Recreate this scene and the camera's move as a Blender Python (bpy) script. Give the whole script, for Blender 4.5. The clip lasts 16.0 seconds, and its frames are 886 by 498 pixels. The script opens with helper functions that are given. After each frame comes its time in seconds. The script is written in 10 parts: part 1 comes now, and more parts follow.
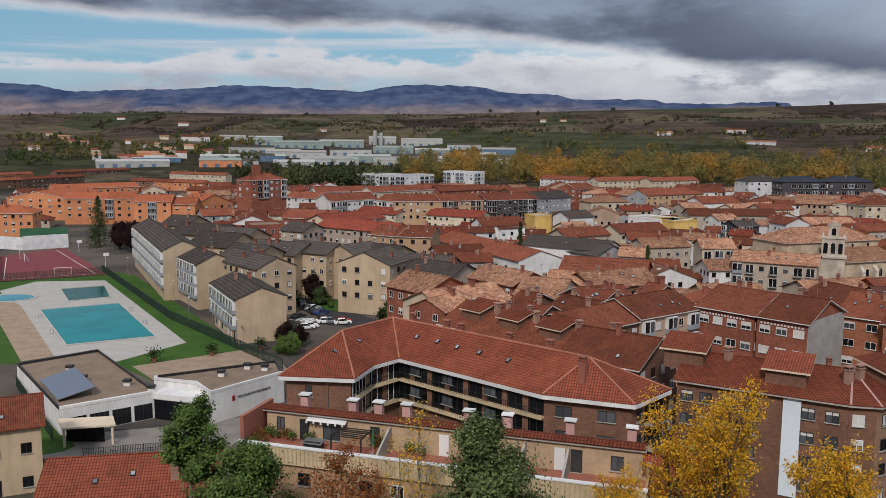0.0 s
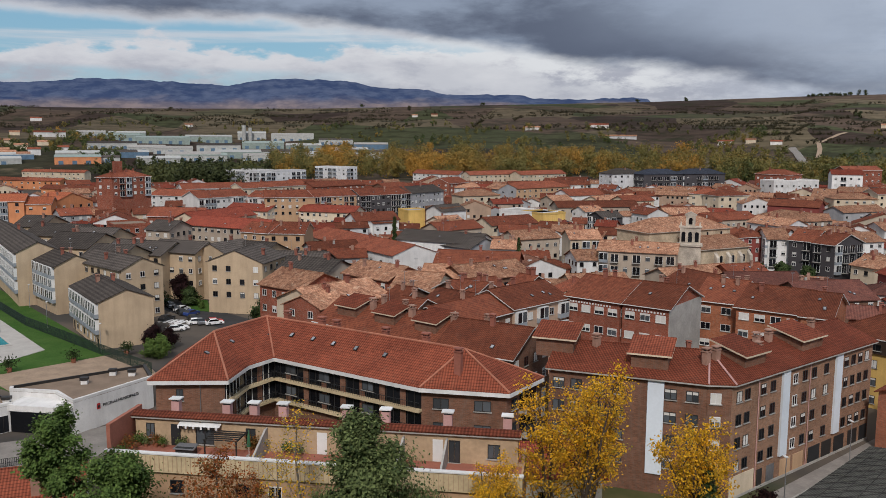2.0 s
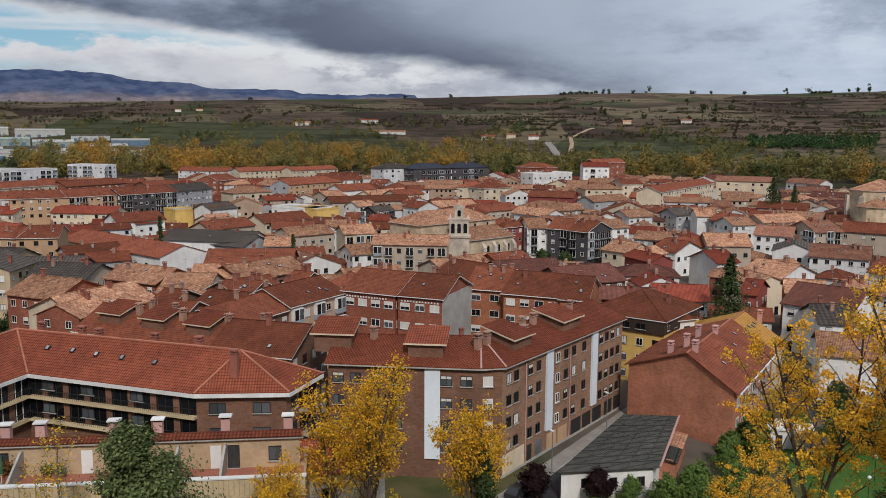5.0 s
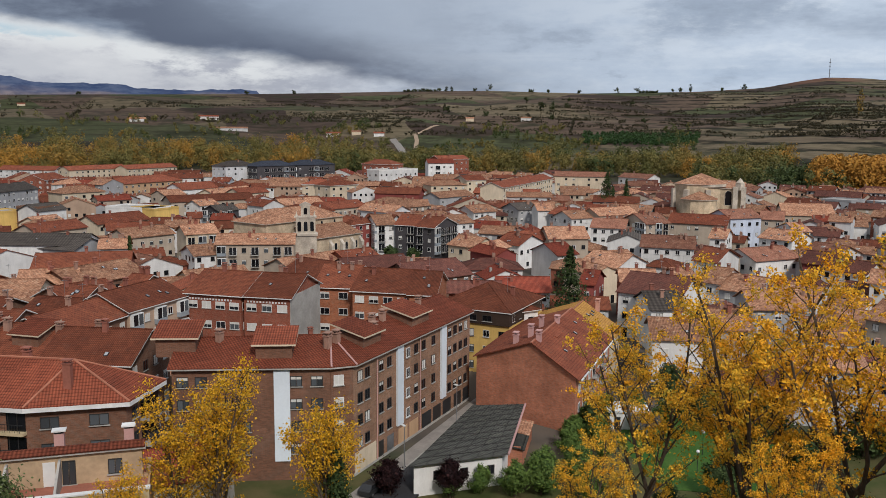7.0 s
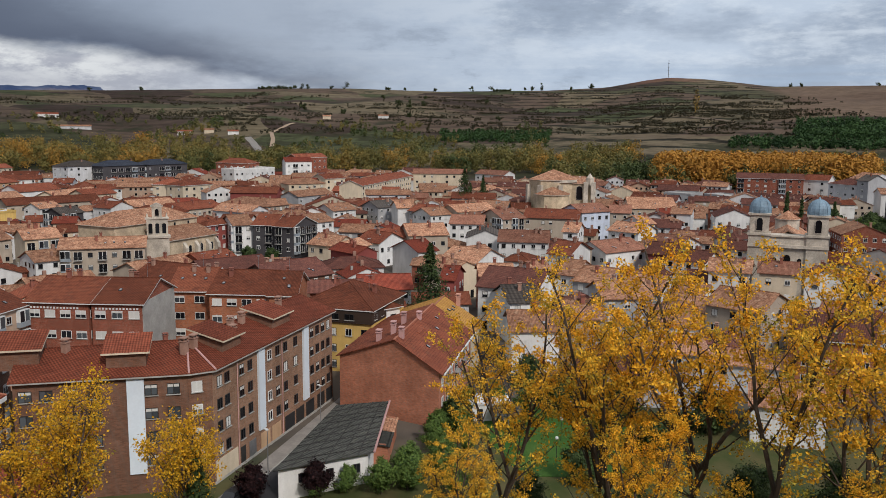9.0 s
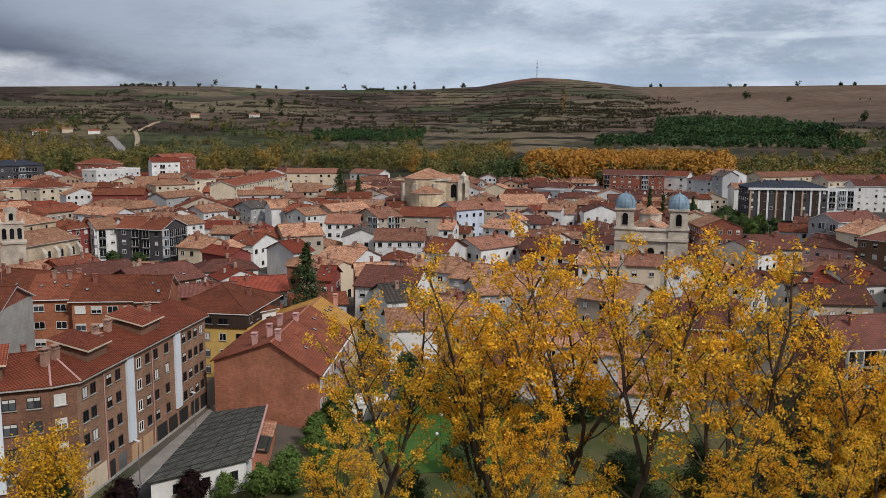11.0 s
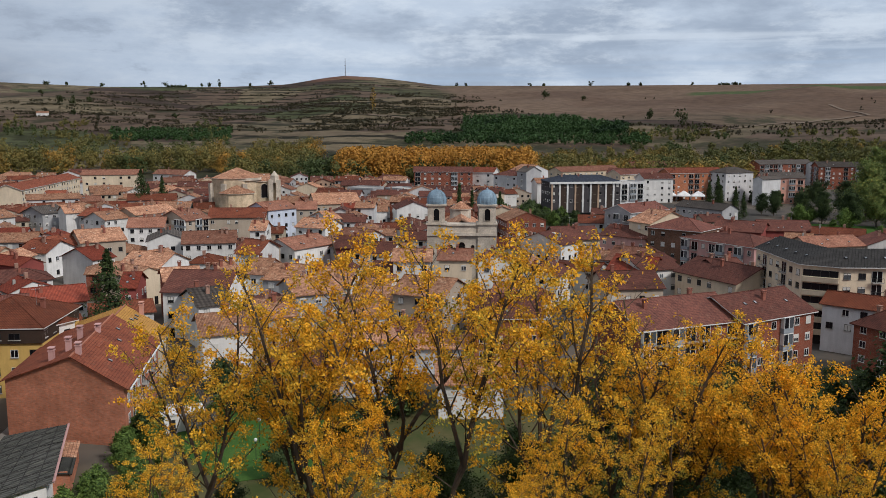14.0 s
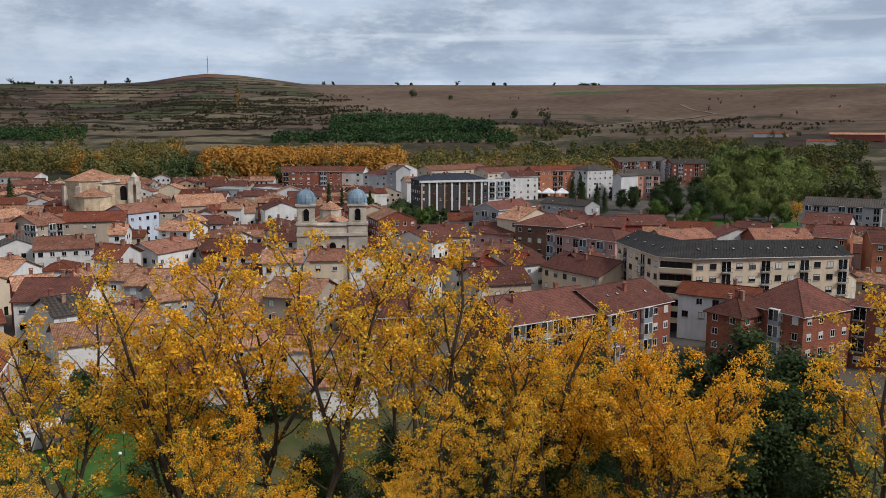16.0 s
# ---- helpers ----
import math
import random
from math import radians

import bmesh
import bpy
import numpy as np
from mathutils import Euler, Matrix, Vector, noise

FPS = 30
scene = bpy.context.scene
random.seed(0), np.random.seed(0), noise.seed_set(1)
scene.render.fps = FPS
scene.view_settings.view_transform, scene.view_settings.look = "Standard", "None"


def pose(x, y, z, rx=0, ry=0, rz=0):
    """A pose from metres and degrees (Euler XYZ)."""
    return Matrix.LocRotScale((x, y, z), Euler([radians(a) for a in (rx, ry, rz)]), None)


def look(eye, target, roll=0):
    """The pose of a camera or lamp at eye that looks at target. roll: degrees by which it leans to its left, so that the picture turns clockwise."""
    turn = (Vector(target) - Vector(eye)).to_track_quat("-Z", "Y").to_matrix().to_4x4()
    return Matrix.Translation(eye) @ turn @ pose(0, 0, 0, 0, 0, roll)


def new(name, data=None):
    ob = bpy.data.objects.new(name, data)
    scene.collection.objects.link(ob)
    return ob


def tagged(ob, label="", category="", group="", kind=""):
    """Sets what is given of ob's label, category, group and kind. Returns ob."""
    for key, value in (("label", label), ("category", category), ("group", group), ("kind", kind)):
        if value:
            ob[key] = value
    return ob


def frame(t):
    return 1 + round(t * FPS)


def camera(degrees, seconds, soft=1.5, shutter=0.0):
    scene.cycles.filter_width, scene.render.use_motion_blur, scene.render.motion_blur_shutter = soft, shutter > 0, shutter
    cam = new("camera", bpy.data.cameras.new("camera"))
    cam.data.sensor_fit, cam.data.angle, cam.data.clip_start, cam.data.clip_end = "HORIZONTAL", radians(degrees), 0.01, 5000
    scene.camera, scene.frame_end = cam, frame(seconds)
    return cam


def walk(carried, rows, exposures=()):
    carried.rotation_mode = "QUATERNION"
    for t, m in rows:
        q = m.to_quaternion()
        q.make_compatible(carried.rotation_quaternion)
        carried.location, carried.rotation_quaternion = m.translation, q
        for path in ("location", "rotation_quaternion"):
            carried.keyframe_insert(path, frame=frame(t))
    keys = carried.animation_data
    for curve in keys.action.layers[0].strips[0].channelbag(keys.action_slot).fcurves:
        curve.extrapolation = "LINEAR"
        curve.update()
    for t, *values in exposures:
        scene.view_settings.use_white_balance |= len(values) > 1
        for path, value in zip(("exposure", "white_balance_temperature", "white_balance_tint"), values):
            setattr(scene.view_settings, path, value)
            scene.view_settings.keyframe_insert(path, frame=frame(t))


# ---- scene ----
# camera: stands on the castle hill and turns slowly to the right
EYE = Vector((0.0, 0.0, 45.0))
cam = camera(54.71, 16.0, soft=0.5)
# seconds, heading (degrees clockwise from +y), tilt, lean
TURN = (
    (0.0, -0.05, -7.47, 0.38),
    (0.5, 1.94, -7.56, 0.30),
    (1.0, 4.03, -7.63, 0.25),
    (1.5, 6.21, -7.71, 0.28),
    (2.0, 8.41, -7.76, 0.27),
    (2.5, 10.55, -7.84, 0.16),
    (3.0, 12.69, -7.87, 0.18),
    (3.5, 15.12, -7.90, 0.26),
    (4.0, 17.98, -7.93, 0.25),
    (6.5, 31.27, -8.09, 0.43),
    (7.0, 33.79, -8.13, 0.43),
    (7.5, 36.25, -8.14, 0.42),
    (8.0, 38.70, -8.17, 0.42),
    (8.5, 40.98, -8.21, 0.35),
    (9.0, 43.19, -8.21, 0.39),
    (11.5, 53.45, -8.25, 0.28),
    (12.0, 55.33, -8.26, 0.22),
    (12.5, 57.28, -8.27, 0.22),
    (13.0, 59.35, -8.27, 0.18),
    (13.5, 61.64, -8.28, 0.16),
    (14.0, 64.02, -8.30, 0.18),
    (14.5, 66.31, -8.31, 0.17),
    (15.0, 68.55, -8.33, 0.18),
    (15.5, 70.68, -8.33, 0.14),
    (16.0, 72.71, -8.33, 0.15),
)


def heading(az, el):
    a, e = radians(az), radians(el)
    return Vector((math.sin(a) * math.cos(e), math.cos(a) * math.cos(e), math.sin(e)))


walk(cam, [(t, look(EYE, EYE + 10 * heading(az, el), lean)) for t, az, el, lean in TURN], exposures=[(0.0, -0.12, 6350, 12), (4.0, -0.08, 6400, 11), (8.0, -0.05, 6400, 10), (12.0, -0.06, 6350, 10), (16.0, -0.04, 6300, 10)])

# ---- light: broken overcast, a pale soft sun high behind the viewer ----
SUN_AZ, SUN_EL = 192.0, 42.0
sun = new("sun", bpy.data.lights.new("sun", "SUN"))
sun.data.energy, sun.data.angle, sun.data.color = 2.75, radians(8), (1.0, 0.93, 0.85)
sun.matrix_basis = look((0, 0, 0), -heading(SUN_AZ, SUN_EL))


def build_world():
    world = bpy.data.worlds.new("overcast_sky")
    scene.world = world
    world.use_nodes = True
    nt = world.node_tree
    nt.nodes.clear()
    N, L = nt.nodes.new, nt.links.new

    def math_node(op, a, b=None, c=None):
        n = N("ShaderNodeMath")
        n.operation = op
        for i, v in enumerate((a, b, c)):
            if v is None:
                continue
            if isinstance(v, (int, float)):
                n.inputs[i].default_value = v
            else:
                L(v, n.inputs[i])
        return n.outputs[0]

    def ramp01(v, lo, hi):
        n = N("ShaderNodeMapRange")
        n.interpolation_type = "SMOOTHSTEP"
        L(v, n.inputs["Value"])
        n.inputs["From Min"].default_value, n.inputs["From Max"].default_value = lo, hi
        return n.outputs["Result"]

    def mix(f, a, b):
        n = N("ShaderNodeMix")
        n.data_type = "RGBA"
        for s, v in ((n.inputs[0], f), (n.inputs[6], a), (n.inputs[7], b)):
            if isinstance(v, tuple):
                s.default_value = (*v, 1)
            elif isinstance(v, (int, float)):
                s.default_value = v
            else:
                L(v, s)
        return n.outputs[2]

    def fbm(x, y, scale, detail, rough=0.55, seed=0.0):
        c = N("ShaderNodeCombineXYZ")
        L(x, c.inputs[0]), L(y, c.inputs[1])
        c.inputs[2].default_value = seed
        n = N("ShaderNodeTexNoise")
        L(c.outputs[0], n.inputs["Vector"])
        n.inputs["Scale"].default_value, n.inputs["Detail"].default_value, n.inputs["Roughness"].default_value = scale, detail, rough
        return n.outputs[0]

    tc = N("ShaderNodeTexCoord")
    sep = N("ShaderNodeSeparateXYZ")
    L(tc.outputs["Generated"], sep.inputs[0])
    x, y, z = sep.outputs
    az = math_node("MULTIPLY", math_node("ARCTAN2", x, y), 57.2958)
    el = math_node("MULTIPLY", math_node("ARCSINE", z), 57.2958)
    # long flat banks of cloud, drawn out along the horizon
    u = math_node("MULTIPLY", az, 0.085)
    v = math_node("MULTIPLY", el, 0.23)
    banks = fbm(u, v, 1.0, 9, 0.58, 3.3)
    puffs = fbm(math_node("MULTIPLY", az, 0.13), math_node("MULTIPLY", el, 0.34), 1.0, 9, 0.6, 8.1)
    streaks = fbm(math_node("MULTIPLY", az, 0.03), math_node("MULTIPLY", el, 0.75), 1.0, 7, 0.55, 5.2)
    # clear air behind the clouds
    sky = N("ShaderNodeTexSky")
    sky.sky_type, sky.sun_disc = "NISHITA", False
    sky.sun_elevation, sky.sun_rotation = radians(SUN_EL), radians(SUN_AZ)
    sky.altitude = 750
    blue = N("ShaderNodeVectorMath")
    blue.operation = "SCALE"
    L(sky.outputs[0], blue.inputs[0])
    blue.inputs[3].default_value = 0.085
    # grey-white cloud sheet
    billow = fbm(math_node("MULTIPLY", az, 0.17), math_node("MULTIPLY", el, 0.50), 1.0, 11, 0.66, 6.4)
    sheet = mix(ramp01(banks, 0.38, 0.58), (0.36, 0.43, 0.535), (0.55, 0.635, 0.75))
    sheet = mix(math_node("MULTIPLY", ramp01(billow, 0.48, 0.66), 0.6), sheet, (0.71, 0.78, 0.86))
    sheet = mix(math_node("MULTIPLY", ramp01(billow, 0.50, 0.36), math_node("MULTIPLY_ADD", ramp01(az, 64, 46), 0.55, 0.06)), sheet, (0.275, 0.325, 0.405))
    sheet = mix(math_node("MULTIPLY", math_node("MULTIPLY", ramp01(streaks, 0.54, 0.66), ramp01(el, 9.0, 5.0)), 0.5), sheet, (0.73, 0.80, 0.88))
    # bluish distance under the sheet, low on the far horizon
    low = math_node("MULTIPLY", ramp01(el, 5.4, 3.6), ramp01(az, 38, 62))
    low = math_node("MULTIPLY", low, ramp01(streaks, 0.42, 0.60))
    sheet = mix(math_node("MULTIPLY", low, 0.75), sheet, (0.40, 0.50, 0.64))
    # the hole in the clouds over the mountains
    edge = math_node("MULTIPLY_ADD", az, -0.075, 6.6)
    edge = math_node("ADD", edge, math_node("MULTIPLY", math_node("MULTIPLY", az, az), -0.0018))
    edge = math_node("ADD", edge, math_node("MULTIPLY_ADD", banks, 3.4, -1.7))
    heap = math_node("SUBTRACT", el, math_node("MULTIPLY_ADD", puffs, 7.0, 1.4))
    below = math_node("SUBTRACT", edge, el)
    hole = math_node("MULTIPLY", ramp01(az, 20, -2), ramp01(below, -0.2, 0.8))
    hole = math_node("MULTIPLY", hole, ramp01(heap, -0.25, 0.35))
    hole = math_node("MULTIPLY", hole, math_node("SUBTRACT", 1.0, math_node("MULTIPLY", ramp01(streaks, 0.52, 0.66), 0.7)))
    slot = math_node("MULTIPLY", ramp01(el, 4.1, 3.6), math_node("MULTIPLY", ramp01(az, 6, -8), ramp01(puffs, 0.62, 0.45)))
    hole = math_node("MAXIMUM", hole, math_node("MULTIPLY", slot, 0.75))
    white = mix(ramp01(heap, -2.2, 0.0), (0.42, 0.44, 0.50), (0.64, 0.65, 0.68))
    white = mix(math_node("MULTIPLY", ramp01(billow, 0.40, 0.62), 0.5), white, (0.72, 0.735, 0.75))
    gleam = math_node("MULTIPLY", ramp01(below, 2.0, 0.6), math_node("MULTIPLY", ramp01(az, 28, 20), ramp01(az, -6, 6)))
    white = mix(math_node("MULTIPLY", gleam, ramp01(billow, 0.42, 0.56)), white, (0.75, 0.77, 0.78))
    near = mix(ramp01(az, 42, 20), sheet, white)
    near = mix(hole, near, mix(0.6, blue.outputs[0], (0.20, 0.46, 0.63)))
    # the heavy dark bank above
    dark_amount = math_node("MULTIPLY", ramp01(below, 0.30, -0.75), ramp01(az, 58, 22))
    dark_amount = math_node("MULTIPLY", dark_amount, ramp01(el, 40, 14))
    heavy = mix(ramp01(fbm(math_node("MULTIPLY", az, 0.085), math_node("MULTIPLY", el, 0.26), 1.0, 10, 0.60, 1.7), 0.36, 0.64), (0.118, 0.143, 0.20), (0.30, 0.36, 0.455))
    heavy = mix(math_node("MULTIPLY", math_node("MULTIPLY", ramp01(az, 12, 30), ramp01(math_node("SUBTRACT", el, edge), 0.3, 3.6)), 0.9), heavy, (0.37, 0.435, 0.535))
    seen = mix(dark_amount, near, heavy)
    # overhead the overcast is a little brighter
    lift = math_node("MULTIPLY_ADD", ramp01(el, 11, 60), 0.08, 1.0)
    col = N("ShaderNodeVectorMath")
    col.operation = "SCALE"
    L(seen, col.inputs[0]), L(lift, col.inputs[3])
    bg = N("ShaderNodeBackground")
    L(col.outputs[0], bg.inputs[0])
    bg.inputs[1].default_value = 1.0
    out = N("ShaderNodeOutputWorld")
    L(bg.outputs[0], out.inputs[0])


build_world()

# ---- materials ----
class Nodes:
    """A small node-graph writer for one material."""

    def __init__(self, name):
        self.m = bpy.data.materials.new(name)
        self.m.use_nodes = True
        self.nt = self.m.node_tree
        self.bsdf = self.nt.nodes["Principled BSDF"]

    def add(self, kind, **values):
        n = self.nt.nodes.new(kind)
        for k, v in values.items():
            n.inputs[k.replace("_", " ")].default_value = v
        return n

    def link(self, a, b):
        self.nt.links.new(a, b)

    def put(self, socket, v):
        if isinstance(v, (int, float)):
            socket.default_value = v
        elif isinstance(v, tuple):
            socket.default_value = (*v, 1) if len(v) == 3 else v
        else:
            self.link(v, socket)

    def math(self, op, a, b=0.0, c=0.0):
        n = self.nt.nodes.new("ShaderNodeMath")
        n.operation = op
        for i, v in enumerate((a, b, c)):
            self.put(n.inputs[i], v)
        return n.outputs[0]

    def span(self, v, lo, hi, a=0.0, b=1.0):
        n = self.nt.nodes.new("ShaderNodeMapRange")
        n.interpolation_type = "SMOOTHSTEP"
        for s, w in (("Value", v), ("From Min", lo), ("From Max", hi), ("To Min", a), ("To Max", b)):
            self.put(n.inputs[s], w)
        return n.outputs[0]

    def mix(self, f, a, b, blend="MIX"):
        n = self.nt.nodes.new("ShaderNodeMix")
        n.data_type, n.blend_type = "RGBA", blend
        self.put(n.inputs[0], f), self.put(n.inputs[6], a), self.put(n.inputs[7], b)
        return n.outputs[2]

    def scale_colour(self, c, f):
        n = self.nt.nodes.new("ShaderNodeVectorMath")
        n.operation = "SCALE"
        self.put(n.inputs[0], c if not isinstance(c, tuple) else c[:3]) if not isinstance(c, tuple) else setattr(n.inputs[0], "default_value", c[:3])
        self.put(n.inputs[3], f)
        return n.outputs[0]

    def noise(self, vec, scale, detail=4, rough=0.55):
        n = self.add("ShaderNodeTexNoise", Scale=scale, Detail=detail, Roughness=rough)
        self.link(vec, n.inputs["Vector"])
        return n.outputs[0]

    def coords(self, kind="Object"):
        return self.add("ShaderNodeTexCoord").outputs[kind]

    def uv(self):
        s = self.add("ShaderNodeSeparateXYZ")
        self.link(self.coords("UV"), s.inputs[0])
        return s.outputs[0], s.outputs[1]

    def random(self):
        return self.add("ShaderNodeObjectInfo").outputs["Random"]

    def place(self):
        return self.add("ShaderNodeNewGeometry").outputs["Position"]

    def bump(self, height, strength=0.3, dist=0.05):
        n = self.add("ShaderNodeBump", Strength=strength, Distance=dist)
        self.link(height, n.inputs["Height"])
        self.link(n.outputs[0], self.bsdf.inputs["Normal"])

    def done(self, colour, rough=0.8, metal=0.0, spec=0.3):
        self.put(self.bsdf.inputs["Base Color"], colour)
        self.put(self.bsdf.inputs["Roughness"], rough)
        self.bsdf.inputs["Metallic"].default_value = metal
        self.bsdf.inputs["Specular IOR Level"].default_value = spec
        return self.m


MATS = {}


def plain(name, colour, rough=0.7, metal=0.0, spread=0.18, grain=3.0, spec=0.3):
    """A surface with broad stains and fine grain."""
    g = Nodes(name)
    p = g.place()
    f = g.math("MULTIPLY", g.span(g.noise(p, 0.35, 3), 0.3, 0.7, 1 - spread, 1 + spread * 0.4), g.span(g.noise(p, grain, 3), 0.3, 0.7, 1 - spread * 0.5, 1 + spread * 0.3))
    f = g.math("MULTIPLY", f, g.span(g.random(), 0, 1, 0.92, 1.06))
    MATS[name] = g.done(g.scale_colour(colour, f), rough, metal, spec)
    return MATS[name]


def wall_paint(name, colour, vary=0.12):
    """Render or painted plaster: rain streaks, patches, a house to house difference."""
    g = Nodes(name)
    p = g.place()
    u, v = g.uv()
    c = g.add("ShaderNodeCombineXYZ")
    g.link(g.math("MULTIPLY", u, 1.1), c.inputs[0]), g.link(g.math("MULTIPLY", v, 0.18), c.inputs[1]), g.link(g.random(), c.inputs[2])
    streak = g.span(g.noise(c.outputs[0], 1.0, 4), 0.35, 0.75, 1.03, 0.90)
    patch = g.span(g.noise(p, 0.22, 4), 0.3, 0.7, 0.88, 1.05)
    fine = g.span(g.noise(p, 6.0, 2), 0.3, 0.7, 0.95, 1.03)
    f = g.math("MULTIPLY", g.math("MULTIPLY", streak, patch), fine)
    f = g.math("MULTIPLY", f, g.span(g.random(), 0, 1, 1 - vary, 1 + vary * 0.5))
    col = g.scale_colour(colour, f)
    g.bump(g.noise(p, 9.0, 2), 0.15, 0.02)
    MATS[name] = g.done(col, 0.9, spec=0.1)
    return MATS[name]


def brickwork(name, colour, mortar, vary=0.1):
    """Facing brick in 25 x 6.5 cm courses."""
    g = Nodes(name)
    p = g.place()
    b = g.nt.nodes.new("ShaderNodeTexBrick")
    g.link(g.coords("UV"), b.inputs["Vector"])
    b.inputs["Scale"].default_value = 1.0
    b.inputs["Brick Width"].default_value, b.inputs["Row Height"].default_value, b.inputs["Mortar Size"].default_value = 0.5, 0.13, 0.012
    b.inputs["Color1"].default_value = (*colour, 1)
    b.inputs["Color2"].default_value = (*[c * 0.72 for c in colour], 1)
    b.inputs["Mortar"].default_value = (*mortar, 1)
    f = g.math("MULTIPLY", g.span(g.noise(p, 0.25, 5), 0.3, 0.7, 0.8, 1.08), g.span(g.noise(p, 1.7, 3), 0.3, 0.7, 0.88, 1.06))
    f = g.math("MULTIPLY", f, g.span(g.random(), 0, 1, 1 - vary, 1 + vary * 0.5))
    g.bump(b.outputs["Fac"], -0.3, 0.01)
    MATS[name] = g.done(g.scale_colour(b.outputs["Color"], f), 0.9, spec=0.1)
    return MATS[name]


def tiles(name, light, dark, moss, column=0.26, course=0.42, spread=0.5, lichen=0.25, groove_shade=0.70, shadow=0.55):
    """Clay or cement roof tiles: barrel rows and overlapping courses with painted-in shade, weathered patches."""
    g = Nodes(name)
    p = g.place()
    u, v = g.uv()
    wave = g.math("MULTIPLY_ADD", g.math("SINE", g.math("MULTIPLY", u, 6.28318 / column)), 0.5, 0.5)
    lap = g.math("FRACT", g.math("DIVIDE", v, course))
    cell = g.add("ShaderNodeTexWhiteNoise")
    cell.noise_dimensions = "2D"
    cc = g.add("ShaderNodeCombineXYZ")
    g.link(g.math("FLOOR", g.math("DIVIDE", u, column)), cc.inputs[0]), g.link(g.math("FLOOR", g.math("DIVIDE", v, course)), cc.inputs[1])
    g.link(cc.outputs[0], cell.inputs["Vector"])
    each = cell.outputs["Value"]
    big = g.noise(p, 0.28, 5, 0.6)
    t = g.math("ADD", g.math("MULTIPLY", each, spread * 0.5), g.math("MULTIPLY", g.span(big, 0.3, 0.7), (1 - spread) * 0.8))
    t = g.math("ADD", t, g.math("MULTIPLY", g.span(g.noise(p, 1.2, 4, 0.7), 0.36, 0.64), 0.2 + spread * 0.3))
    col = g.mix(t, dark, light)
    col = g.mix(g.math("MULTIPLY", g.span(g.noise(p, 0.9, 5, 0.65), 0.52, 0.72), lichen), col, moss)
    # shade of the grooves and course laps is multiplied into the tile colour
    shade = g.math("MULTIPLY", g.span(wave, 0, 1, groove_shade, 1.08), g.span(lap, 0.0, 0.30, shadow, 1.06))
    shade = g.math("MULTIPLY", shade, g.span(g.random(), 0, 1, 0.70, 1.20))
    shade = g.math("MULTIPLY", shade, g.span(g.add("ShaderNodeNewGeometry").outputs["Random Per Island"], 0, 1, 0.86, 1.1))
    g.bump(g.math("ADD", wave, lap), 0.5, 0.05)
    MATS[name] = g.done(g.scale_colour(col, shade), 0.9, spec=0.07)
    return MATS[name]


def leaf(name, a, b, c, rough=0.6, thin=0.42, vary=1.0):
    """Leaves: each clump has its own place between three colours, each tree its own cast."""
    g = Nodes(name)
    isl = g.add("ShaderNodeNewGeometry").outputs["Random Per Island"]
    u, v = g.uv()
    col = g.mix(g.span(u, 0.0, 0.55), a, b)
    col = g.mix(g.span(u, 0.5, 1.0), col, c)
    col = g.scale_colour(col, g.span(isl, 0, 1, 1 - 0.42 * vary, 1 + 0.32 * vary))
    g.done(col, rough, spec=0.08)
    tr = g.add("ShaderNodeBsdfTranslucent")
    g.link(col, tr.inputs[0])
    mx = g.add("ShaderNodeMixShader")
    mx.inputs[0].default_value = thin
    g.link(g.bsdf.outputs[0], mx.inputs[1]), g.link(tr.outputs[0], mx.inputs[2])
    g.link(mx.outputs[0], g.nt.nodes["Material Output"].inputs[0])
    MATS[name] = g.m
    return g.m


for key, colour in dict(sand=(0.47, 0.36, 0.245), cream=(0.62, 0.52, 0.39), beige=(0.42, 0.35, 0.28), ochre=(0.47, 0.31, 0.19), white=(0.70, 0.69, 0.675), pale=(0.60, 0.60, 0.61),
                        grey=(0.36, 0.36, 0.37), orange=(0.60, 0.25, 0.12), yellow=(0.66, 0.44, 0.145), pink=(0.52, 0.31, 0.29), salmon=(0.60, 0.32, 0.25),
                        sky=(0.60, 0.66, 0.78), dark=(0.075, 0.07, 0.075), crimson=(0.27, 0.075, 0.065), tan=(0.42, 0.30, 0.22), stone=(0.47, 0.40, 0.31), yolk=(0.78, 0.46, 0.05)).items():
    wall_paint("paint_" + key, colour)
brickwork("paint_brick", (0.225, 0.115, 0.075), (0.20, 0.15, 0.12))
brickwork("paint_redbrick", (0.30, 0.085, 0.05), (0.28, 0.18, 0.14))
brickwork("paint_rust", (0.44, 0.155, 0.078), (0.32, 0.2, 0.14))
brickwork("brown_brick", (0.225, 0.108, 0.068), (0.18, 0.14, 0.115), 0.03)
brickwork("tan_brick", (0.32, 0.178, 0.112), (0.3, 0.22, 0.17), 0.04)
brickwork("gable_brick", (0.56, 0.21, 0.122), (0.34, 0.22, 0.17), 0.03)
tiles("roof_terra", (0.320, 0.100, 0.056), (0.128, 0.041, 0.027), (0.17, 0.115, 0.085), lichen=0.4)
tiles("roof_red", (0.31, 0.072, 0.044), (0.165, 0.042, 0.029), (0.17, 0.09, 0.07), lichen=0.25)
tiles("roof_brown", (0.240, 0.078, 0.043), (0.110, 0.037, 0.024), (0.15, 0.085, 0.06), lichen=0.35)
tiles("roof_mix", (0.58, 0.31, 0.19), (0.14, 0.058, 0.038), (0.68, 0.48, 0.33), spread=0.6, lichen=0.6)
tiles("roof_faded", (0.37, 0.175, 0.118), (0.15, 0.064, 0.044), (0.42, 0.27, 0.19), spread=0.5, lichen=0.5)
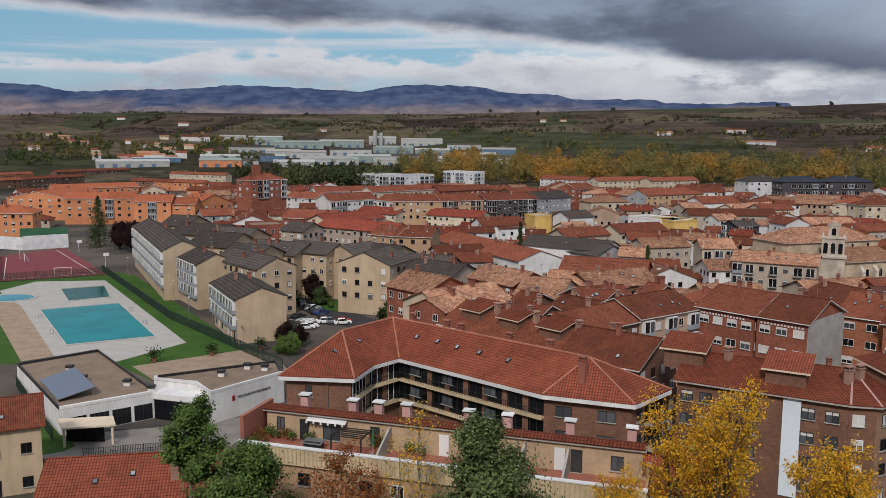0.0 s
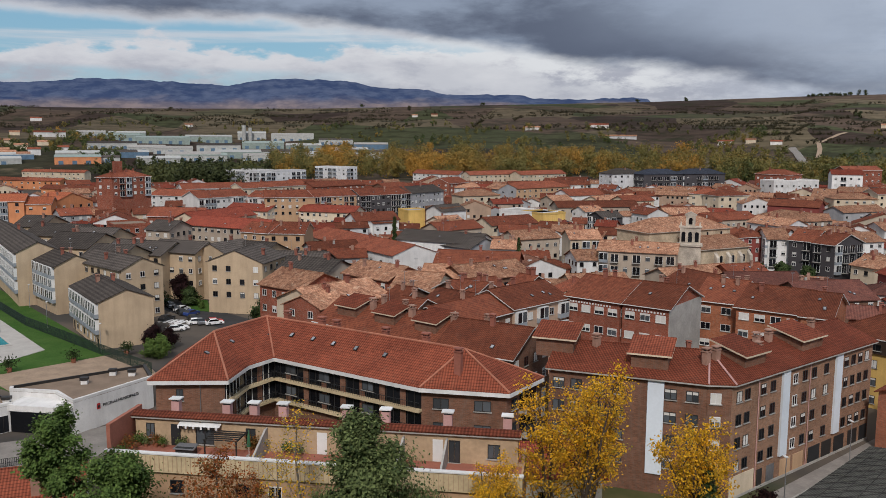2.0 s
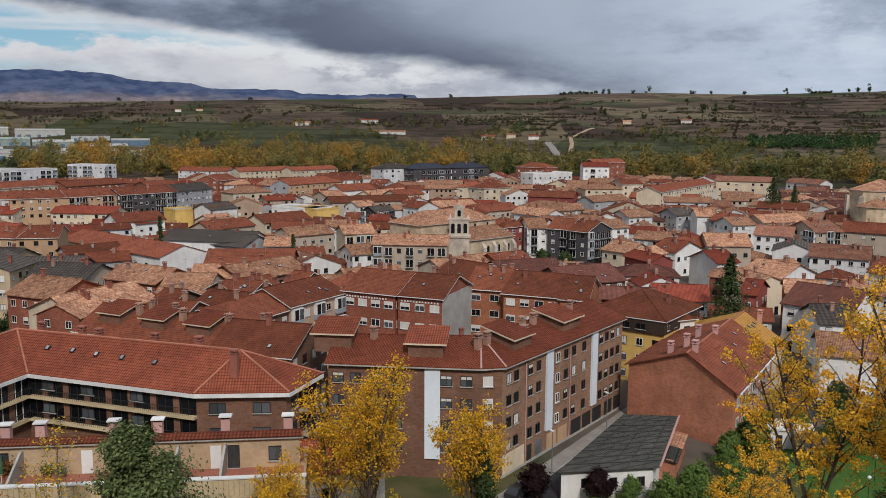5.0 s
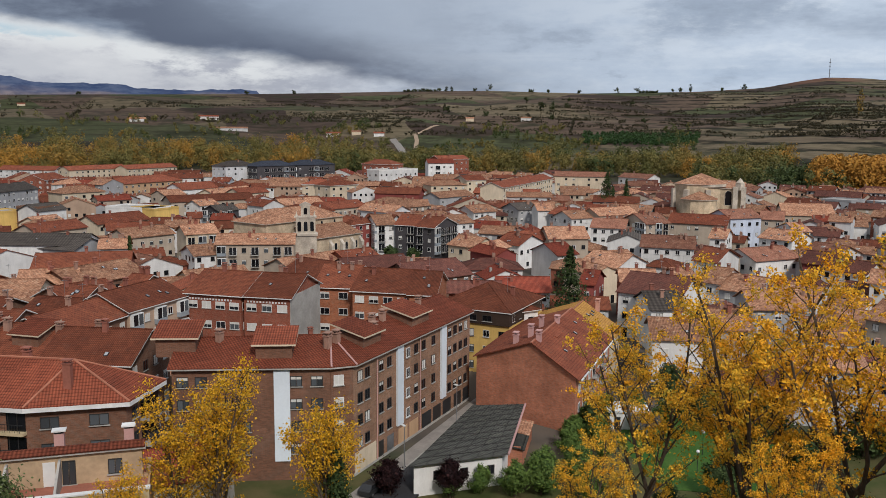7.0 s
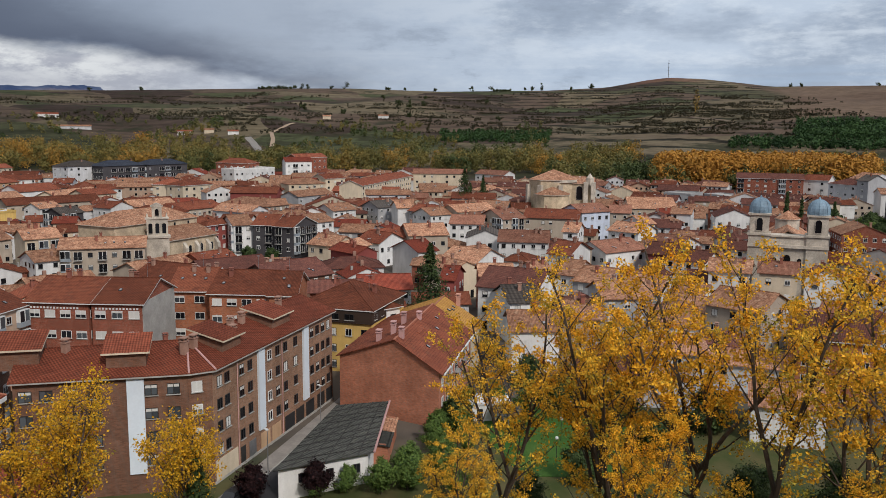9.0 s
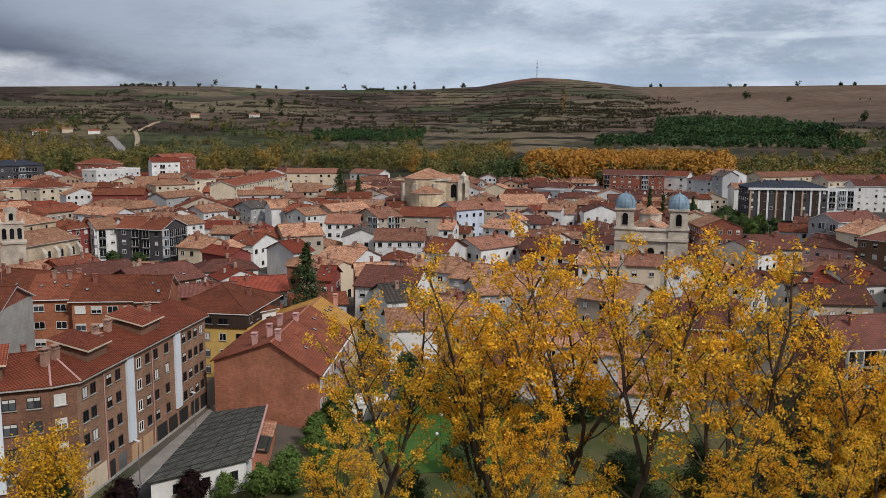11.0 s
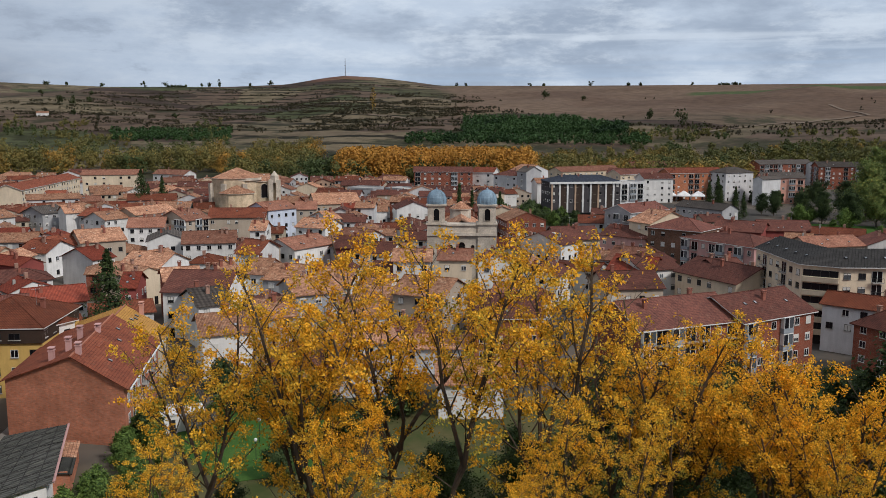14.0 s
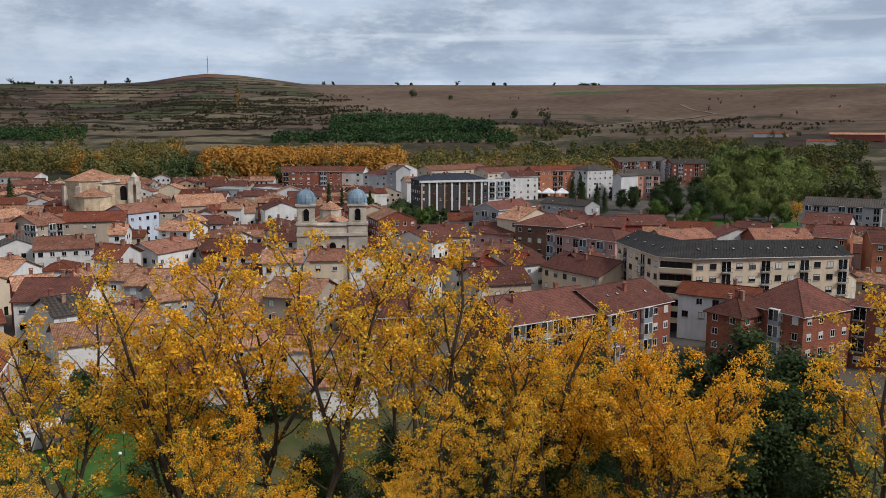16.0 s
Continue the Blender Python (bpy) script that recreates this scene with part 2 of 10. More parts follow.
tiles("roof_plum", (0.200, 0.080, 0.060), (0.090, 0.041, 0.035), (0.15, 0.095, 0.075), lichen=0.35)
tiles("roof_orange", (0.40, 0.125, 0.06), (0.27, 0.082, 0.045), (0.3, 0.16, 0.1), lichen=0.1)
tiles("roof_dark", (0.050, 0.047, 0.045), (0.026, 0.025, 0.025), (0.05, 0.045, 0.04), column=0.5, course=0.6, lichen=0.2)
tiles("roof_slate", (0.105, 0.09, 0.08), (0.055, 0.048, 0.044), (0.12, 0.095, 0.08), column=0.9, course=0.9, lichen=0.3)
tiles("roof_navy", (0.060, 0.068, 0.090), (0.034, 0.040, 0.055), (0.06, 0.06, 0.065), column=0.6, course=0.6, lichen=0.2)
tiles("roof_near", (0.262, 0.074, 0.042), (0.130, 0.038, 0.024), (0.15, 0.085, 0.06), column=0.34, course=0.46, lichen=0.25, spread=0.45, groove_shade=0.66, shadow=0.42)
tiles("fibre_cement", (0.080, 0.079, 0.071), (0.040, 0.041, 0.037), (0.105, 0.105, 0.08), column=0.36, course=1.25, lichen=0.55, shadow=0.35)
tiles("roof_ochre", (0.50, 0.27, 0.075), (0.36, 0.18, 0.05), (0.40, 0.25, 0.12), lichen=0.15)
plain("ridge_tile", (0.36, 0.145, 0.09), 0.8)
plain("asphalt", (0.034, 0.034, 0.037), 0.9)
plain("paving", (0.23, 0.21, 0.19), 0.85)
plain("concrete", (0.36, 0.345, 0.32), 0.85)
plain("white_trim", (0.66, 0.66, 0.65), 0.55, spread=0.12)
plain("frame_dark", (0.03, 0.028, 0.027), 0.5)
plain("frame_white", (0.70, 0.70, 0.69), 0.5, spread=0.06)
plain("shutter", (0.60, 0.59, 0.56), 0.6, spread=0.1)
plain("chimney_render", (0.34, 0.20, 0.15), 0.85)
plain("chimney_brick", (0.27, 0.10, 0.07), 0.85)
plain("metal_grey", (0.30, 0.31, 0.33), 0.4, 0.7)
plain("dark_timber", (0.045, 0.028, 0.02), 0.7)
plain("metal_dark", (0.035, 0.037, 0.04), 0.5, 0.3)
plain("galvanised", (0.45, 0.46, 0.48), 0.4, 0.8)
plain("bark", (0.085, 0.062, 0.045), 0.9, spread=0.35)
plain("bark_pale", (0.20, 0.17, 0.14), 0.9, spread=0.3)
plain("pool_deck", (0.42, 0.40, 0.37), 0.8, spread=0.1)
plain("sandy_ground", (0.32, 0.235, 0.165), 0.9)
plain("panel_grey", (0.27, 0.30, 0.33), 0.6)
plain("earth_track", (0.17, 0.125, 0.09), 0.95)
plain("gravel_roof", (0.225, 0.165, 0.12), 0.95, grain=14)
plain("court_red", (0.20, 0.045, 0.05), 0.85)
plain("green_mesh", (0.02, 0.04, 0.028), 0.8)
plain("green_sheet", (0.04, 0.13, 0.065), 0.7)
plain("red_paint", (0.36, 0.03, 0.03), 0.5)
plain("white_paint", (0.75, 0.75, 0.75), 0.5)
plain("blue_paint", (0.03, 0.06, 0.22), 0.5)
plain("copper_blue", (0.20, 0.29, 0.37), 0.55, spread=0.3)
plain("white_panel", (0.66, 0.72, 0.78), 0.5, spread=0.06)
plain("cladding_pale", (0.42, 0.425, 0.405), 0.6)
plain("cladding_green", (0.27, 0.33, 0.30), 0.6)
plain("cladding_blue", (0.10, 0.17, 0.25), 0.6)
plain("terracotta_floor", (0.33, 0.125, 0.085), 0.85, grain=5)
plain("cream_wall", (0.47, 0.34, 0.215), 0.85)
plain("band_cream", (0.56, 0.45, 0.28), 0.8)
plain("plant_pot", (0.30, 0.12, 0.07), 0.8)
plain("stone_wall", (0.55, 0.44, 0.31), 0.9, spread=0.3)
plain("stone_pale", (0.52, 0.46, 0.385), 0.9, spread=0.3)


def glass(name, colour, rough, spec=0.5):
    g = Nodes(name)
    MATS[name] = g.done(g.scale_colour(colour, g.span(g.random(), 0, 1, 0.5, 1.4)), rough, spec=spec)


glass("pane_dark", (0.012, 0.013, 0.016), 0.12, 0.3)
glass("pane_sky", (0.075, 0.085, 0.095), 0.10)
# roof lights: the sky's reflection is painted in as a pale base colour
glass("roof_glass_glare", (0.24, 0.25, 0.27), 0.3)
glass("solar_glass", (0.10, 0.12, 0.16), 0.2)
glass("car_glass", (0.012, 0.013, 0.015), 0.08)
leaf("leaf_gold", (0.84, 0.435, 0.03), (0.87, 0.505, 0.05), (0.42, 0.38, 0.07))
leaf("leaf_lemon", (0.82, 0.46, 0.03), (0.7, 0.4, 0.03), (0.36, 0.3, 0.05))
leaf("leaf_park", (0.105, 0.16, 0.05), (0.15, 0.20, 0.06), (0.24, 0.24, 0.06), thin=0.22, vary=0.8)
leaf("leaf_olive", (0.088, 0.125, 0.044), (0.15, 0.185, 0.07), (0.05, 0.076, 0.028), thin=0.22, vary=0.8)
leaf("leaf_pine", (0.078, 0.13, 0.034), (0.12, 0.18, 0.046), (0.046, 0.08, 0.024), thin=0.22, vary=0.8)
leaf("leaf_dark", (0.034, 0.054, 0.02), (0.056, 0.082, 0.028), (0.02, 0.034, 0.014), thin=0.22, vary=0.8)
leaf("leaf_green", (0.08, 0.14, 0.035), (0.13, 0.19, 0.045), (0.055, 0.10, 0.03), thin=0.22, vary=0.8)
leaf("leaf_shade", (0.042, 0.066, 0.026), (0.068, 0.098, 0.034), (0.028, 0.045, 0.02), thin=0.22, vary=0.8)
leaf("leaf_purple", (0.035, 0.016, 0.018), (0.05, 0.022, 0.022), (0.02, 0.012, 0.014))
leaf("leaf_rust", (0.36, 0.11, 0.035), (0.22, 0.12, 0.04), (0.10, 0.11, 0.04))
leaf("wood_autumn", (0.058, 0.08, 0.03), (0.165, 0.14, 0.045), (0.36, 0.19, 0.038), thin=0.12, vary=0.35)
leaf("wood_green", (0.036, 0.046, 0.02), (0.066, 0.076, 0.03), (0.115, 0.108, 0.032), thin=0.12, vary=0.35)
leaf("wood_orange", (0.38, 0.175, 0.034), (0.43, 0.215, 0.042), (0.22, 0.15, 0.036), thin=0.12, vary=0.35)
leaf("wood_scrub", (0.036, 0.034, 0.020), (0.062, 0.052, 0.030), (0.024, 0.026, 0.014), thin=0.1, vary=0.6)
leaf("wood_pine", (0.028, 0.058, 0.022), (0.046, 0.088, 0.03), (0.016, 0.034, 0.015), thin=0.15, vary=0.6)


def grass_material(name, a, b):
    g = Nodes(name)
    p = g.place()
    col = g.mix(g.span(g.noise(p, 0.18, 5), 0.3, 0.7), a, b)
    col = g.scale_colour(col, g.span(g.noise(p, 5.0, 3), 0.25, 0.75, 0.75, 1.2))
    MATS[name] = g.done(col, 0.9, spec=0.1)


grass_material("lawn", (0.034, 0.088, 0.015), (0.058, 0.112, 0.024))
grass_material("rough_grass", (0.055, 0.07, 0.022), (0.10, 0.09, 0.035))


def water_material(name, colour):
    g = Nodes(name)
    p = g.place()
    col = g.scale_colour(colour, g.span(g.noise(p, 0.1, 3), 0.3, 0.7, 0.85, 1.1))
    g.bump(g.noise(p, 1.5, 3), 0.05, 0.03)
    MATS[name] = g.done(col, 0.12, spec=0.35)


water_material("pool_teal", (0.012, 0.245, 0.265))
water_material("pool_green", (0.012, 0.105, 0.085))
water_material("pool_blue", (0.06, 0.30, 0.38))


def ground_material():
    """Scrub on the castle hill, dusty paving in town, ploughed and grassy parcels on the far slopes."""
    g = Nodes("earth")
    p = g.place()
    s = g.add("ShaderNodeSeparateXYZ")
    g.link(p, s.inputs[0])
    x, y, z = s.outputs
    r = g.math("SQRT", g.math("ADD", g.math("MULTIPLY", x, x), g.math("MULTIPLY", y, y)))
    town = g.mix(g.span(g.noise(p, 0.03, 5), 0.4, 0.6), (0.12, 0.10, 0.082), (0.062, 0.058, 0.054))
    grass = g.mix(g.span(g.noise(p, 0.15, 5), 0.3, 0.7), (0.045, 0.06, 0.02), (0.10, 0.085, 0.04))
    vor = g.add("ShaderNodeTexVoronoi", Scale=0.0062, Randomness=0.9)
    warp = g.add("ShaderNodeVectorMath")
    nz = g.add("ShaderNodeTexNoise", Scale=0.004, Detail=3)
    g.link(p, nz.inputs["Vector"])
    mul = g.add("ShaderNodeVectorMath")
    mul.operation = "SCALE"
    g.link(nz.outputs["Color"], mul.inputs[0])
    mul.inputs[3].default_value = 90.0
    g.link(p, warp.inputs[0]), g.link(mul.outputs[0], warp.inputs[1])
    flat = g.add("ShaderNodeVectorMath")
    flat.operation = "MULTIPLY"
    g.link(warp.outputs[0], flat.inputs[0])
    flat.inputs[1].default_value = (1.0, 0.6, 0.0)
    g.link(flat.outputs[0], vor.inputs["Vector"])
    hue = g.add("ShaderNodeSeparateXYZ")
    g.link(vor.outputs["Color"], hue.inputs[0])
    field = g.mix(g.span(hue.outputs[0], 0.2, 0.5), (0.050, 0.035, 0.028), (0.098, 0.070, 0.052))
    green = g.math("MULTIPLY", g.span(hue.outputs[1], 0.60, 0.78), g.span(g.math("ARCTAN2", x, y), 1.25, 0.95, 0.25, 1.0))
    field = g.mix(green, field, (0.062, 0.068, 0.034))
    field = g.mix(g.span(hue.outputs[2], 0.70, 0.80), field, (0.135, 0.108, 0.070))
    rows = g.math("SINE", g.math("MULTIPLY_ADD", z, 0.75, g.math("MULTIPLY", g.noise(p, 0.006, 4), 14.0)))
    hill = g.math("ARCTAN2", x, y)
    steps = g.math("MULTIPLY", g.span(hill, 0.72, 0.90), g.span(hill, 1.20, 1.06))
    steps = g.math("MULTIPLY", steps, g.span(rows, 0.35, 0.85))
    steps = g.math("MULTIPLY", steps, g.span(g.noise(p, 0.02, 4), 0.35, 0.55))
    field = g.mix(g.math("MULTIPLY", steps, 0.95), field, (0.016, 0.015, 0.010))
    field = g.scale_colour(field, g.span(rows, 0.55, 0.95, 1.0, 0.72))
    scrub = g.span(g.math("ADD", g.noise(p, 0.012, 6, 0.7), g.span(r, 1500, 850, 0.0, 0.09)), 0.52, 0.64)
    field = g.mix(g.math("MULTIPLY", g.math("MULTIPLY", scrub, 0.85), g.math("SUBTRACT", 1.0, g.math("MULTIPLY", g.span(hill, 1.16, 1.22), g.span(r, 1560, 1640)))), field, (0.031, 0.033, 0.018))
    plough = g.math("MULTIPLY", g.span(g.math("ADD", hill, g.math("MULTIPLY", g.noise(p, 0.003, 3), 0.10)), 1.16, 1.20), g.span(g.math("ADD", r, g.math("MULTIPLY", g.noise(p, 0.004, 3), 300.0)), 1560, 1640))
    field = g.mix(g.math("MULTIPLY", plough, 0.92), field, g.mix(g.span(g.noise(p, 0.004, 3), 0.4, 0.6), (0.098, 0.064, 0.046), (0.135, 0.093, 0.066)))
    strip = g.math("MULTIPLY", g.span(hill, 1.385, 1.40), g.math("MULTIPLY", g.span(r, 2090, 2110), g.span(r, 2260, 2240)))
    field = g.mix(strip, field, (0.060, 0.080, 0.032))
    cap = g.math("MULTIPLY", g.math("MULTIPLY", g.span(hill, 0.95, 0.985), g.span(hill, 1.05, 1.02)), g.span(r, 2340, 2400))
    field = g.mix(g.math("MULTIPLY", cap, 0.6), field, (0.17, 0.080, 0.055))
    field = g.scale_colour(field, g.math("MULTIPLY", g.span(hill, 0.30, 0.62, 0.78, 1.0), g.span(g.noise(p, 0.05, 4), 0.3, 0.7, 0.8, 1.15)))
    col = g.mix(g.span(g.math("SUBTRACT", r, g.span(g.math("ARCTAN2", x, y), 0.7, 0.95, 0.0, 26.0)), 104, 122), grass, town)
    col = g.mix(g.span(g.math("ADD", r, g.math("MULTIPLY", g.noise(p, 0.01, 3), 160.0)), 760, 860), col, field)
    g.bump(g.noise(p, 0.5, 4), 0.4, 0.2)
    MATS["earth"] = g.done(col, 0.95, spec=0.05)


ground_material()


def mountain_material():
    g = Nodes("mountain_rock_hazed")
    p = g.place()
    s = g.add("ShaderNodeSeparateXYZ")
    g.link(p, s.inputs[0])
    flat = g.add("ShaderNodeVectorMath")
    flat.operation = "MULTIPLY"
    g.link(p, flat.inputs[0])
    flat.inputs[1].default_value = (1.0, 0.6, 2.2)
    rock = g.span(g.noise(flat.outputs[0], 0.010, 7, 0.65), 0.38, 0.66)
    # distance haze is put into the rock's base colour as blue
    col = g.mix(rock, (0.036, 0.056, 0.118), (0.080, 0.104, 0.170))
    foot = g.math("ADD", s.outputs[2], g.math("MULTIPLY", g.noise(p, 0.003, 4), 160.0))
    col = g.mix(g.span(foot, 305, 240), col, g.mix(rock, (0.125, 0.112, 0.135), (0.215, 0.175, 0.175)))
    MATS["mountain_rock_hazed"] = g.done(col, 1.0, spec=0.0)


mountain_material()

# ---- geometry helpers ----
class Shape:
    """Collects faces with a material and metric UVs, then becomes one mesh."""

    def __init__(self):
        self.v, self.f, self.mi, self.uv, self.names = [], [], [], [], []

    def slot(self, material):
        if material not in self.names:
            self.names.append(material)
        return self.names.index(material)

    def face(self, pts, material, uv=None):
        pts = [Vector(p) for p in pts]
        i = len(self.v)
        self.v += [tuple(p) for p in pts]
        self.f.append(tuple(range(i, i + len(pts))))
        self.mi.append(self.slot(material))
        if uv is None:
            n = (pts[1] - pts[0]).cross(pts[2] - pts[1])
            if abs(n.z) > 0.9 * n.length:
                uv = [(p.x, p.y) for p in pts]
            else:
                a = Vector((-n.y, n.x, 0))
                a = a.normalized() if a.length > 1e-9 else Vector((1, 0, 0))
                b = n.normalized().cross(a)
                uv = [(p.dot(a), p.dot(b)) for p in pts]
        self.uv += uv

    def box(self, x0, x1, y0, y1, z0, z1, material, top=None):
        a = [(x0, y0), (x1, y0), (x1, y1), (x0, y1)]
        for i in range(4):
            p, q = a[i], a[(i + 1) % 4]
            self.face([(*p, z0), (*q, z0), (*q, z1), (*p, z1)], material)
        self.face([(*p, z1) for p in a], top or material)
        self.face([(*p, z0) for p in reversed(a)], material)

    def prism(self, pts, z0, z1, material, top=None, cap=True):
        n = len(pts)
        zs = (lambda v: v if isinstance(v, (list, tuple)) else [v] * n)
        lo, hi = zs(z0), zs(z1)
        for i in range(n):
            j = (i + 1) % n
            self.face([(*pts[i], lo[i]), (*pts[j], lo[j]), (*pts[j], hi[j]), (*pts[i], hi[i])], material)
        if cap:
            self.face([(*pts[i], hi[i]) for i in range(n)], top or material)
            self.face([(*pts[i], lo[i]) for i in reversed(range(n))], material)

    def slab(self, pts, thick, material, edge=None):
        """A sloping sheet (roof plane) with its lower side and edges."""
        pts = [Vector(p) for p in pts]
        n = (pts[1] - pts[0]).cross(pts[2] - pts[1]).normalized()
        if n.z < 0:
            pts.reverse()
        d = Vector((0, 0, -thick))
        bent = len(pts) == 4 and abs((pts[3] - pts[0]).dot(n)) > 0.02
        for q in ([pts[:3], [pts[0], pts[2], pts[3]]] if bent else [pts]):
            a = Vector((pts[1].x - pts[0].x, pts[1].y - pts[0].y, 0)).normalized()
            self.face(q, material)
            self.face([p + d for p in reversed(q)], edge or material)
        for i in range(len(pts)):
            a, b = pts[i], pts[(i + 1) % len(pts)]
            self.face([a + d, b + d, b, a], edge or material)

    def ring(self, cx, cy, z0, z1, r0, r1, material, n=10, cap=True):
        a = [(cx + r0 * math.cos(k * math.tau / n), cy + r0 * math.sin(k * math.tau / n), z0) for k in range(n)]
        b = [(cx + r1 * math.cos(k * math.tau / n), cy + r1 * math.sin(k * math.tau / n), z1) for k in range(n)]
        for k in range(n):
            j = (k + 1) % n
            self.face([a[k], a[j], b[j], b[k]], material)
        if cap:
            self.face(b, material)
            self.face(a[::-1], material)

    def tube(self, p, q, r0, r1, material, n=6):
        p, q = Vector(p), Vector(q)
        w = (q - p).normalized()
        s = w.orthogonal().normalized()
        t = w.cross(s)
        a = [p + r0 * (math.cos(k * math.tau / n) * s + math.sin(k * math.tau / n) * t) for k in range(n)]
        b = [q + r1 * (math.cos(k * math.tau / n) * s + math.sin(k * math.tau / n) * t) for k in range(n)]
        for k in range(n):
            j = (k + 1) % n
            self.face([a[k], a[j], b[j], b[k]], material)
        self.face(b, material), self.face(a[::-1], material)

    def mesh(self, name):
        me = bpy.data.meshes.new(name)
        me.from_pydata(self.v, [], self.f)
        for n in self.names:
            me.materials.append(MATS[n])
        me.polygons.foreach_set("material_index", self.mi)
        lay = me.uv_layers.new(name="UVMap")
        lay.data.foreach_set("uv", [c for p in self.uv for c in p])
        me.update()
        return me


def part(name, shape, parent=None, label="", m=None):
    """Links a Shape (or a mesh) as one object, under its thing if there is one."""
    ob = new(name, shape.mesh(name) if isinstance(shape, Shape) else shape)
    if parent is not None:
        ob.parent = parent
    if m is not None:
        ob.matrix_basis = m
    return tagged(ob, label)


def thing(name, shape, label, category, m=None, group="", kind=""):
    ob = part(name, shape, None, "", m)
    return tagged(ob, label, category, group, kind)


def smooth(t):
    t = min(max(t, 0.0), 1.0)
    return t * t * (3 - 2 * t)


# ---- terrain ----
RIDGE = [(-180, 1.2), (-60, 1.2), (-27, 1.1), (-19, 1.4), (-10, 1.4), (0, 1.5), (12, 1.8), (22, 2.0), (32, 2.3), (37, 2.35), (43, 2.2), (50, 2.3), (53.8, 2.5), (56.3, 2.95),
         (57.6, 3.1), (59.7, 3.0), (61.9, 2.75), (63.8, 2.5), (72, 2.5), (84, 2.5), (100, 2.4), (140, 1.5), (180, 1.2)]
RIDGE_R = 2500.0


def ridge_angle(az):
    for (a, p), (b, q) in zip(RIDGE, RIDGE[1:]):
        if a <= az <= b:
            return p + (q - p) * (az - a) / (b - a)
    return 1.2


def ground_z(x, y):
    """Height of the land: the castle hill under the viewer, the flat town, the slopes beyond the river."""
    r = math.hypot(x, y)
    if r < 110:
        z = 43.3 - 0.52 * r
        return 0.5 * (z + math.sqrt(z * z + 4.0)) - 1.0 / (1.0 + (max(z, 0)) ** 2) * 0.9 if r < 100 else 0.0
    az = math.degrees(math.atan2(x, y))
    r1 = 930.0 if az < 50 else 930.0 - 190.0 * smooth((az - 50) / 15)
    if r <= r1:
        return 0.0
    top = EYE.z + RIDGE_R * math.tan(radians(ridge_angle(az)))
    t = (r - r1) / (RIDGE_R - r1)
    if t <= 1:
        z = top * (0.85 * t + 0.15 * t * t)
        bumps = noise.fractal(Vector((x, y, 0)) * 0.0016, 1.0, 2.0, 4) * 26 + noise.noise(Vector((x, y, 5)) * 0.006) * 5
        return max(z + bumps * smooth(t * 3) * (1 - smooth((t - 0.75) / 0.25)), 0)
    return max(top - (r - RIDGE_R) * 0.03, 20.0)


def build_ground():
    azs = np.concatenate([np.arange(-180, -32, 4.0), np.arange(-32, 104, 0.5), np.arange(104, 180, 4.0)])
    rs = np.concatenate([[1.5], np.arange(8, 112, 8), np.array([130, 200, 300, 450, 600, 700]), np.arange(740, 1100, 24), np.arange(1100, 2520, 40), [2600, 3000, 3600, 4300, 4950]])
    verts = [(0, 0, ground_z(0, 0))]
    for r in rs:
        for a in azs:
            x, y = r * math.sin(radians(a)), r * math.cos(radians(a))
            verts.append((x, y, ground_z(x, y)))
    n = len(azs)
    faces = [(0, 1 + (k + 1) % n, 1 + k) for k in range(n)]
    for i in range(len(rs) - 1):
        for k in range(n):
            j = (k + 1) % n
            a, b = 1 + i * n, 1 + (i + 1) * n
            faces.append((a + k, a + j, b + j, b + k))
    me = bpy.data.meshes.new("ground")
    me.from_pydata(verts, [], faces)
    me.materials.append(MATS["earth"])
    me.polygons.foreach_set("use_smooth", [True] * len(faces))
    me.update()
    bm = bmesh.new()
    bm.from_mesh(me)
    bmesh.ops.recalc_face_normals(bm, faces=bm.faces)
    if sum(f.normal.z for f in bm.faces) < 0:
        bmesh.ops.reverse_faces(bm, faces=bm.faces)
    bm.to_mesh(me)
    bm.free()
    tagged(new("ground", me), "valley floor with ploughed and grassy slopes beyond", "ground", kind="structure")


build_ground()

# far mountain range: azimuth, elevation of its crest
CREST = [(-60, 2.2), (-40, 2.7), (-27.1, 2.96), (-25.3, 2.92), (-23.1, 2.55), (-20.9, 2.71), (-16.9, 2.87), (-13.4, 3.19), (-9.8, 3.11), (-7.3, 2.97), (-5.5, 2.88), (-3.6, 3.26), (-1.8, 3.39),
         (2.0, 3.3), (4.2, 2.87), (7.3, 2.77), (8.6, 2.44), (11.5, 2.47), (13.6, 2.43), (14.3, 2.25), (16.8, 2.14), (20.8, 2.28), (21.7, 2.17), (22.0, 1.7), (24, 1.2)]


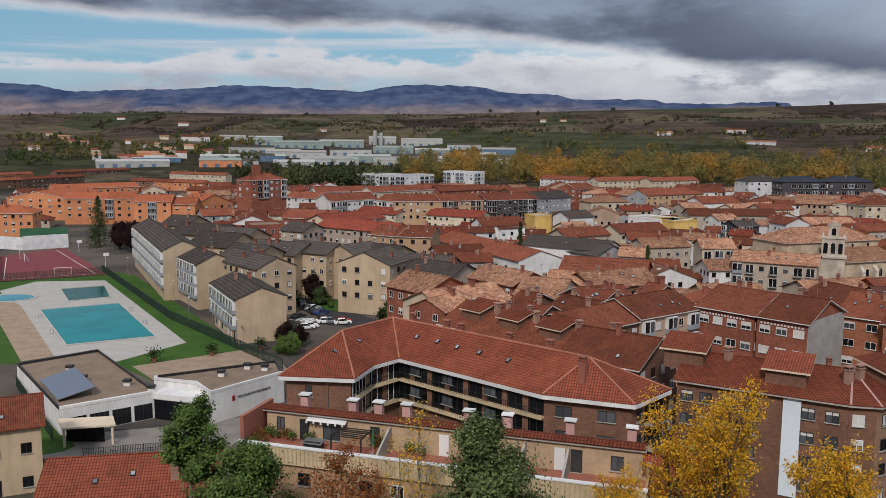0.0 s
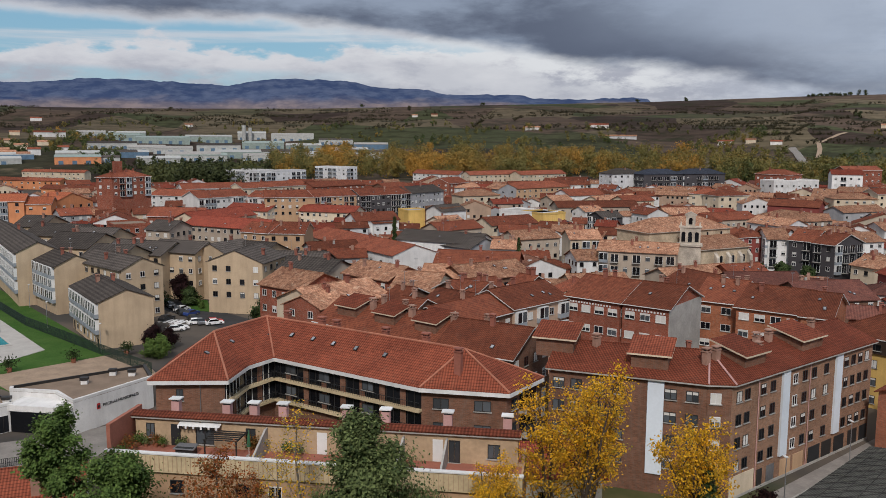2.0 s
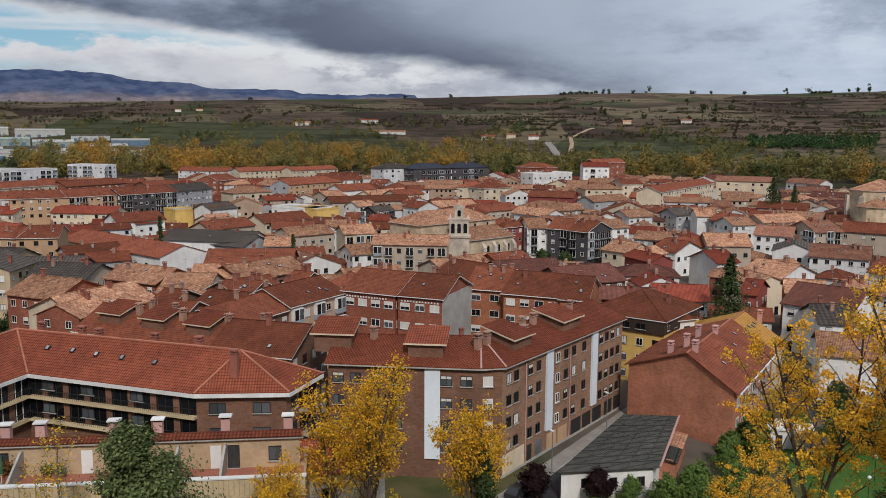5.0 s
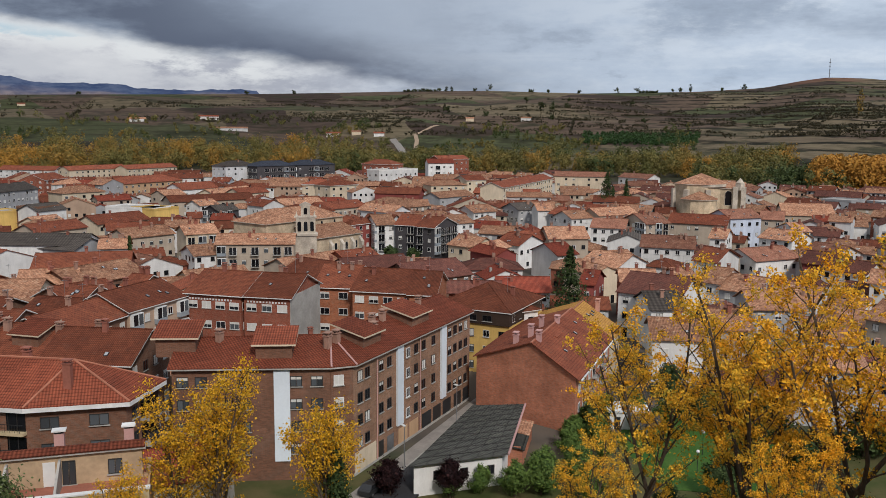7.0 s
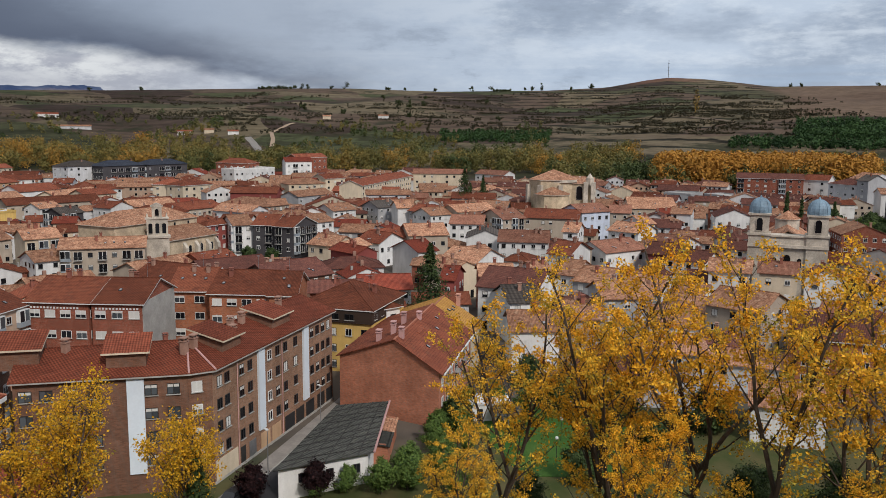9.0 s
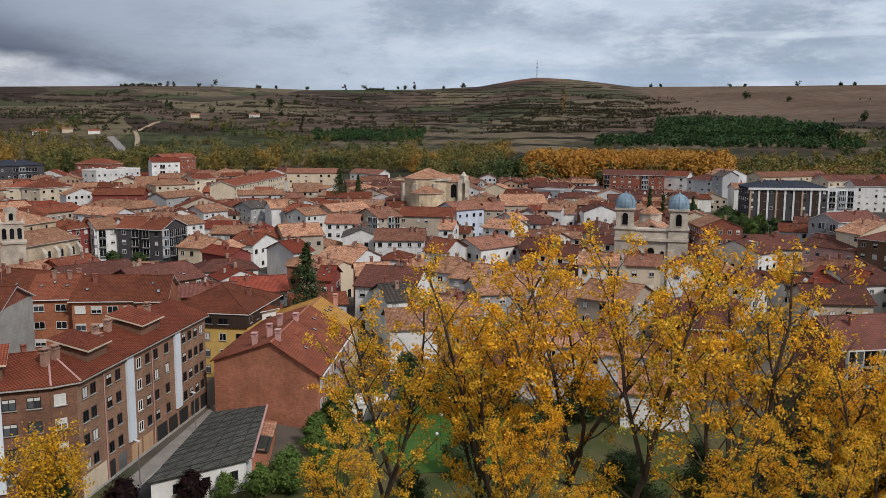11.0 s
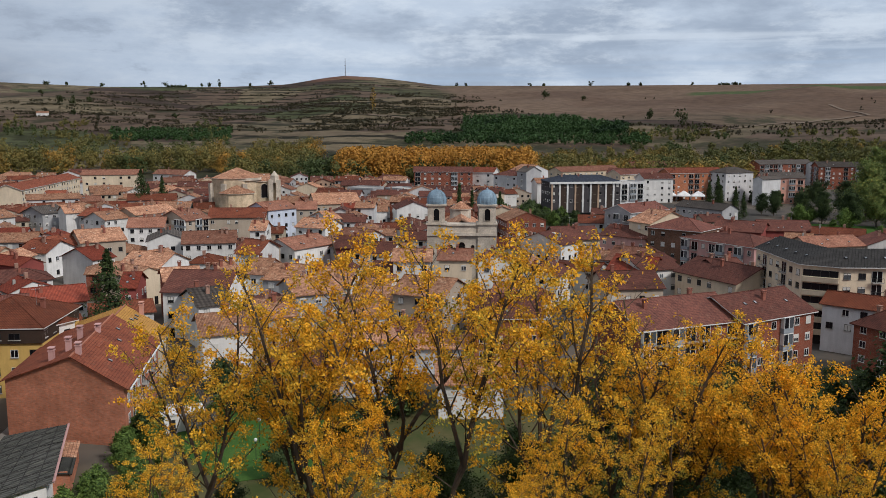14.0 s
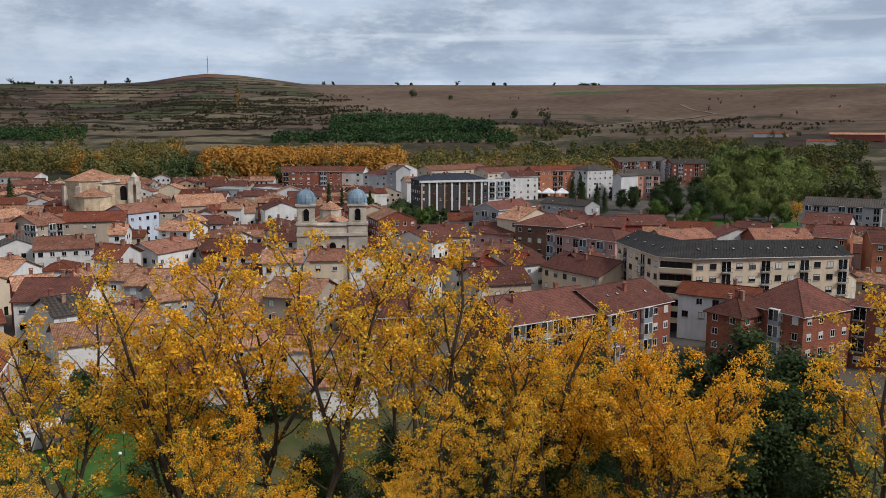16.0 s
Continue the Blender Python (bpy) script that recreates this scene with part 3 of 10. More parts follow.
def build_mountains():
    azs = np.arange(-60, 24.01, 0.22)
    steps = 22
    verts, faces = [], []
    for a in azs:
        for (p, e), (q, f) in zip(CREST, CREST[1:]):
            if p <= a <= q:
                crest = e + (f - e) * (a - p) / (q - p)
                break
        top = EYE.z + 4700 * math.tan(radians(crest)) + 7 * noise.fractal(Vector((a * 1.3, 0, 0)), 1.0, 2.0, 5)
        for s in range(steps + 1):
            t = s / steps
            r = 3700 + 1000 * t
            x, y = r * math.sin(radians(a)), r * math.cos(radians(a))
            gully = noise.ridged_multi_fractal(Vector((x, y, 0)) * 0.0022, 1.0, 2.0, 5, 1.0, 2.0)
            z = 40 + (top - 40) * t ** 1.25 + (gully - 1.0) * 26 * math.sin(math.pi * min(t, 1)) - 0.0
            verts.append((x, y, z if s < steps else top))
    m = steps + 1
    for k in range(len(azs) - 1):
        for s in range(steps):
            a = k * m + s
            faces.append((a, a + m, a + m + 1, a + 1))
    me = bpy.data.meshes.new("mountain_range")
    me.from_pydata(verts, [], faces)
    me.materials.append(MATS["mountain_rock_hazed"])
    me.polygons.foreach_set("use_smooth", [True] * len(faces))
    me.update()
    tagged(new("backdrop_mountains", me), "limestone mountain range on the horizon with blue haze in its colour", "mountains", kind="structure")


build_mountains()

# ---- houses ----
VIEWPOINT = Vector((0, 0))
SIGHT = []     # fronts that stay visible over the lower roofs before them
FOOT = []      # footprints taken: centre, half sizes, turn


def taken(x, y, rad):
    return any(math.hypot(x - a, y - b) < rad + r for a, b, r in FOOT)


def claim(m, w, d):
    """Covers a rectangle in local axes with circles, so that later houses keep clear of it."""
    r = min(w, d) / 2
    n = max(1, int(round(max(w, d) / (2 * r))))
    for k in range(n):
        f = (k + 0.5) / n
        c = m @ Vector((w * f if w >= d else w / 2, d / 2 if w >= d else d * f, 0))
        FOOT.append((c.x, c.y, r))


def window_mesh(w, h, frame_mat, pane, shutter, sill=True):
    s = Shape()
    t, o = 0.07, 0.05
    s.box(-w / 2, -w / 2 + t, -o, 0.02, 0, h, frame_mat)
    s.box(w / 2 - t, w / 2, -o, 0.02, 0, h, frame_mat)
    s.box(-w / 2 + t, w / 2 - t, -o, 0.02, h - t, h, frame_mat)
    s.box(-w / 2 + t, w / 2 - t, -o, 0.02, 0, t, frame_mat)
    s.box(-0.03, 0.03, -o + 0.01, 0.02, t, h - t, frame_mat)
    if shutter < 1:
        s.face([(-w / 2 + t, -0.012, t), (w / 2 - t, -0.012, t), (w / 2 - t, -0.012, h - t), (-w / 2 + t, -0.012, h - t)], pane)
    if shutter > 0:
        s.box(-w / 2 + t, w / 2 - t, -0.035, 0.0, h - t - shutter * (h - 2 * t), h - t, "shutter")
    if sill:
        s.box(-w / 2 - 0.08, w / 2 + 0.08, -0.16, 0.02, -0.09, 0, "concrete")
    return s.mesh("window")


WINDOWS = {}


def window_kind(w, h, style, k):
    key = (round(w, 1), round(h, 1), style, k)
    if key not in WINDOWS:
        fm = "frame_white" if style in ("white",) else "frame_dark"
        WINDOWS[key] = window_mesh(w, h, fm, ("pane_dark", "pane_sky", "pane_dark", "pane_dark")[k % 4], (0.0, 0.25, 0.55, 1.0)[k % 4])
    return WINDOWS[key]


def balcony_mesh(w):
    """A loggia front: flat dark sheet in place of the shaded recess, slab, rail with bars."""
    s = Shape()
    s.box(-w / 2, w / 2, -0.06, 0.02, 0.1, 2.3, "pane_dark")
    s.box(-w / 2, w / 2, -0.9, 0.02, -0.12, 0.06, "concrete")
    s.box(-w / 2, w / 2, -0.9, -0.85, 0.95, 1.02, "metal_dark")
    for k in range(max(4, int(w / 0.4)) + 1):
        x = -w / 2 + w * k / max(4, int(w / 0.4))
        s.box(x - 0.02, x + 0.02, -0.89, -0.86, 0.06, 0.95, "metal_dark")
    s.box(-0.05, 0.05, -0.08, 0, 0.1, 2.3, "frame_white")
    s.box(-w / 2, -w / 2 + 0.08, -0.08, 0, 0.1, 2.3, "frame_white")
    s.box(w / 2 - 0.08, w / 2, -0.08, 0, 0.1, 2.3, "frame_white")
    return s.mesh("balcony")


def lattice(s, xs, zs, y, deep, pick):
    """A panel cut into cells: pick(i, j) names each cell's material and how far it lies back (None: open)."""
    nx, nz = len(xs) - 1, len(zs) - 1
    cell = {(i, j): pick(i, j) for i in range(nx) for j in range(nz)}
    depth = lambda i, j: None if cell.get((i, j)) is None else y + cell[i, j][1]
    for (i, j), what in cell.items():
        if what is None:
            continue
        d = depth(i, j)
        x0, x1, z0, z1 = xs[i], xs[i + 1], zs[j], zs[j + 1]
        s.face([(x0, d, z0), (x1, d, z0), (x1, d, z1), (x0, d, z1)], what[0])
        for di, dj, p, q in ((-1, 0, (x0, z1), (x0, z0)), (1, 0, (x1, z0), (x1, z1)), (0, -1, (x0, z0), (x1, z0)), (0, 1, (x1, z1), (x0, z1))):
            e = depth(i + di, j + dj)
            e = y + deep if e is None else e
            if e > d + 1e-6:
                s.face([(p[0], d, p[1]), (p[0], e, p[1]), (q[0], e, q[1]), (q[0], d, q[1])], what[0])


def gallery_mesh(w, h):
    """A glazed bay one storey high, projecting from the wall."""
    s = Shape()
    n = max(2, int(w / 0.9))
    xs = [-w / 2]
    for k in range(n):
        xs += [-w / 2 + w * (k + 0.06) / n, -w / 2 + w * (k + 0.94) / n]
    xs.append(w / 2)
    zs = [-0.15, 0.75, h - 0.25, h - 0.1]
    lattice(s, xs, zs, -0.8, 0.82, lambda i, j: ("pane_dark" if i % 4 == 1 else "pane_sky", 0.06) if j == 1 and i % 2 else ("panel_grey" if j == 0 else "white_trim", 0.0))
    return s.mesh("glazed_gallery")


SHARED = {}


def shared(key, make):
    if key not in SHARED:
        SHARED[key] = make()
    return SHARED[key]


def chimney_mesh(k):
    s = Shape()
    mat = ("chimney_render", "chimney_brick", "chimney_brick")[k % 3]
    s.box(-0.35, 0.35, -0.28, 0.28, -1.2, 1.1, mat)
    s.box(-0.45, 0.45, -0.38, 0.38, 1.1, 1.2, mat)
    for x in (-0.3, 0.3):
        for y in (-0.22, 0.22):
            s.box(x - 0.05, x + 0.05, y - 0.05, y + 0.05, 1.2, 1.45, mat)
    s.box(-0.45, 0.45, -0.38, 0.38, 1.45, 1.55, mat)
    return s.mesh("chimney")


def skylight_mesh():
    s = Shape()
    s.box(-0.27, 0.27, -0.36, 0.36, -0.05, 0.10, "metal_dark")
    s.face([(-0.2, -0.29, 0.105), (0.2, -0.29, 0.105), (0.2, 0.29, 0.105), (-0.2, 0.29, 0.105)], "roof_glass_glare")
    return s.mesh("skylight")


def aerial_mesh():
    s = Shape()
    s.tube((0, 0, -0.5), (0, 0, 3.0), 0.03, 0.025, "galvanised", 5)
    s.tube((-0.7, 0, 2.8), (0.7, 0, 2.8), 0.02, 0.02, "galvanised", 4)
    for k in range(6):
        x = -0.65 + 0.26 * k
        s.tube((x, -0.3, 2.8), (x, 0.3, 2.8), 0.012, 0.012, "galvanised", 4)
    return s.mesh("aerial")


def roof_height(kind, w, d, rise, x, y):
    """Height of the roof skin over the eaves at a place inside the plan."""
    if kind == "gx":
        return rise * (1 - abs(y - d / 2) / (d / 2))
    if kind == "gy":
        return rise * (1 - abs(x - w / 2) / (w / 2))
    if kind == "hip":
        return rise * min(1, min(x, w - x, y, d - y) / (min(w, d) / 2))
    return 0.05


def roof_shape(kind, w, d, h, rise, mat, o=0.55, t=0.16, fascia=None):
    s = Shape()
    e = fascia or mat
    lift = 0.10
    if kind == "gx":
        k = rise / (d / 2)
        z0, z1 = h - o * k + lift, h + rise + lift
        s.slab([(-o, -o, z0), (w + o, -o, z0), (w + o, d / 2, z1), (-o, d / 2, z1)], t, mat, e)
        s.slab([(w + o, d + o, z0), (-o, d + o, z0), (-o, d / 2, z1), (w + o, d / 2, z1)], t, mat, e)
        s.tube((-o, d / 2, z1), (w + o, d / 2, z1), 0.13, 0.13, mat, 6)
    elif kind == "gy":
        k = rise / (w / 2)
        z0, z1 = h - o * k + lift, h + rise + lift
        s.slab([(-o, d + o, z0), (-o, -o * 0.5, z0), (w / 2, -o * 0.5, z1), (w / 2, d + o, z1)], t, mat, e)
        s.slab([(w + o, -o * 0.5, z0), (w + o, d + o, z0), (w / 2, d + o, z1), (w / 2, -o * 0.5, z1)], t, mat, e)
        s.tube((w / 2, -o * 0.5, z1), (w / 2, d + o, z1), 0.13, 0.13, mat, 6)
    elif kind == "hip":
        m = min(w, d) / 2
        k = rise / m
        z0, z1 = h - o * k + lift, h + rise + lift
        a, b, c, e4 = (-o, -o, z0), (w + o, -o, z0), (w + o, d + o, z0), (-o, d + o, z0)
        if w >= d:
            p, q = (m, d / 2, z1), (w - m + 1e-3, d / 2, z1)
            planes = [[a, b, q, p], [b, c, q], [c, e4, p, q], [e4, a, p]]
        else:
            p, q = (w / 2, m, z1), (w / 2, d - m, z1)
            planes = [[a, b, p], [b, c, q, p], [c, e4, q], [e4, a, p, q]]
        for pl in planes:
            s.slab(pl, t, mat, e)
        for i, j in ((a, p), (b, q if w >= d else p), (c, q), (e4, p if w >= d else q), (p, q)):
            s.tube(i, j, 0.11, 0.11, mat, 5)
    else:
        s.box(-0.05, w + 0.05, -0.05, d + 0.05, h, h + 0.12, mat)
        for x0, x1, y0, y1 in ((-0.1, w + 0.1, -0.1, 0.15), (-0.1, w + 0.1, d - 0.15, d + 0.1), (-0.1, 0.15, 0.15, d - 0.15), (w - 0.15, w + 0.1, 0.15, d - 0.15)):
            s.box(x0, x1, y0, y1, h - 0.25, h + 0.7, e)
    return s


def wall_shape(kind, w, d, h, rise, mat, plinth=None):
    s = Shape()
    a = [(0, 0), (w, 0), (w, d), (0, d)]
    s.prism(a, -0.6, h, mat)
    if kind == "gx":
        for x in (0, w):
            tri = [(x, 0, h), (x, d, h), (x, d / 2, h + rise)]
            s.face(tri if x else tri[::-1], mat)
    elif kind == "gy":
        for y in (0, d):
            tri = [(0, y, h), (w, y, h), (w / 2, y, h + rise)]
            s.face(tri if y == 0 else tri[::-1], mat)
    return s


COUNT = {"n": 0}
WALL_WORDS = dict(sand="sand-coloured rendered", cream="cream rendered", beige="beige rendered", ochre="ochre rendered", white="white rendered", pale="pale grey rendered", grey="grey rendered",
                  orange="orange rendered", yellow="yellow rendered", pink="pink rendered", salmon="salmon rendered", sky="pale blue painted", dark="dark clad", crimson="crimson painted",
                  tan="tan clad", stone="stone", brick="brown brick", redbrick="red brick", rust="rust-coloured brick", yolk="bright yellow rendered")
ROOF_WORDS = dict(faded="faded pinkish tile", terra="terracotta tiled", red="red tiled", brown="brown tiled", mix="weathered mixed-tile", orange="orange tiled", slate="dark grey", navy="dark blue-grey", plum="dark reddish-brown tiled")


def house(x, y, turn, w, d, h, kind="gx", wall="cream", roof="terra", floors=3, rise=None, style="", group="", rng=None):
    """A building with its front left corner at x, y; w along the front, d in depth, h to the eaves."""
    COUNT["n"] += 1
    rng = rng or random.Random(COUNT["n"] * 7 + 3)
    m = pose(x, y, 0, 0, 0, turn)
    claim(m, w, d)
    dist = math.hypot(x, y)
    for k in range(max(1, int(w / 7))):      # the street before the front stays free
        c = m @ Vector((w * (k + 0.5) / max(1, int(w / 7)), -5.0, 0))
        FOOT.append((c.x, c.y, 4.5 + 0.006 * dist))
    top_kept = h - min(0.55 * h, 7.0)
    q0, q1 = m @ Vector((0, 0, 0)), m @ Vector((w, 0, 0))
    SIGHT.append((math.degrees(math.atan2(q0.x, q0.y)) - 0.3, math.degrees(math.atan2(q1.x, q1.y)) + 0.3, dist, top_kept))
    if rise is None:
        rise = 0.36 * (d if kind == "gx" else w if kind == "gy" else min(w, d)) / 2 + 0.3
    use = "apartment building" if h > 10.5 else "house"
    name = "apartment_building" if h > 10.5 else "town_house"
    shape_word = {"flat": "flat"}.get(kind, ROOF_WORDS[roof])
    label = f"{WALL_WORDS[wall]} {max(floors, 1)}-storey {use} with {shape_word} roof" if floors != 1 else f"{WALL_WORDS[wall]} single-storey building with {shape_word} roof"
    root = thing(name, wall_shape(kind, w, d, h, rise, "paint_" + wall), label, use, m, group)
    fascia = "white_trim" if (roof in ("terra", "orange", "brown", "plum") and h > 10.5) else None
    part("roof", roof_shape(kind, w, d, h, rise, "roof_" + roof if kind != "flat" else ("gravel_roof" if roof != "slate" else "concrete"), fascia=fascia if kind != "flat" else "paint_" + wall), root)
    # openings on the fronts that look towards the hill
    faces = [((0, 0), (1, 0), w), ((w, 0), (0, 1), d), ((0, d), (0, -1), d), ((w, d), (-1, 0), w)]
    edge = dist > 430 and math.degrees(math.atan2(x, y)) > 77 and h > 13      # tall flats at the edge of town
    far = dist > 430 and not edge
    if floors > 0:
        for i, (o, ax, length) in enumerate(faces):
            mid = m @ Vector((o[0] + ax[0] * length / 2, o[1] + ax[1] * length / 2, 0))
            out = (m.to_3x3() @ Vector((ax[1], -ax[0], 0))).normalized()
            facing = -(mid.x * out.x + mid.y * out.y) / math.hypot(mid.x, mid.y)
            if facing < (0.05 if "g" in style else 0.18) or (far and i and facing < 0.5):
                continue
            blank = (kind == "gy" and i == 0 and "g" in style) or (kind == "gx" and i in (1, 2) and rng.random() < 0.55) or "w" in style and i == 0
            if blank:
                continue
            pitch = (4.4 if far else 3.8 if edge else 2.8) if "r" not in style else 2.4
            n = max(1, int((length - 0.8) / pitch))
            storey = h / floors
            ang = math.atan2(ax[1], ax[0])
            bay = [rng.random() for _ in range(n)]
            for fl in range(floors):
                if (far and fl == 0 and floors > 2) or (dist > 215 and fl < floors - 3 and not edge) or (dist > 300 and fl < floors - 2 and h < 12):
                    continue
                for b in range(n):
                    s = (b + 0.5) / n * length
                    lx, ly = o[0] + ax[0] * s, o[1] + ax[1] * s
                    base = fl * storey + 0.85
                    mm = pose(lx, ly, base, 0, 0, math.degrees(ang))
                    glazed = ("g" in style and i in (2, 3)) or ("b" in style and bay[b] < 0.62) or ("p" in style and bay[b] < 0.3)
                    if glazed and fl > 0:
                        if "g" in style or bay[b] < 0.25:
                            part("glazed_gallery", shared(("gal", round(pitch, 1)), lambda: gallery_mesh(pitch * 0.92, 2.9)), root, "", pose(lx, ly, base - 0.8, 0, 0, math.degrees(ang)))
                        else:
                            part("balcony", shared(("bal", round(pitch, 1)), lambda: balcony_mesh(pitch * 0.8)), root, "", pose(lx, ly, base - 0.75, 0, 0, math.degrees(ang)))
                        continue
                    if rng.random() < (0.06 if floors > 2 else 0.2):
                        continue
                    ww = 1.9 if "r" in style else 1.25 if not far else 1.5
                    if fl == 0 and rng.random() < 0.25 and not far:
                        part("door", shared("door", lambda: window_mesh(1.1, 2.1, "frame_dark", "pane_dark", 1.0 if rng.random() < 0.5 else 0.0, False)), root, "", pose(lx, ly, 0.05, 0, 0, math.degrees(ang)))
                        continue
                    part("window", window_kind(ww, min(1.35, storey - 1.3), "white" if wall in ("redbrick", "crimson", "grey", "rust") or rng.random() < 0.4 else "dark", rng.choice((0, 1, 2, 3, 3) if "r" in style else (0, 0, 0, 1, 2, 3))), root, "", mm)
    # chimneys, roof lights and aerials
    if kind != "flat":
        for _ in range(1 if far else rng.choice((1, 1, 2, 2, 3))):
            cx, cy = rng.uniform(0.15, 0.85) * w, rng.uniform(0.3, 0.7) * d
            part("chimney", shared(("chim", rng.randrange(3)), lambda: chimney_mesh(rng.randrange(3))), root, "", pose(cx, cy, h + roof_height(kind, w, d, rise, cx, cy) + 0.2, 0, 0, 0))
        if not far and kind == "gx":
            k = math.degrees(math.atan2(rise, d / 2))
            for _ in range(rng.choice((0, 1, 1, 3))):
                cx, cy = rng.uniform(0.15, 0.85) * w, rng.uniform(0.1, 0.35) * d
                part("skylight", shared("sky", skylight_mesh), root, "", pose(cx, cy, h + 0.14 + rise * cy / (d / 2), k, 0, 0))
    if dist < 330 and rng.random() < 0.5:
        cx, cy = w * rng.uniform(0.2, 0.8), d / 2
        part("aerial", shared("aerial", aerial_mesh), root, "", pose(cx, cy, h + roof_height(kind, w, d, rise, cx, cy) + 0.1, 0, 0, rng.uniform(0, 180)))
    return root

# ---- trees ----
def quads(centres, size, rng, uvs, material, outward=None):
    """Many small leaf sprays as loose four-cornered sheets, turned every way or mostly outwards from the crown."""
    n = len(centres)
    a = rng.normal(size=(n, 3))
    if outward is not None:
        face = outward / (np.linalg.norm(outward, axis=1)[:, None] + 1e-6) + rng.normal(0, 0.38, (n, 3))
        face /= np.linalg.norm(face, axis=1)[:, None]
        a -= face * (a * face).sum(1)[:, None]
    a /= np.linalg.norm(a, axis=1)[:, None]
    b = rng.normal(size=(n, 3)) if outward is None else np.cross(face, a)
    b -= a * (a * b).sum(1)[:, None]
    b /= np.linalg.norm(b, axis=1)[:, None]
    s = (size * rng.uniform(0.6, 1.3, n))[:, None]
    v = np.stack([centres - s * a, centres - s * b * 0.65, centres + s * a, centres + s * b * 0.65], 1).reshape(-1, 3)
    me = bpy.data.meshes.new("crown")
    me.vertices.add(4 * n), me.loops.add(4 * n), me.polygons.add(n)
    me.vertices.foreach_set("co", v.ravel())
    me.loops.foreach_set("vertex_index", np.arange(4 * n))
    me.polygons.foreach_set("loop_start", np.arange(0, 4 * n, 4))
    me.materials.append(MATS[material])
    me.update(calc_edges=True)
    lay = me.uv_layers.new(name="UVMap")
    lay.data.foreach_set("uv", np.repeat(uvs, 4, axis=0).ravel())
    return me


def skeleton_tree(height, seed, trunk_r, first=0.25, limbs=14, spread=0.42, steep=0.75, twigs=5, bark="bark", limb_len=0.38):
    """A tapered, slightly crooked trunk with limbs and twigs; returns the wood and the places for leaves."""
    rng = random.Random(seed)
    s = Shape()
    pts = [Vector((0, 0, -0.8))]
    for k in range(1, 9):
        z = height * k / 8 * 0.96
        pts.append(Vector((rng.gauss(0, 0.012) * height, rng.gauss(0, 0.012) * height, z)))
    rad = [trunk_r * (1 - 0.93 * (k / 8)) ** 0.9 + 0.015 for k in range(9)]
    for k in range(8):
        s.tube(pts[k], pts[k + 1], rad[k], rad[k + 1], bark, 7)
    spots = []

    def along(f):
        i = min(int(f * 8), 7)
        return pts[i].lerp(pts[i + 1], f * 8 - i), rad[i]

    for j in range(limbs):
        f = first + (0.97 - first) * (j + rng.uniform(-0.3, 0.3)) / limbs
        f = min(max(f, first), 0.97)
        p, r = along(f)
        ang = j * 2.4 + rng.uniform(-0.5, 0.5)
        out = Vector((math.cos(ang), math.sin(ang), 0))
        length = height * limb_len * (1.12 - f) * rng.uniform(0.7, 1.2) + 0.06 * height
        way = (out * spread + Vector((0, 0, steep)) * rng.uniform(0.6, 1.2)).normalized()
        q, w, rr = p, way, r * 0.55
        for seg in range(4):
            w = (w + Vector((rng.gauss(0, 0.16), rng.gauss(0, 0.16), rng.gauss(0.08, 0.1)))).normalized()
            q2 = q + w * length / 4
            s.tube(q, q2, rr, rr * 0.66, bark, 5)
            rr *= 0.66
            for _ in range(twigs if seg else max(1, twigs // 2)):
                base = q.lerp(q2, rng.random())
                tw = (w * 0.6 + Vector((rng.gauss(0, 0.6), rng.gauss(0, 0.6), rng.gauss(0.25, 0.4)))).normalized()
                tl = length * rng.uniform(0.16, 0.34)
                tip = base + tw * tl
                s.tube(base, tip, max(rr * 0.5, 0.012), 0.006, bark, 3)
                spots += [(base.lerp(tip, g), tl) for g in (0.35, 0.7, 1.0)]
            q = q2
        spots.append((q, length * 0.2))
    spots += [(along(0.97)[0], height * 0.03), (pts[-1], height * 0.03)]
    return s, spots


def leafy(height, seed, leaf_mat, per_spot, size, puff, **more):
    wood, spots = skeleton_tree(height, seed, more.pop("trunk_r", height * 0.017), **more)
    rng = np.random.default_rng(seed)
    c, uv = [], []
    tone = rng.uniform(0.15, 0.75)
    for p, l in spots:
        k = max(1, int(rng.poisson(per_spot)))
        c.append(np.array(p) + rng.normal(0, puff * (0.5 + 0.5 * min(l, 2.0)), (k, 3)) * np.array((1, 1, 0.8)))
        t = np.clip(tone + rng.normal(0, 0.22) + rng.normal(0, 0.12, k), 0, 1)
        uv.append(np.stack([t, rng.random(k)], 1))
    c = np.concatenate(c)
    out = c * np.array((1, 1, 0.0)) + np.array((0, 0, 0.16 * height))
    out[:, 2] += 0.5 * (c[:, 2] - 0.6 * height)
    return wood.mesh("trunk"), quads(c, size, rng, np.concatenate(uv), leaf_mat, out)


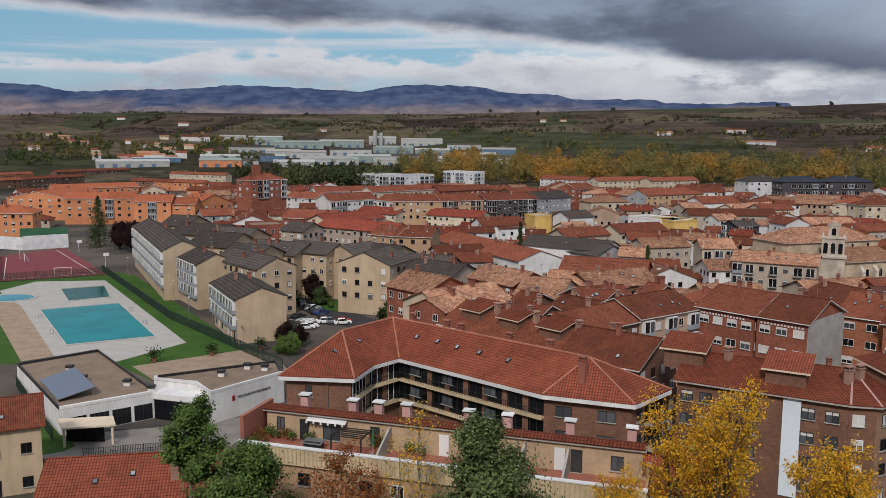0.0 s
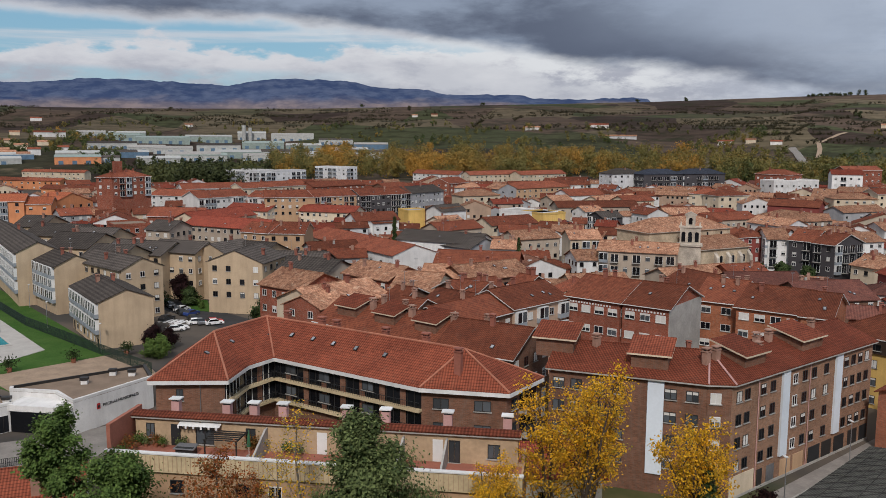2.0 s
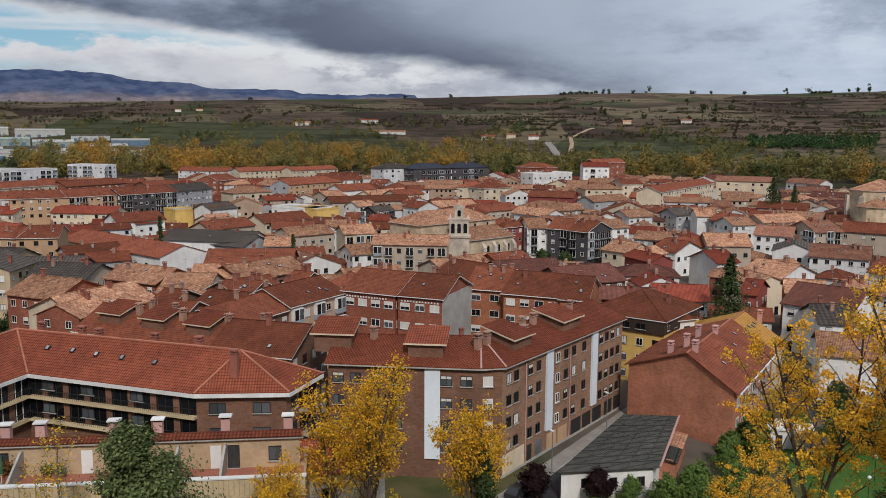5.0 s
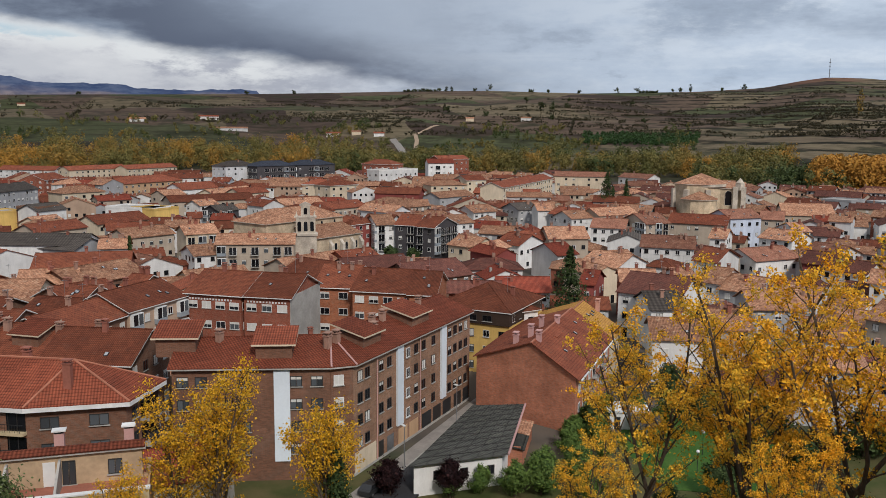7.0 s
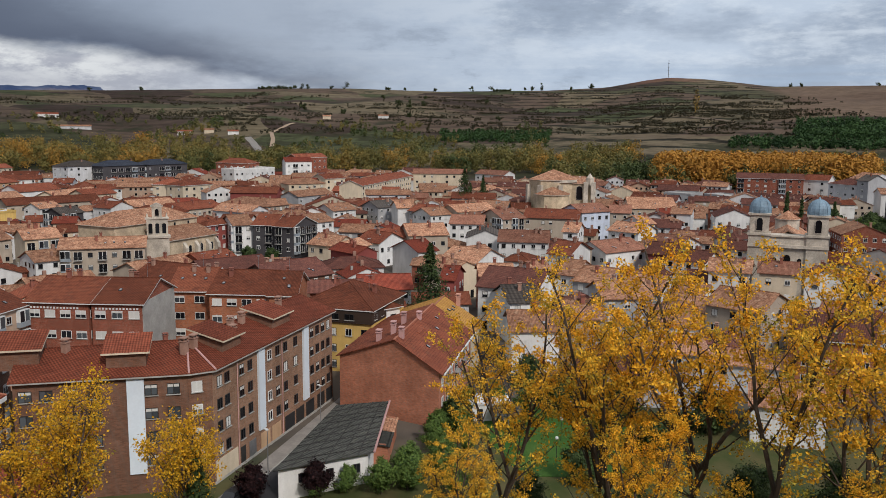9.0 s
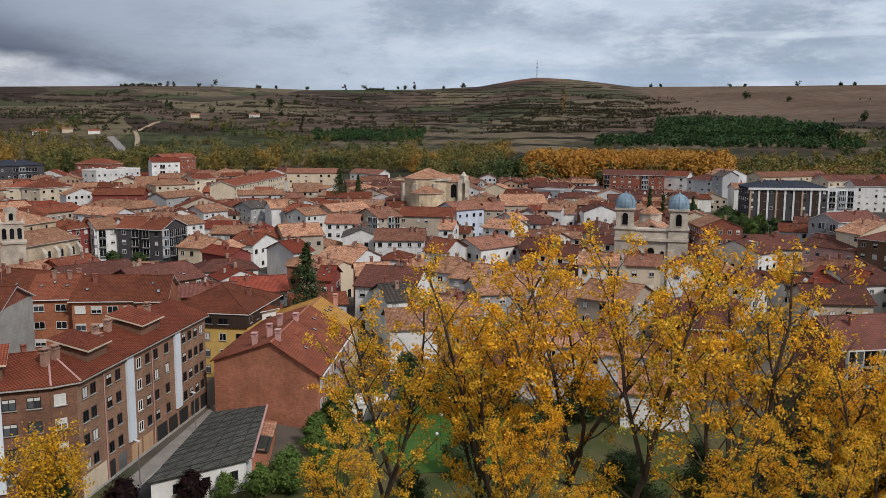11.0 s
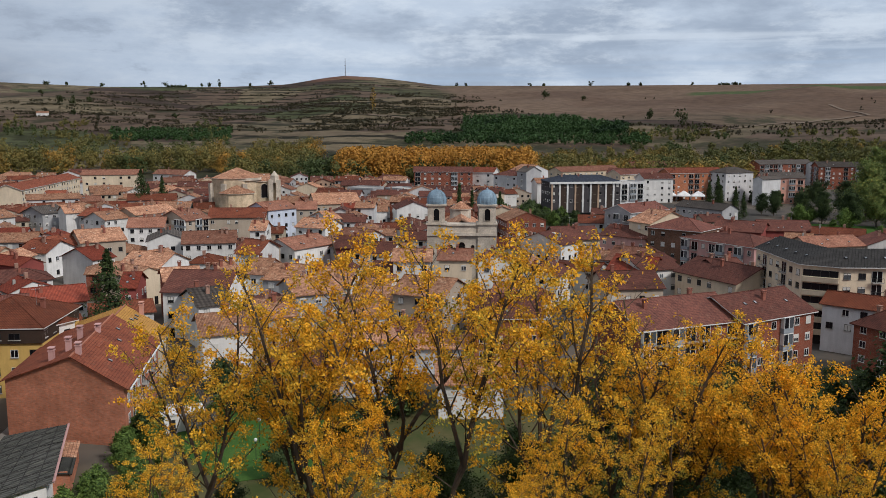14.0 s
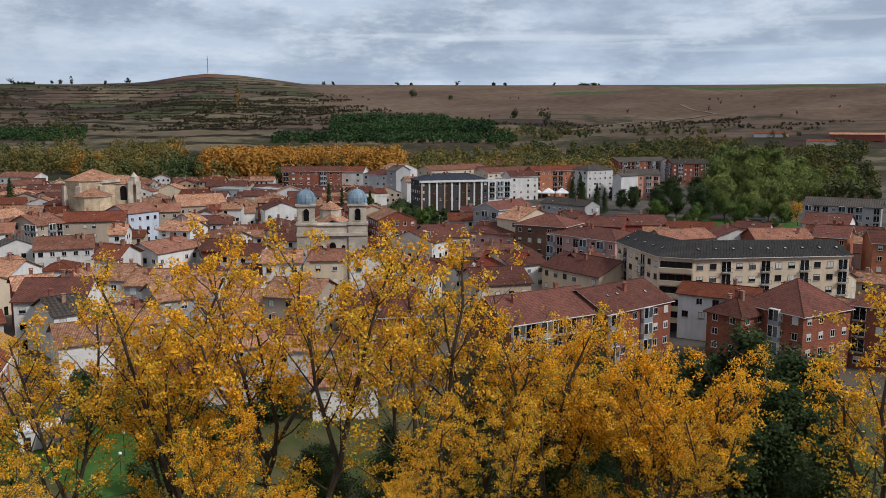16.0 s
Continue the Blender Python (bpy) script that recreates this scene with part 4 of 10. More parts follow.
def poplar(height, seed, leaf_mat, per_spot, size, puff, stems=4, bark="bark", open_top=0.0, rise=1.0):
    """A spreading poplar: a trunk that forks into rising stems, branches on them, twigs, and leaves in bunches."""
    rng = random.Random(seed)
    s = Shape()
    spots = []

    def bough(p, way, length, r, depth):
        segs = 5 if depth < 2 else 3
        q, w = p, way
        nodes = [(p, way, r)]
        for k in range(segs):
            w = (w + Vector((rng.gauss(0, 0.10), rng.gauss(0, 0.10), 0.10 if depth else 0.02))).normalized()
            q2 = q + w * length / segs
            r2 = r * (1 - 0.62 * (k + 1) / segs)
            s.tube(q, q2, nodes[-1][2], max(r2, 0.008), bark, 7 if depth == 0 else 5 if depth == 1 else 3)
            nodes.append((q2, w, max(r2, 0.008)))
            q = q2
        if depth == 0:
            a0 = rng.uniform(0, 6.28)
            for k in range(stems):
                a = a0 + k * math.tau / stems + rng.uniform(-0.4, 0.4)
                lean = rng.uniform(0.28, 0.72)
                bough(nodes[-1][0] if k % 2 == 0 else nodes[-2][0], Vector((math.cos(a) * lean, math.sin(a) * lean, rise)).normalized(), height * rng.uniform(0.42, 0.66), r * 0.5, 1)
            for k in range(7):
                n = nodes[rng.choice((2, 3, 4))]
                a = rng.uniform(0, 6.28)
                bough(n[0], Vector((math.cos(a), math.sin(a), rng.uniform(0.15, 0.6))).normalized(), height * rng.uniform(0.14, 0.24), 0.05, 2)
        elif depth == 1:
            for k in range(11):
                f = 0.18 + 0.82 * (k + rng.random()) / 11
                i = min(int(f * segs), segs - 1)
                b = nodes[i][0].lerp(nodes[i + 1][0], f * segs - i)
                a = k * 2.4 + rng.uniform(-0.6, 0.6)
                out = Vector((math.cos(a), math.sin(a), rng.uniform(0.35, 1.0))).normalized()
                bough(b, (out + nodes[i][1] * 0.35).normalized(), height * rng.uniform(0.14, 0.25) * (1.2 - 0.6 * f), nodes[i][2] * 0.5, 2)
            spots.append((nodes[-1][0], 0.5))
        elif depth == 2:
            for k in range(6):
                f = 0.25 + 0.75 * (k + rng.random()) / 6
                i = min(int(f * segs), segs - 1)
                b = nodes[i][0].lerp(nodes[i + 1][0], f * segs - i)
                tw = (nodes[i][1] * 0.7 + Vector((rng.gauss(0, 0.55), rng.gauss(0, 0.55), rng.gauss(0.1, 0.45)))).normalized()
                tip = b + tw * length * rng.uniform(0.22, 0.42)
                s.tube(b, tip, 0.015, 0.006, bark, 3)
                spots.append((b.lerp(tip, 0.55), 0.5)), spots.append((tip, 0.4))
            spots.append((nodes[-1][0], 0.4))

    bough(Vector((0, 0, -0.8)), Vector((rng.gauss(0, 0.04), rng.gauss(0, 0.04), 1)).normalized(), height * 0.36, height * 0.013 + 0.03, 0)
    top = max(p.z for p, _ in spots)
    rg = np.random.default_rng(seed)
    c, uv = [], []
    tone = rg.uniform(0.2, 0.5)
    for p, l in spots:
        if rg.random() < 0.36:
            continue
        thin = 1.0 - open_top * (p.z / top)
        k = int(rg.poisson(per_spot * thin * rg.uniform(0.4, 1.6)))
        if not k:
            continue
        c.append(np.array(p) * (height / top) + rg.normal(0, puff, (k, 3)) * np.array((1, 1, 0.8)))
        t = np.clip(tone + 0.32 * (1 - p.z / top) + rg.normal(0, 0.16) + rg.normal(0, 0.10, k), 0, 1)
        uv.append(np.stack([t, rg.random(k)], 1))
    s.v = [(x, y, z * height / top) if z > 0 else (x, y, z) for x, y, z in [(a * (1 if False else height / top), b * height / top, z) for a, b, z in s.v]]
    return s.mesh("trunk"), quads(np.concatenate(c), size, rg, np.concatenate(uv), leaf_mat)


def conifer(height, width, seed, leaf_mat, n=3200, size=0.28, bark="bark"):
    """A spruce or cypress: tiers of drooping boughs thinning towards the top."""
    rng = np.random.default_rng(seed)
    s = Shape()
    s.tube((0, 0, -0.6), (0, 0, height * 0.97), height * 0.016 + 0.03, 0.02, bark, 7)
    c, uv = [], []
    tiers = int(height * 1.6)
    for k in range(tiers):
        f = (k + 0.5) / tiers
        z = height * (0.08 + 0.92 * f)
        reach = width / 2 * (1 - f) ** 0.8 * rng.uniform(0.75, 1.15) + 0.1
        for b in range(7):
            a = rng.uniform(0, math.tau)
            l = reach * rng.uniform(0.6, 1.1)
            m = max(3, int(n / tiers / 7))
            t = rng.random(m) ** 0.7
            x = np.stack([np.cos(a) * l * t, np.sin(a) * l * t, z - 0.28 * l * t + 0.1 * rng.normal(size=m)], 1) + rng.normal(0, 0.12 + 0.08 * l, (m, 3))
            c.append(x)
            uv.append(np.stack([np.clip(rng.normal(0.5, 0.2) + rng.normal(0, 0.1, m), 0, 1), t], 1))
            if k % 2 == 0:
                s.tube((0, 0, z), (math.cos(a) * l * 0.8, math.sin(a) * l * 0.8, z - 0.22 * l), 0.04, 0.01, bark, 3)
    c = np.concatenate(c)
    return s.mesh("trunk"), quads(c, size, rng, np.concatenate(uv), leaf_mat, c * np.array((1, 1, 0.0)) + np.array((0, 0, 0.12 * width)))


def plant(name, meshes, label, x, y, z=None, turn=0.0, size=1.0, category="tree", group=""):
    wood, crown = meshes
    m = pose(x, y, ground_z(x, y) if z is None else z, 0, 0, turn) @ Matrix.Scale(size, 4)
    root = tagged(new(name), label, category, group)
    root.matrix_basis = m
    part("trunk", wood, root)
    part("crown", crown, root)
    return root


def wood_belt(name, label, spots, material, seed, clumps=110, size=1.3, kind_shape="round"):
    """Distant trees too many to count: every tree a stem and a loose heap of leaf clumps."""
    rng = np.random.default_rng(seed)
    c, uv, out = [], [], []
    for x, y, h, r, tone in spots:
        z = ground_z(x, y)
        n = int(clumps * rng.uniform(0.7, 1.3))
        if kind_shape == "column":
            t = rng.random(n) ** 0.8
            rad = r * np.sin(np.clip(t * 0.95 + 0.05, 0, 1) * math.pi) ** 0.6 * np.sqrt(rng.random(n))
            zz = z + h * (0.06 + 0.94 * t)
        elif kind_shape == "cone":
            t = rng.random(n) ** 1.3
            rad = r * (1 - t) * np.sqrt(rng.random(n))
            zz = z + h * (0.04 + 0.96 * t)
        else:
            k = 7
            hub = np.stack([rng.normal(0, 0.42, k) * r, rng.normal(0, 0.42, k) * r, h * rng.uniform(0.14, 0.84, k)], 1)
            pick = rng.integers(0, k, n)
            off = rng.normal(0, 0.26, (n, 3)) * r
            q = hub[pick] + off
            q[:, 2] = np.maximum(q[:, 2], 0.06 * h)
            out.append(off * 1.6 + q * np.array((0.5, 0.5, 0.0)) + np.array((0, 0, 0.12 * h)))
            c.append(q + np.array((x, y, z)))
            uv.append(np.stack([np.clip(tone + rng.normal(0, 0.05, n), 0, 1), rng.random(n)], 1))
            continue
        a = rng.uniform(0, math.tau, n)
        c.append(np.stack([x + rad * np.cos(a), y + rad * np.sin(a), zz], 1))
        out.append(np.stack([rad * np.cos(a), rad * np.sin(a), np.full(n, 0.35 * r)], 1))
        uv.append(np.stack([np.clip(tone + rng.normal(0, 0.05, n), 0, 1), rng.random(n)], 1))
    ob = new(name, quads(np.concatenate(c), size, rng, np.concatenate(uv), material, np.concatenate(out)))
    return tagged(ob, label, "trees", kind="stuff")


def polar(az, r):
    return r * math.sin(radians(az)), r * math.cos(radians(az))


# ---- the brick quarter below the castle hill ----
def upright(p, q):
    """The pose of a wall front from p to q on the plan: x along it, -y outwards."""
    return pose(p[0], p[1], 0, 0, 0, math.degrees(math.atan2(q[1] - p[1], q[0] - p[0])))


def front_window(root, m, s, z, w, h, frame_mat="frame_dark", shut=0.0, pane="pane_dark", label=""):
    """A window with its frame, panes, sill and roller shutter as parts."""
    f = Shape()
    t = 0.08
    f.box(-w / 2, -w / 2 + t, -0.07, 0.02, 0, h, frame_mat), f.box(w / 2 - t, w / 2, -0.07, 0.02, 0, h, frame_mat)
    f.box(-w / 2 + t, w / 2 - t, -0.07, 0.02, h - t, h, frame_mat), f.box(-w / 2 + t, w / 2 - t, -0.07, 0.02, 0, t, frame_mat)
    f.box(-0.04, 0.04, -0.06, 0.02, t, h - t, frame_mat)
    win = part("window", shared(("fw", w, h, frame_mat), lambda: f.mesh("window")), root, label, m @ pose(s, 0, z))
    for k, x in enumerate((-w / 4, w / 4)):
        part("pane", shared(("fp", w, h, pane), lambda: sheet(w / 2 - t - 0.02, h - 2 * t, pane)), win, "", pose(x, -0.02, t))
    part("sill", shared(("fs", w), lambda: box_mesh("sill", -w / 2 - 0.1, w / 2 + 0.1, -0.2, 0.02, -0.1, 0, "concrete")), win)
    if shut > 0:
        part("roller_shutter", shared(("fr", w, h, shut), lambda: box_mesh("roller_shutter", -w / 2 + t, w / 2 - t, -0.05, -0.025, h - t - shut * (h - 2 * t), h - t, "shutter")), win)
    return win


def sheet(w, h, mat):
    s = Shape()
    s.face([(-w / 2, 0, 0), (w / 2, 0, 0), (w / 2, 0, h), (-w / 2, 0, h)], mat)
    return s.mesh("pane")


def box_mesh(name, *a):
    s = Shape()
    s.box(*a)
    return s.mesh(name)


def box_part(name, parent, x0, x1, y0, y1, z0, z1, mat, label="", m=None):
    return part(name, box_mesh(name, x0, x1, y0, y1, z0, z1, mat), parent, label, m)


def near_chimney(root, x, y, z, turn=0.0, tall=1.4, mat="chimney_brick"):
    s = Shape()
    s.box(-0.45, 0.45, -0.35, 0.35, -1.4, tall, mat)
    c = part("chimney", s, root, "", pose(x, y, z, 0, 0, turn))
    t = Shape()
    t.box(-0.55, 0.55, -0.45, 0.45, tall, tall + 0.1, mat)
    for a in (-0.4, 0.3):
        for b in (-0.3, 0.2):
            t.box(a, a + 0.1, b, b + 0.1, tall + 0.1, tall + 0.4, mat)
    t.box(-0.55, 0.55, -0.45, 0.45, tall + 0.4, tall + 0.52, mat)
    part("cap", t, c)


def courtyard_block():
    """Angled brown-brick block with a hipped tile roof, white fascia and glazed loggias."""
    eave = 14.0
    P = [(-21.4, 108.5), (-11.4, 107.4), (-9.4, 114.1), (-6.2, 117.9), (12.1, 101.1), (22.6, 97.3), (28.5, 103.6), (21.5, 111.0), (2.5, 128.5), (-6.0, 134.0), (-13.3, 131.0), (-19.6, 121.0)]
    R1, R2, R3 = (-14.2, 117.9, 17.9), (-7.6, 126.9, 17.9), (18.2, 104.2, 17.9)
    n = len(P)
    cx, cy = 2.0, 114.5
    inset = []
    for k in range(n):
        a, b, c = Vector(P[k - 1]), Vector(P[k]), Vector(P[(k + 1) % n])
        e1, e2 = (b - a).normalized(), (c - b).normalized()
        n1, n2 = Vector((-e1.y, e1.x)), Vector((-e2.y, e2.x))
        q = (n1 + n2).normalized() * 0.75 / max(0.5, (n1 + n2).normalized().dot(n1))
        inset.append(tuple(b + q))
    w = Shape()
    w.prism(inset, -0.5, eave, "brown_brick")
    root = thing("apartment_building", w, "angled brown brick apartment block with hipped tile roof and loggias", "apartment building")
    r = Shape()
    up = lambda k: (*P[k], eave)
    for pl in ([up(3), up(4), R3, R2], [up(4), up(5), R3], [up(5), up(6), R3], [up(6), up(7), R3], [up(7), up(8), R2, R3], [up(8), up(9), R2], [up(9), up(10), R2], [up(10), up(11), R1, R2],
               [up(11), up(0), R1], [up(0), up(1), R1], [up(1), up(2), R1], [up(2), up(3), R2, R1]):
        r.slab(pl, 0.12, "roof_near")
    for a, b in ((up(0), R1), (up(1), R1), (R1, R2), (R2, R3), (up(5), R3), (up(6), R3), (up(3), R2), (up(4), R3)):
        r.tube(a, b, 0.14, 0.14, "ridge_tile", 6)
    part("roof", r, root)
    for k in range(n):
        f = Shape()
        a, b = Vector(P[k]), Vector(P[(k + 1) % n])
        t = (b - a).normalized()
        o = Vector((t.y, -t.x)) * 0.06
        i = Vector((-t.y, t.x)) * 0.7
        f.prism([tuple(a + o), tuple(b + o), tuple(b + i), tuple(a + i)], eave - 0.62, eave - 0.13, "white_trim")
        part("fascia", f, root, "white rendered fascia")
    # loggias of the courtyard side: dark glazing behind cream balcony bands
    for i, j in ((1, 2), (2, 3), (3, 4)):
        a, b = inset[i], inset[j]
        m = upright(a, b)
        L = math.dist(a, b)
        for z in (11.0, 8.0):
            g = Shape()
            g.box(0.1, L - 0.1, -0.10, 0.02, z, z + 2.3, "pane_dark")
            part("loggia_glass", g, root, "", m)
            s = Shape()
            s.box(0, L, -0.75, 0.0, z - 0.35, z + 0.02, "band_cream")
            part("balcony_slab", s, root, "", m)
            rail = Shape()
            rail.box(0, L, -0.73, -0.69, z + 0.9, z + 0.97, "metal_dark")
            for k in range(int(L / 0.3)):
                rail.box(0.15 + 0.3 * k, 0.18 + 0.3 * k, -0.72, -0.70, z + 0.02, z + 0.9, "metal_dark")
            part("balcony_rail", rail, root, "", m)
            for k in range(int(L / 1.1)):
                if k % 3 == 2 and (i, z) != (1, 11.0):
                    box_part("brick_pier", root, 0.2 + 1.1 * k, 1.1 + 1.1 * k, -0.16, 0.0, z, z + 2.3, "brown_brick", "", m)
                else:
                    box_part("mullion", root, 0.2 + 1.1 * k, 0.29 + 1.1 * k, -0.17, -0.1, z, z + 2.3, "white_trim" if i < 3 else "frame_dark", "", m)
            if i == 3:
                for s0 in (3.4, 9.5, 17.0):
                    front_window(root, m @ pose(0, -0.16, 0), s0, z + 0.9, 1.9, 1.2, "frame_dark", 0.0, "pane_sky")
    # end fronts
    for i, j, spots in ((0, 1, ((3.0, 11.1, 0.9, 1.5),)), (4, 5, ((2.4, 11.2, 2.0, 1.35), (7.6, 11.2, 2.1, 1.35), (2.4, 8.1, 2.0, 1.35), (7.6, 8.1, 2.1, 1.35))), (5, 6, ((1.8, 11.2, 1.2, 1.4), (1.8, 8.2, 1.2, 1.4)))):
        m = upright(inset[i], inset[j])
        for s0, z, ww, hh in spots:
            front_window(root, m, s0, z, ww, hh, "frame_dark", 0.0, "pane_sky")
    m = upright(inset[5], inset[6])
    for z in (10.7, 7.6):
        box_part("balcony_slab", root, 3.0, 7.6, -1.3, 0.0, z - 0.3, z, "concrete", "", m)
        box_part("balcony_rail", root, 3.0, 7.6, -1.3, -1.25, z, z + 1.0, "metal_dark", "", m)
        box_part("loggia_glass", root, 3.2, 7.4, -0.06, 0.02, z, z + 2.2, "pane_dark", "", m)
    drain = Shape()
    mm = upright(inset[0], inset[1])
    drain.tube((5.6, -0.1, 2), (5.6, -0.1, eave - 0.6), 0.05, 0.05, "galvanised", 6)
    part("drainpipe", drain, root, "", mm)
    near_chimney(root, 17.0, 101.5, 16.3, -35, 1.9)
    for x, y in ((-4.5, 126.0), (2.5, 118.9), (0.5, 121.2), (14.0, 109.5), (9.0, 113.5)):
        near_chimney(root, x, y, 17.4, -42, 0.9)
    # roof lights down the long slope
    ridge, ev = Vector((R2[0], R2[1], 17.9)), Vector((P[3][0], P[3][1], eave))
    along, down = Vector((R3[0] - R2[0], R3[1] - R2[1], 0)), None
    turn = math.degrees(math.atan2(along.y, along.x))
    d = along.normalized()
    nrm = Vector((d.y, -d.x, 0))
    for s0, t in ((3, 3.2), (7.2, 2.4), (11.2, 2.4), (15.0, 2.6), (19.0, 2.7), (24.0, 2.9)):
        c = ridge + d * s0 + nrm * t
        part("skylight", shared("sky", skylight_mesh), root, "", pose(c.x, c.y, 17.9 - t * 3.9 / 6.2 + 0.08, 32, 0, turn))
    for x, y, z in ((-14.6, 113.2, 16.0), (-11.8, 117.5, 16.4), (-9.0, 121.3, 16.2), (-17.2, 114.0, 15.9)):
        part("skylight", shared("sky", skylight_mesh), root, "", pose(x, y, z + 0.1, 20, 0, 60))


courtyard_block()


def terrace_block():
    """Stepped block in front: tiled parapet, set-back attic with doors, a broad roof terrace and a ribbed cream band."""
    A, B = Vector((-18.5, 87.2)), Vector((18.5, 75.9))
    m = upright(A, B)
    L = (B - A).length
    w = Shape()
    w.box(-0.6, L + 0.6, -4.4, 5.0, -2.0, 13.5, "paint_ochre")
    w.box(0, L, 0.0, 1.3, 13.5, 16.6, "cream_wall")
    root = thing("apartment_building", w, "stepped ochre apartment block with planted roof terrace and tiled parapet", "apartment building", m)
    roofing = Shape()
    roofing.slab([(-0.3, -0.42, 16.64), (L + 0.3, -0.42, 16.64), (L + 0.3, 0.6, 16.9), (-0.3, 0.6, 16.9)], 0.10, "roof_near", "roof_near")
    roofing.slab([(-0.3, 0.6, 16.9), (L + 0.3, 0.6, 16.9), (L + 0.3, 1.5, 16.66), (-0.3, 1.5, 16.66)], 0.10, "roof_near", "roof_near")
    part("parapet_tiles", roofing, root, "red clay coping tiles")
    box_part("flat_roof", root, -0.2, L + 0.2, 1.3, 4.9, 13.5, 13.62, "terracotta_floor")
    box_part("cornice", root, -0.35, L + 0.35, -0.35, 0.6, 16.35, 16.62, "concrete")
    box_part("terrace_floor", root, -0.4, L + 0.4, -4.2, 0.0, 13.5, 13.56, "terracotta_floor", "red tiled terrace floor")
    box_part("end_wall", root, -0.7, -0.3, -4.3, 2.0, 13.4, 17.0, "terracotta_floor")
    band = Shape()
    band.box(-0.7, L + 0.7, -4.75, -4.35, 12.7, 14.45, "band_cream")
    for k in range(int(L / 0.45)):
        band.box(-0.6 + 0.45 * k, -0.52 + 0.45 * k, -4.80, -4.75, 12.85, 14.3, "cream_wall")
    part("ribbed_band", band, root, "ribbed cream concrete balcony front")
    box_part("band_coping", root, -0.8, L + 0.8, -4.85, -4.25, 14.45, 14.58, "white_trim")
    # doors and windows of the attic
    for s, ww, z0, hh, kind in ((1.6, 0.9, 14.3, 1.5, "frame_dark"), (4.3, 1.0, 13.6, 2.2, "red"), (7.4, 1.9, 13.9, 1.9, "frame_dark"), (12.2, 1.0, 14.2, 1.6, "frame_dark"), (19.5, 1.0, 13.6, 2.2, "white"), (24.0, 1.0, 13.6, 2.2, "frame_dark"),
                                (31.0, 1.0, 13.6, 2.2, "white"), (32.6, 1.1, 13.6, 2.2, "frame_dark"), (36.4, 1.2, 14.2, 1.4, "frame_dark")):
        if kind == "frame_dark":
            front_window(root, pose(0, 0, 0), s, z0, ww, hh, "frame_dark", 0.0, "pane_sky")
        else:
            box_part("door", root, s - ww / 2, s + ww / 2, -0.06, 0.02, z0, z0 + hh, "frame_white" if kind == "white" else "metal_dark")
    # partitions between the terraces
    for s in (13.8, 27.6, 31.8):
        p = Shape()
        p.face([(s, -4.2, 13.56), (s, 0, 13.56), (s, 0, 16.0), (s, -0.6, 16.0), (s, -4.2, 14.4)], "concrete")
        p.face([(s + 0.2, 0, 13.56), (s + 0.2, -4.2, 13.56), (s + 0.2, -4.2, 14.4), (s + 0.2, -0.6, 16.0), (s + 0.2, 0, 16.0)], "concrete")
        p.face([(s, -4.2, 14.4), (s, -0.6, 16.0), (s + 0.2, -0.6, 16.0), (s + 0.2, -4.2, 14.4)], "concrete")
        p.face([(s, -4.2, 13.56), (s, -4.2, 14.4), (s + 0.2, -4.2, 14.4), (s + 0.2, -4.2, 13.56)], "concrete")
        p.face([(s, -0.6, 16.0), (s, 0, 16.0), (s + 0.2, 0, 16.0), (s + 0.2, -0.6, 16.0)], "concrete")
        part("partition_wall", p, root)
    for k in range(6):
        box_part("pergola_slat", root, 8.6, 12.0, -3.2 + 0.5 * k, -3.1 + 0.5 * k, 15.56, 15.66, "frame_dark")
    for x in (8.7, 11.9):
        box_part("pergola_post", root, x - 0.06, x + 0.06, -3.1, -2.98, 13.56, 15.45, "frame_dark")
        box_part("pergola_beam", root, x - 0.06, x + 0.06, -3.2, 0.0, 15.45, 15.55, "frame_dark")
    awning = Shape()
    awning.slab([(4.8, 0.02, 16.2), (9.2, 0.02, 16.2), (9.2, -0.7, 15.9), (4.8, -0.7, 15.9)], 0.03, "white_trim", "frame_dark")
    for k in range(11):
        awning.box(4.8 + 0.4 * k, 5.0 + 0.4 * k, -0.72, -0.69, 15.65, 15.9, "frame_dark" if k % 2 else "white_trim")
    part("awning", awning, root, "rolled striped awning")
    # rooftop stacks with pale caps
    for s, y in ((3.4, 2.2), (9.0, 2.0), (11.8, 2.2), (14.8, 2.4), (21.4, 2.4), (25.4, 2.4), (31.6, 2.6), (37.5, 2.4)):
        c = Shape()
        c.box(s - 0.42, s + 0.42, y - 0.35, y + 0.35, 13.5, 17.5, "paint_pink")
        st = part("vent_shaft", c, root)
        box_part("cap", st, s - 0.6, s + 0.6, y - 0.5, y + 0.5, 17.72, 17.84, "white_trim")
        box_part("louvre", st, s - 0.38, s + 0.38, y - 0.3, y + 0.3, 17.5, 17.72, "frame_dark")
    # windows of the floors below
    for z in (10.6, 7.6, 4.6):
        for s in (2.2, 6.4, 13.0, 16.2, 22.0, 27.2, 31.0, 36.0):
            front_window(root, pose(0, -4.4, 0), s, z, 1.35, 1.3, "frame_white" if s in (2.2, 16.2) else "frame_dark", 0.0, "pane_dark")
    return m, L


TERRACE_M, TERRACE_L = terrace_block()


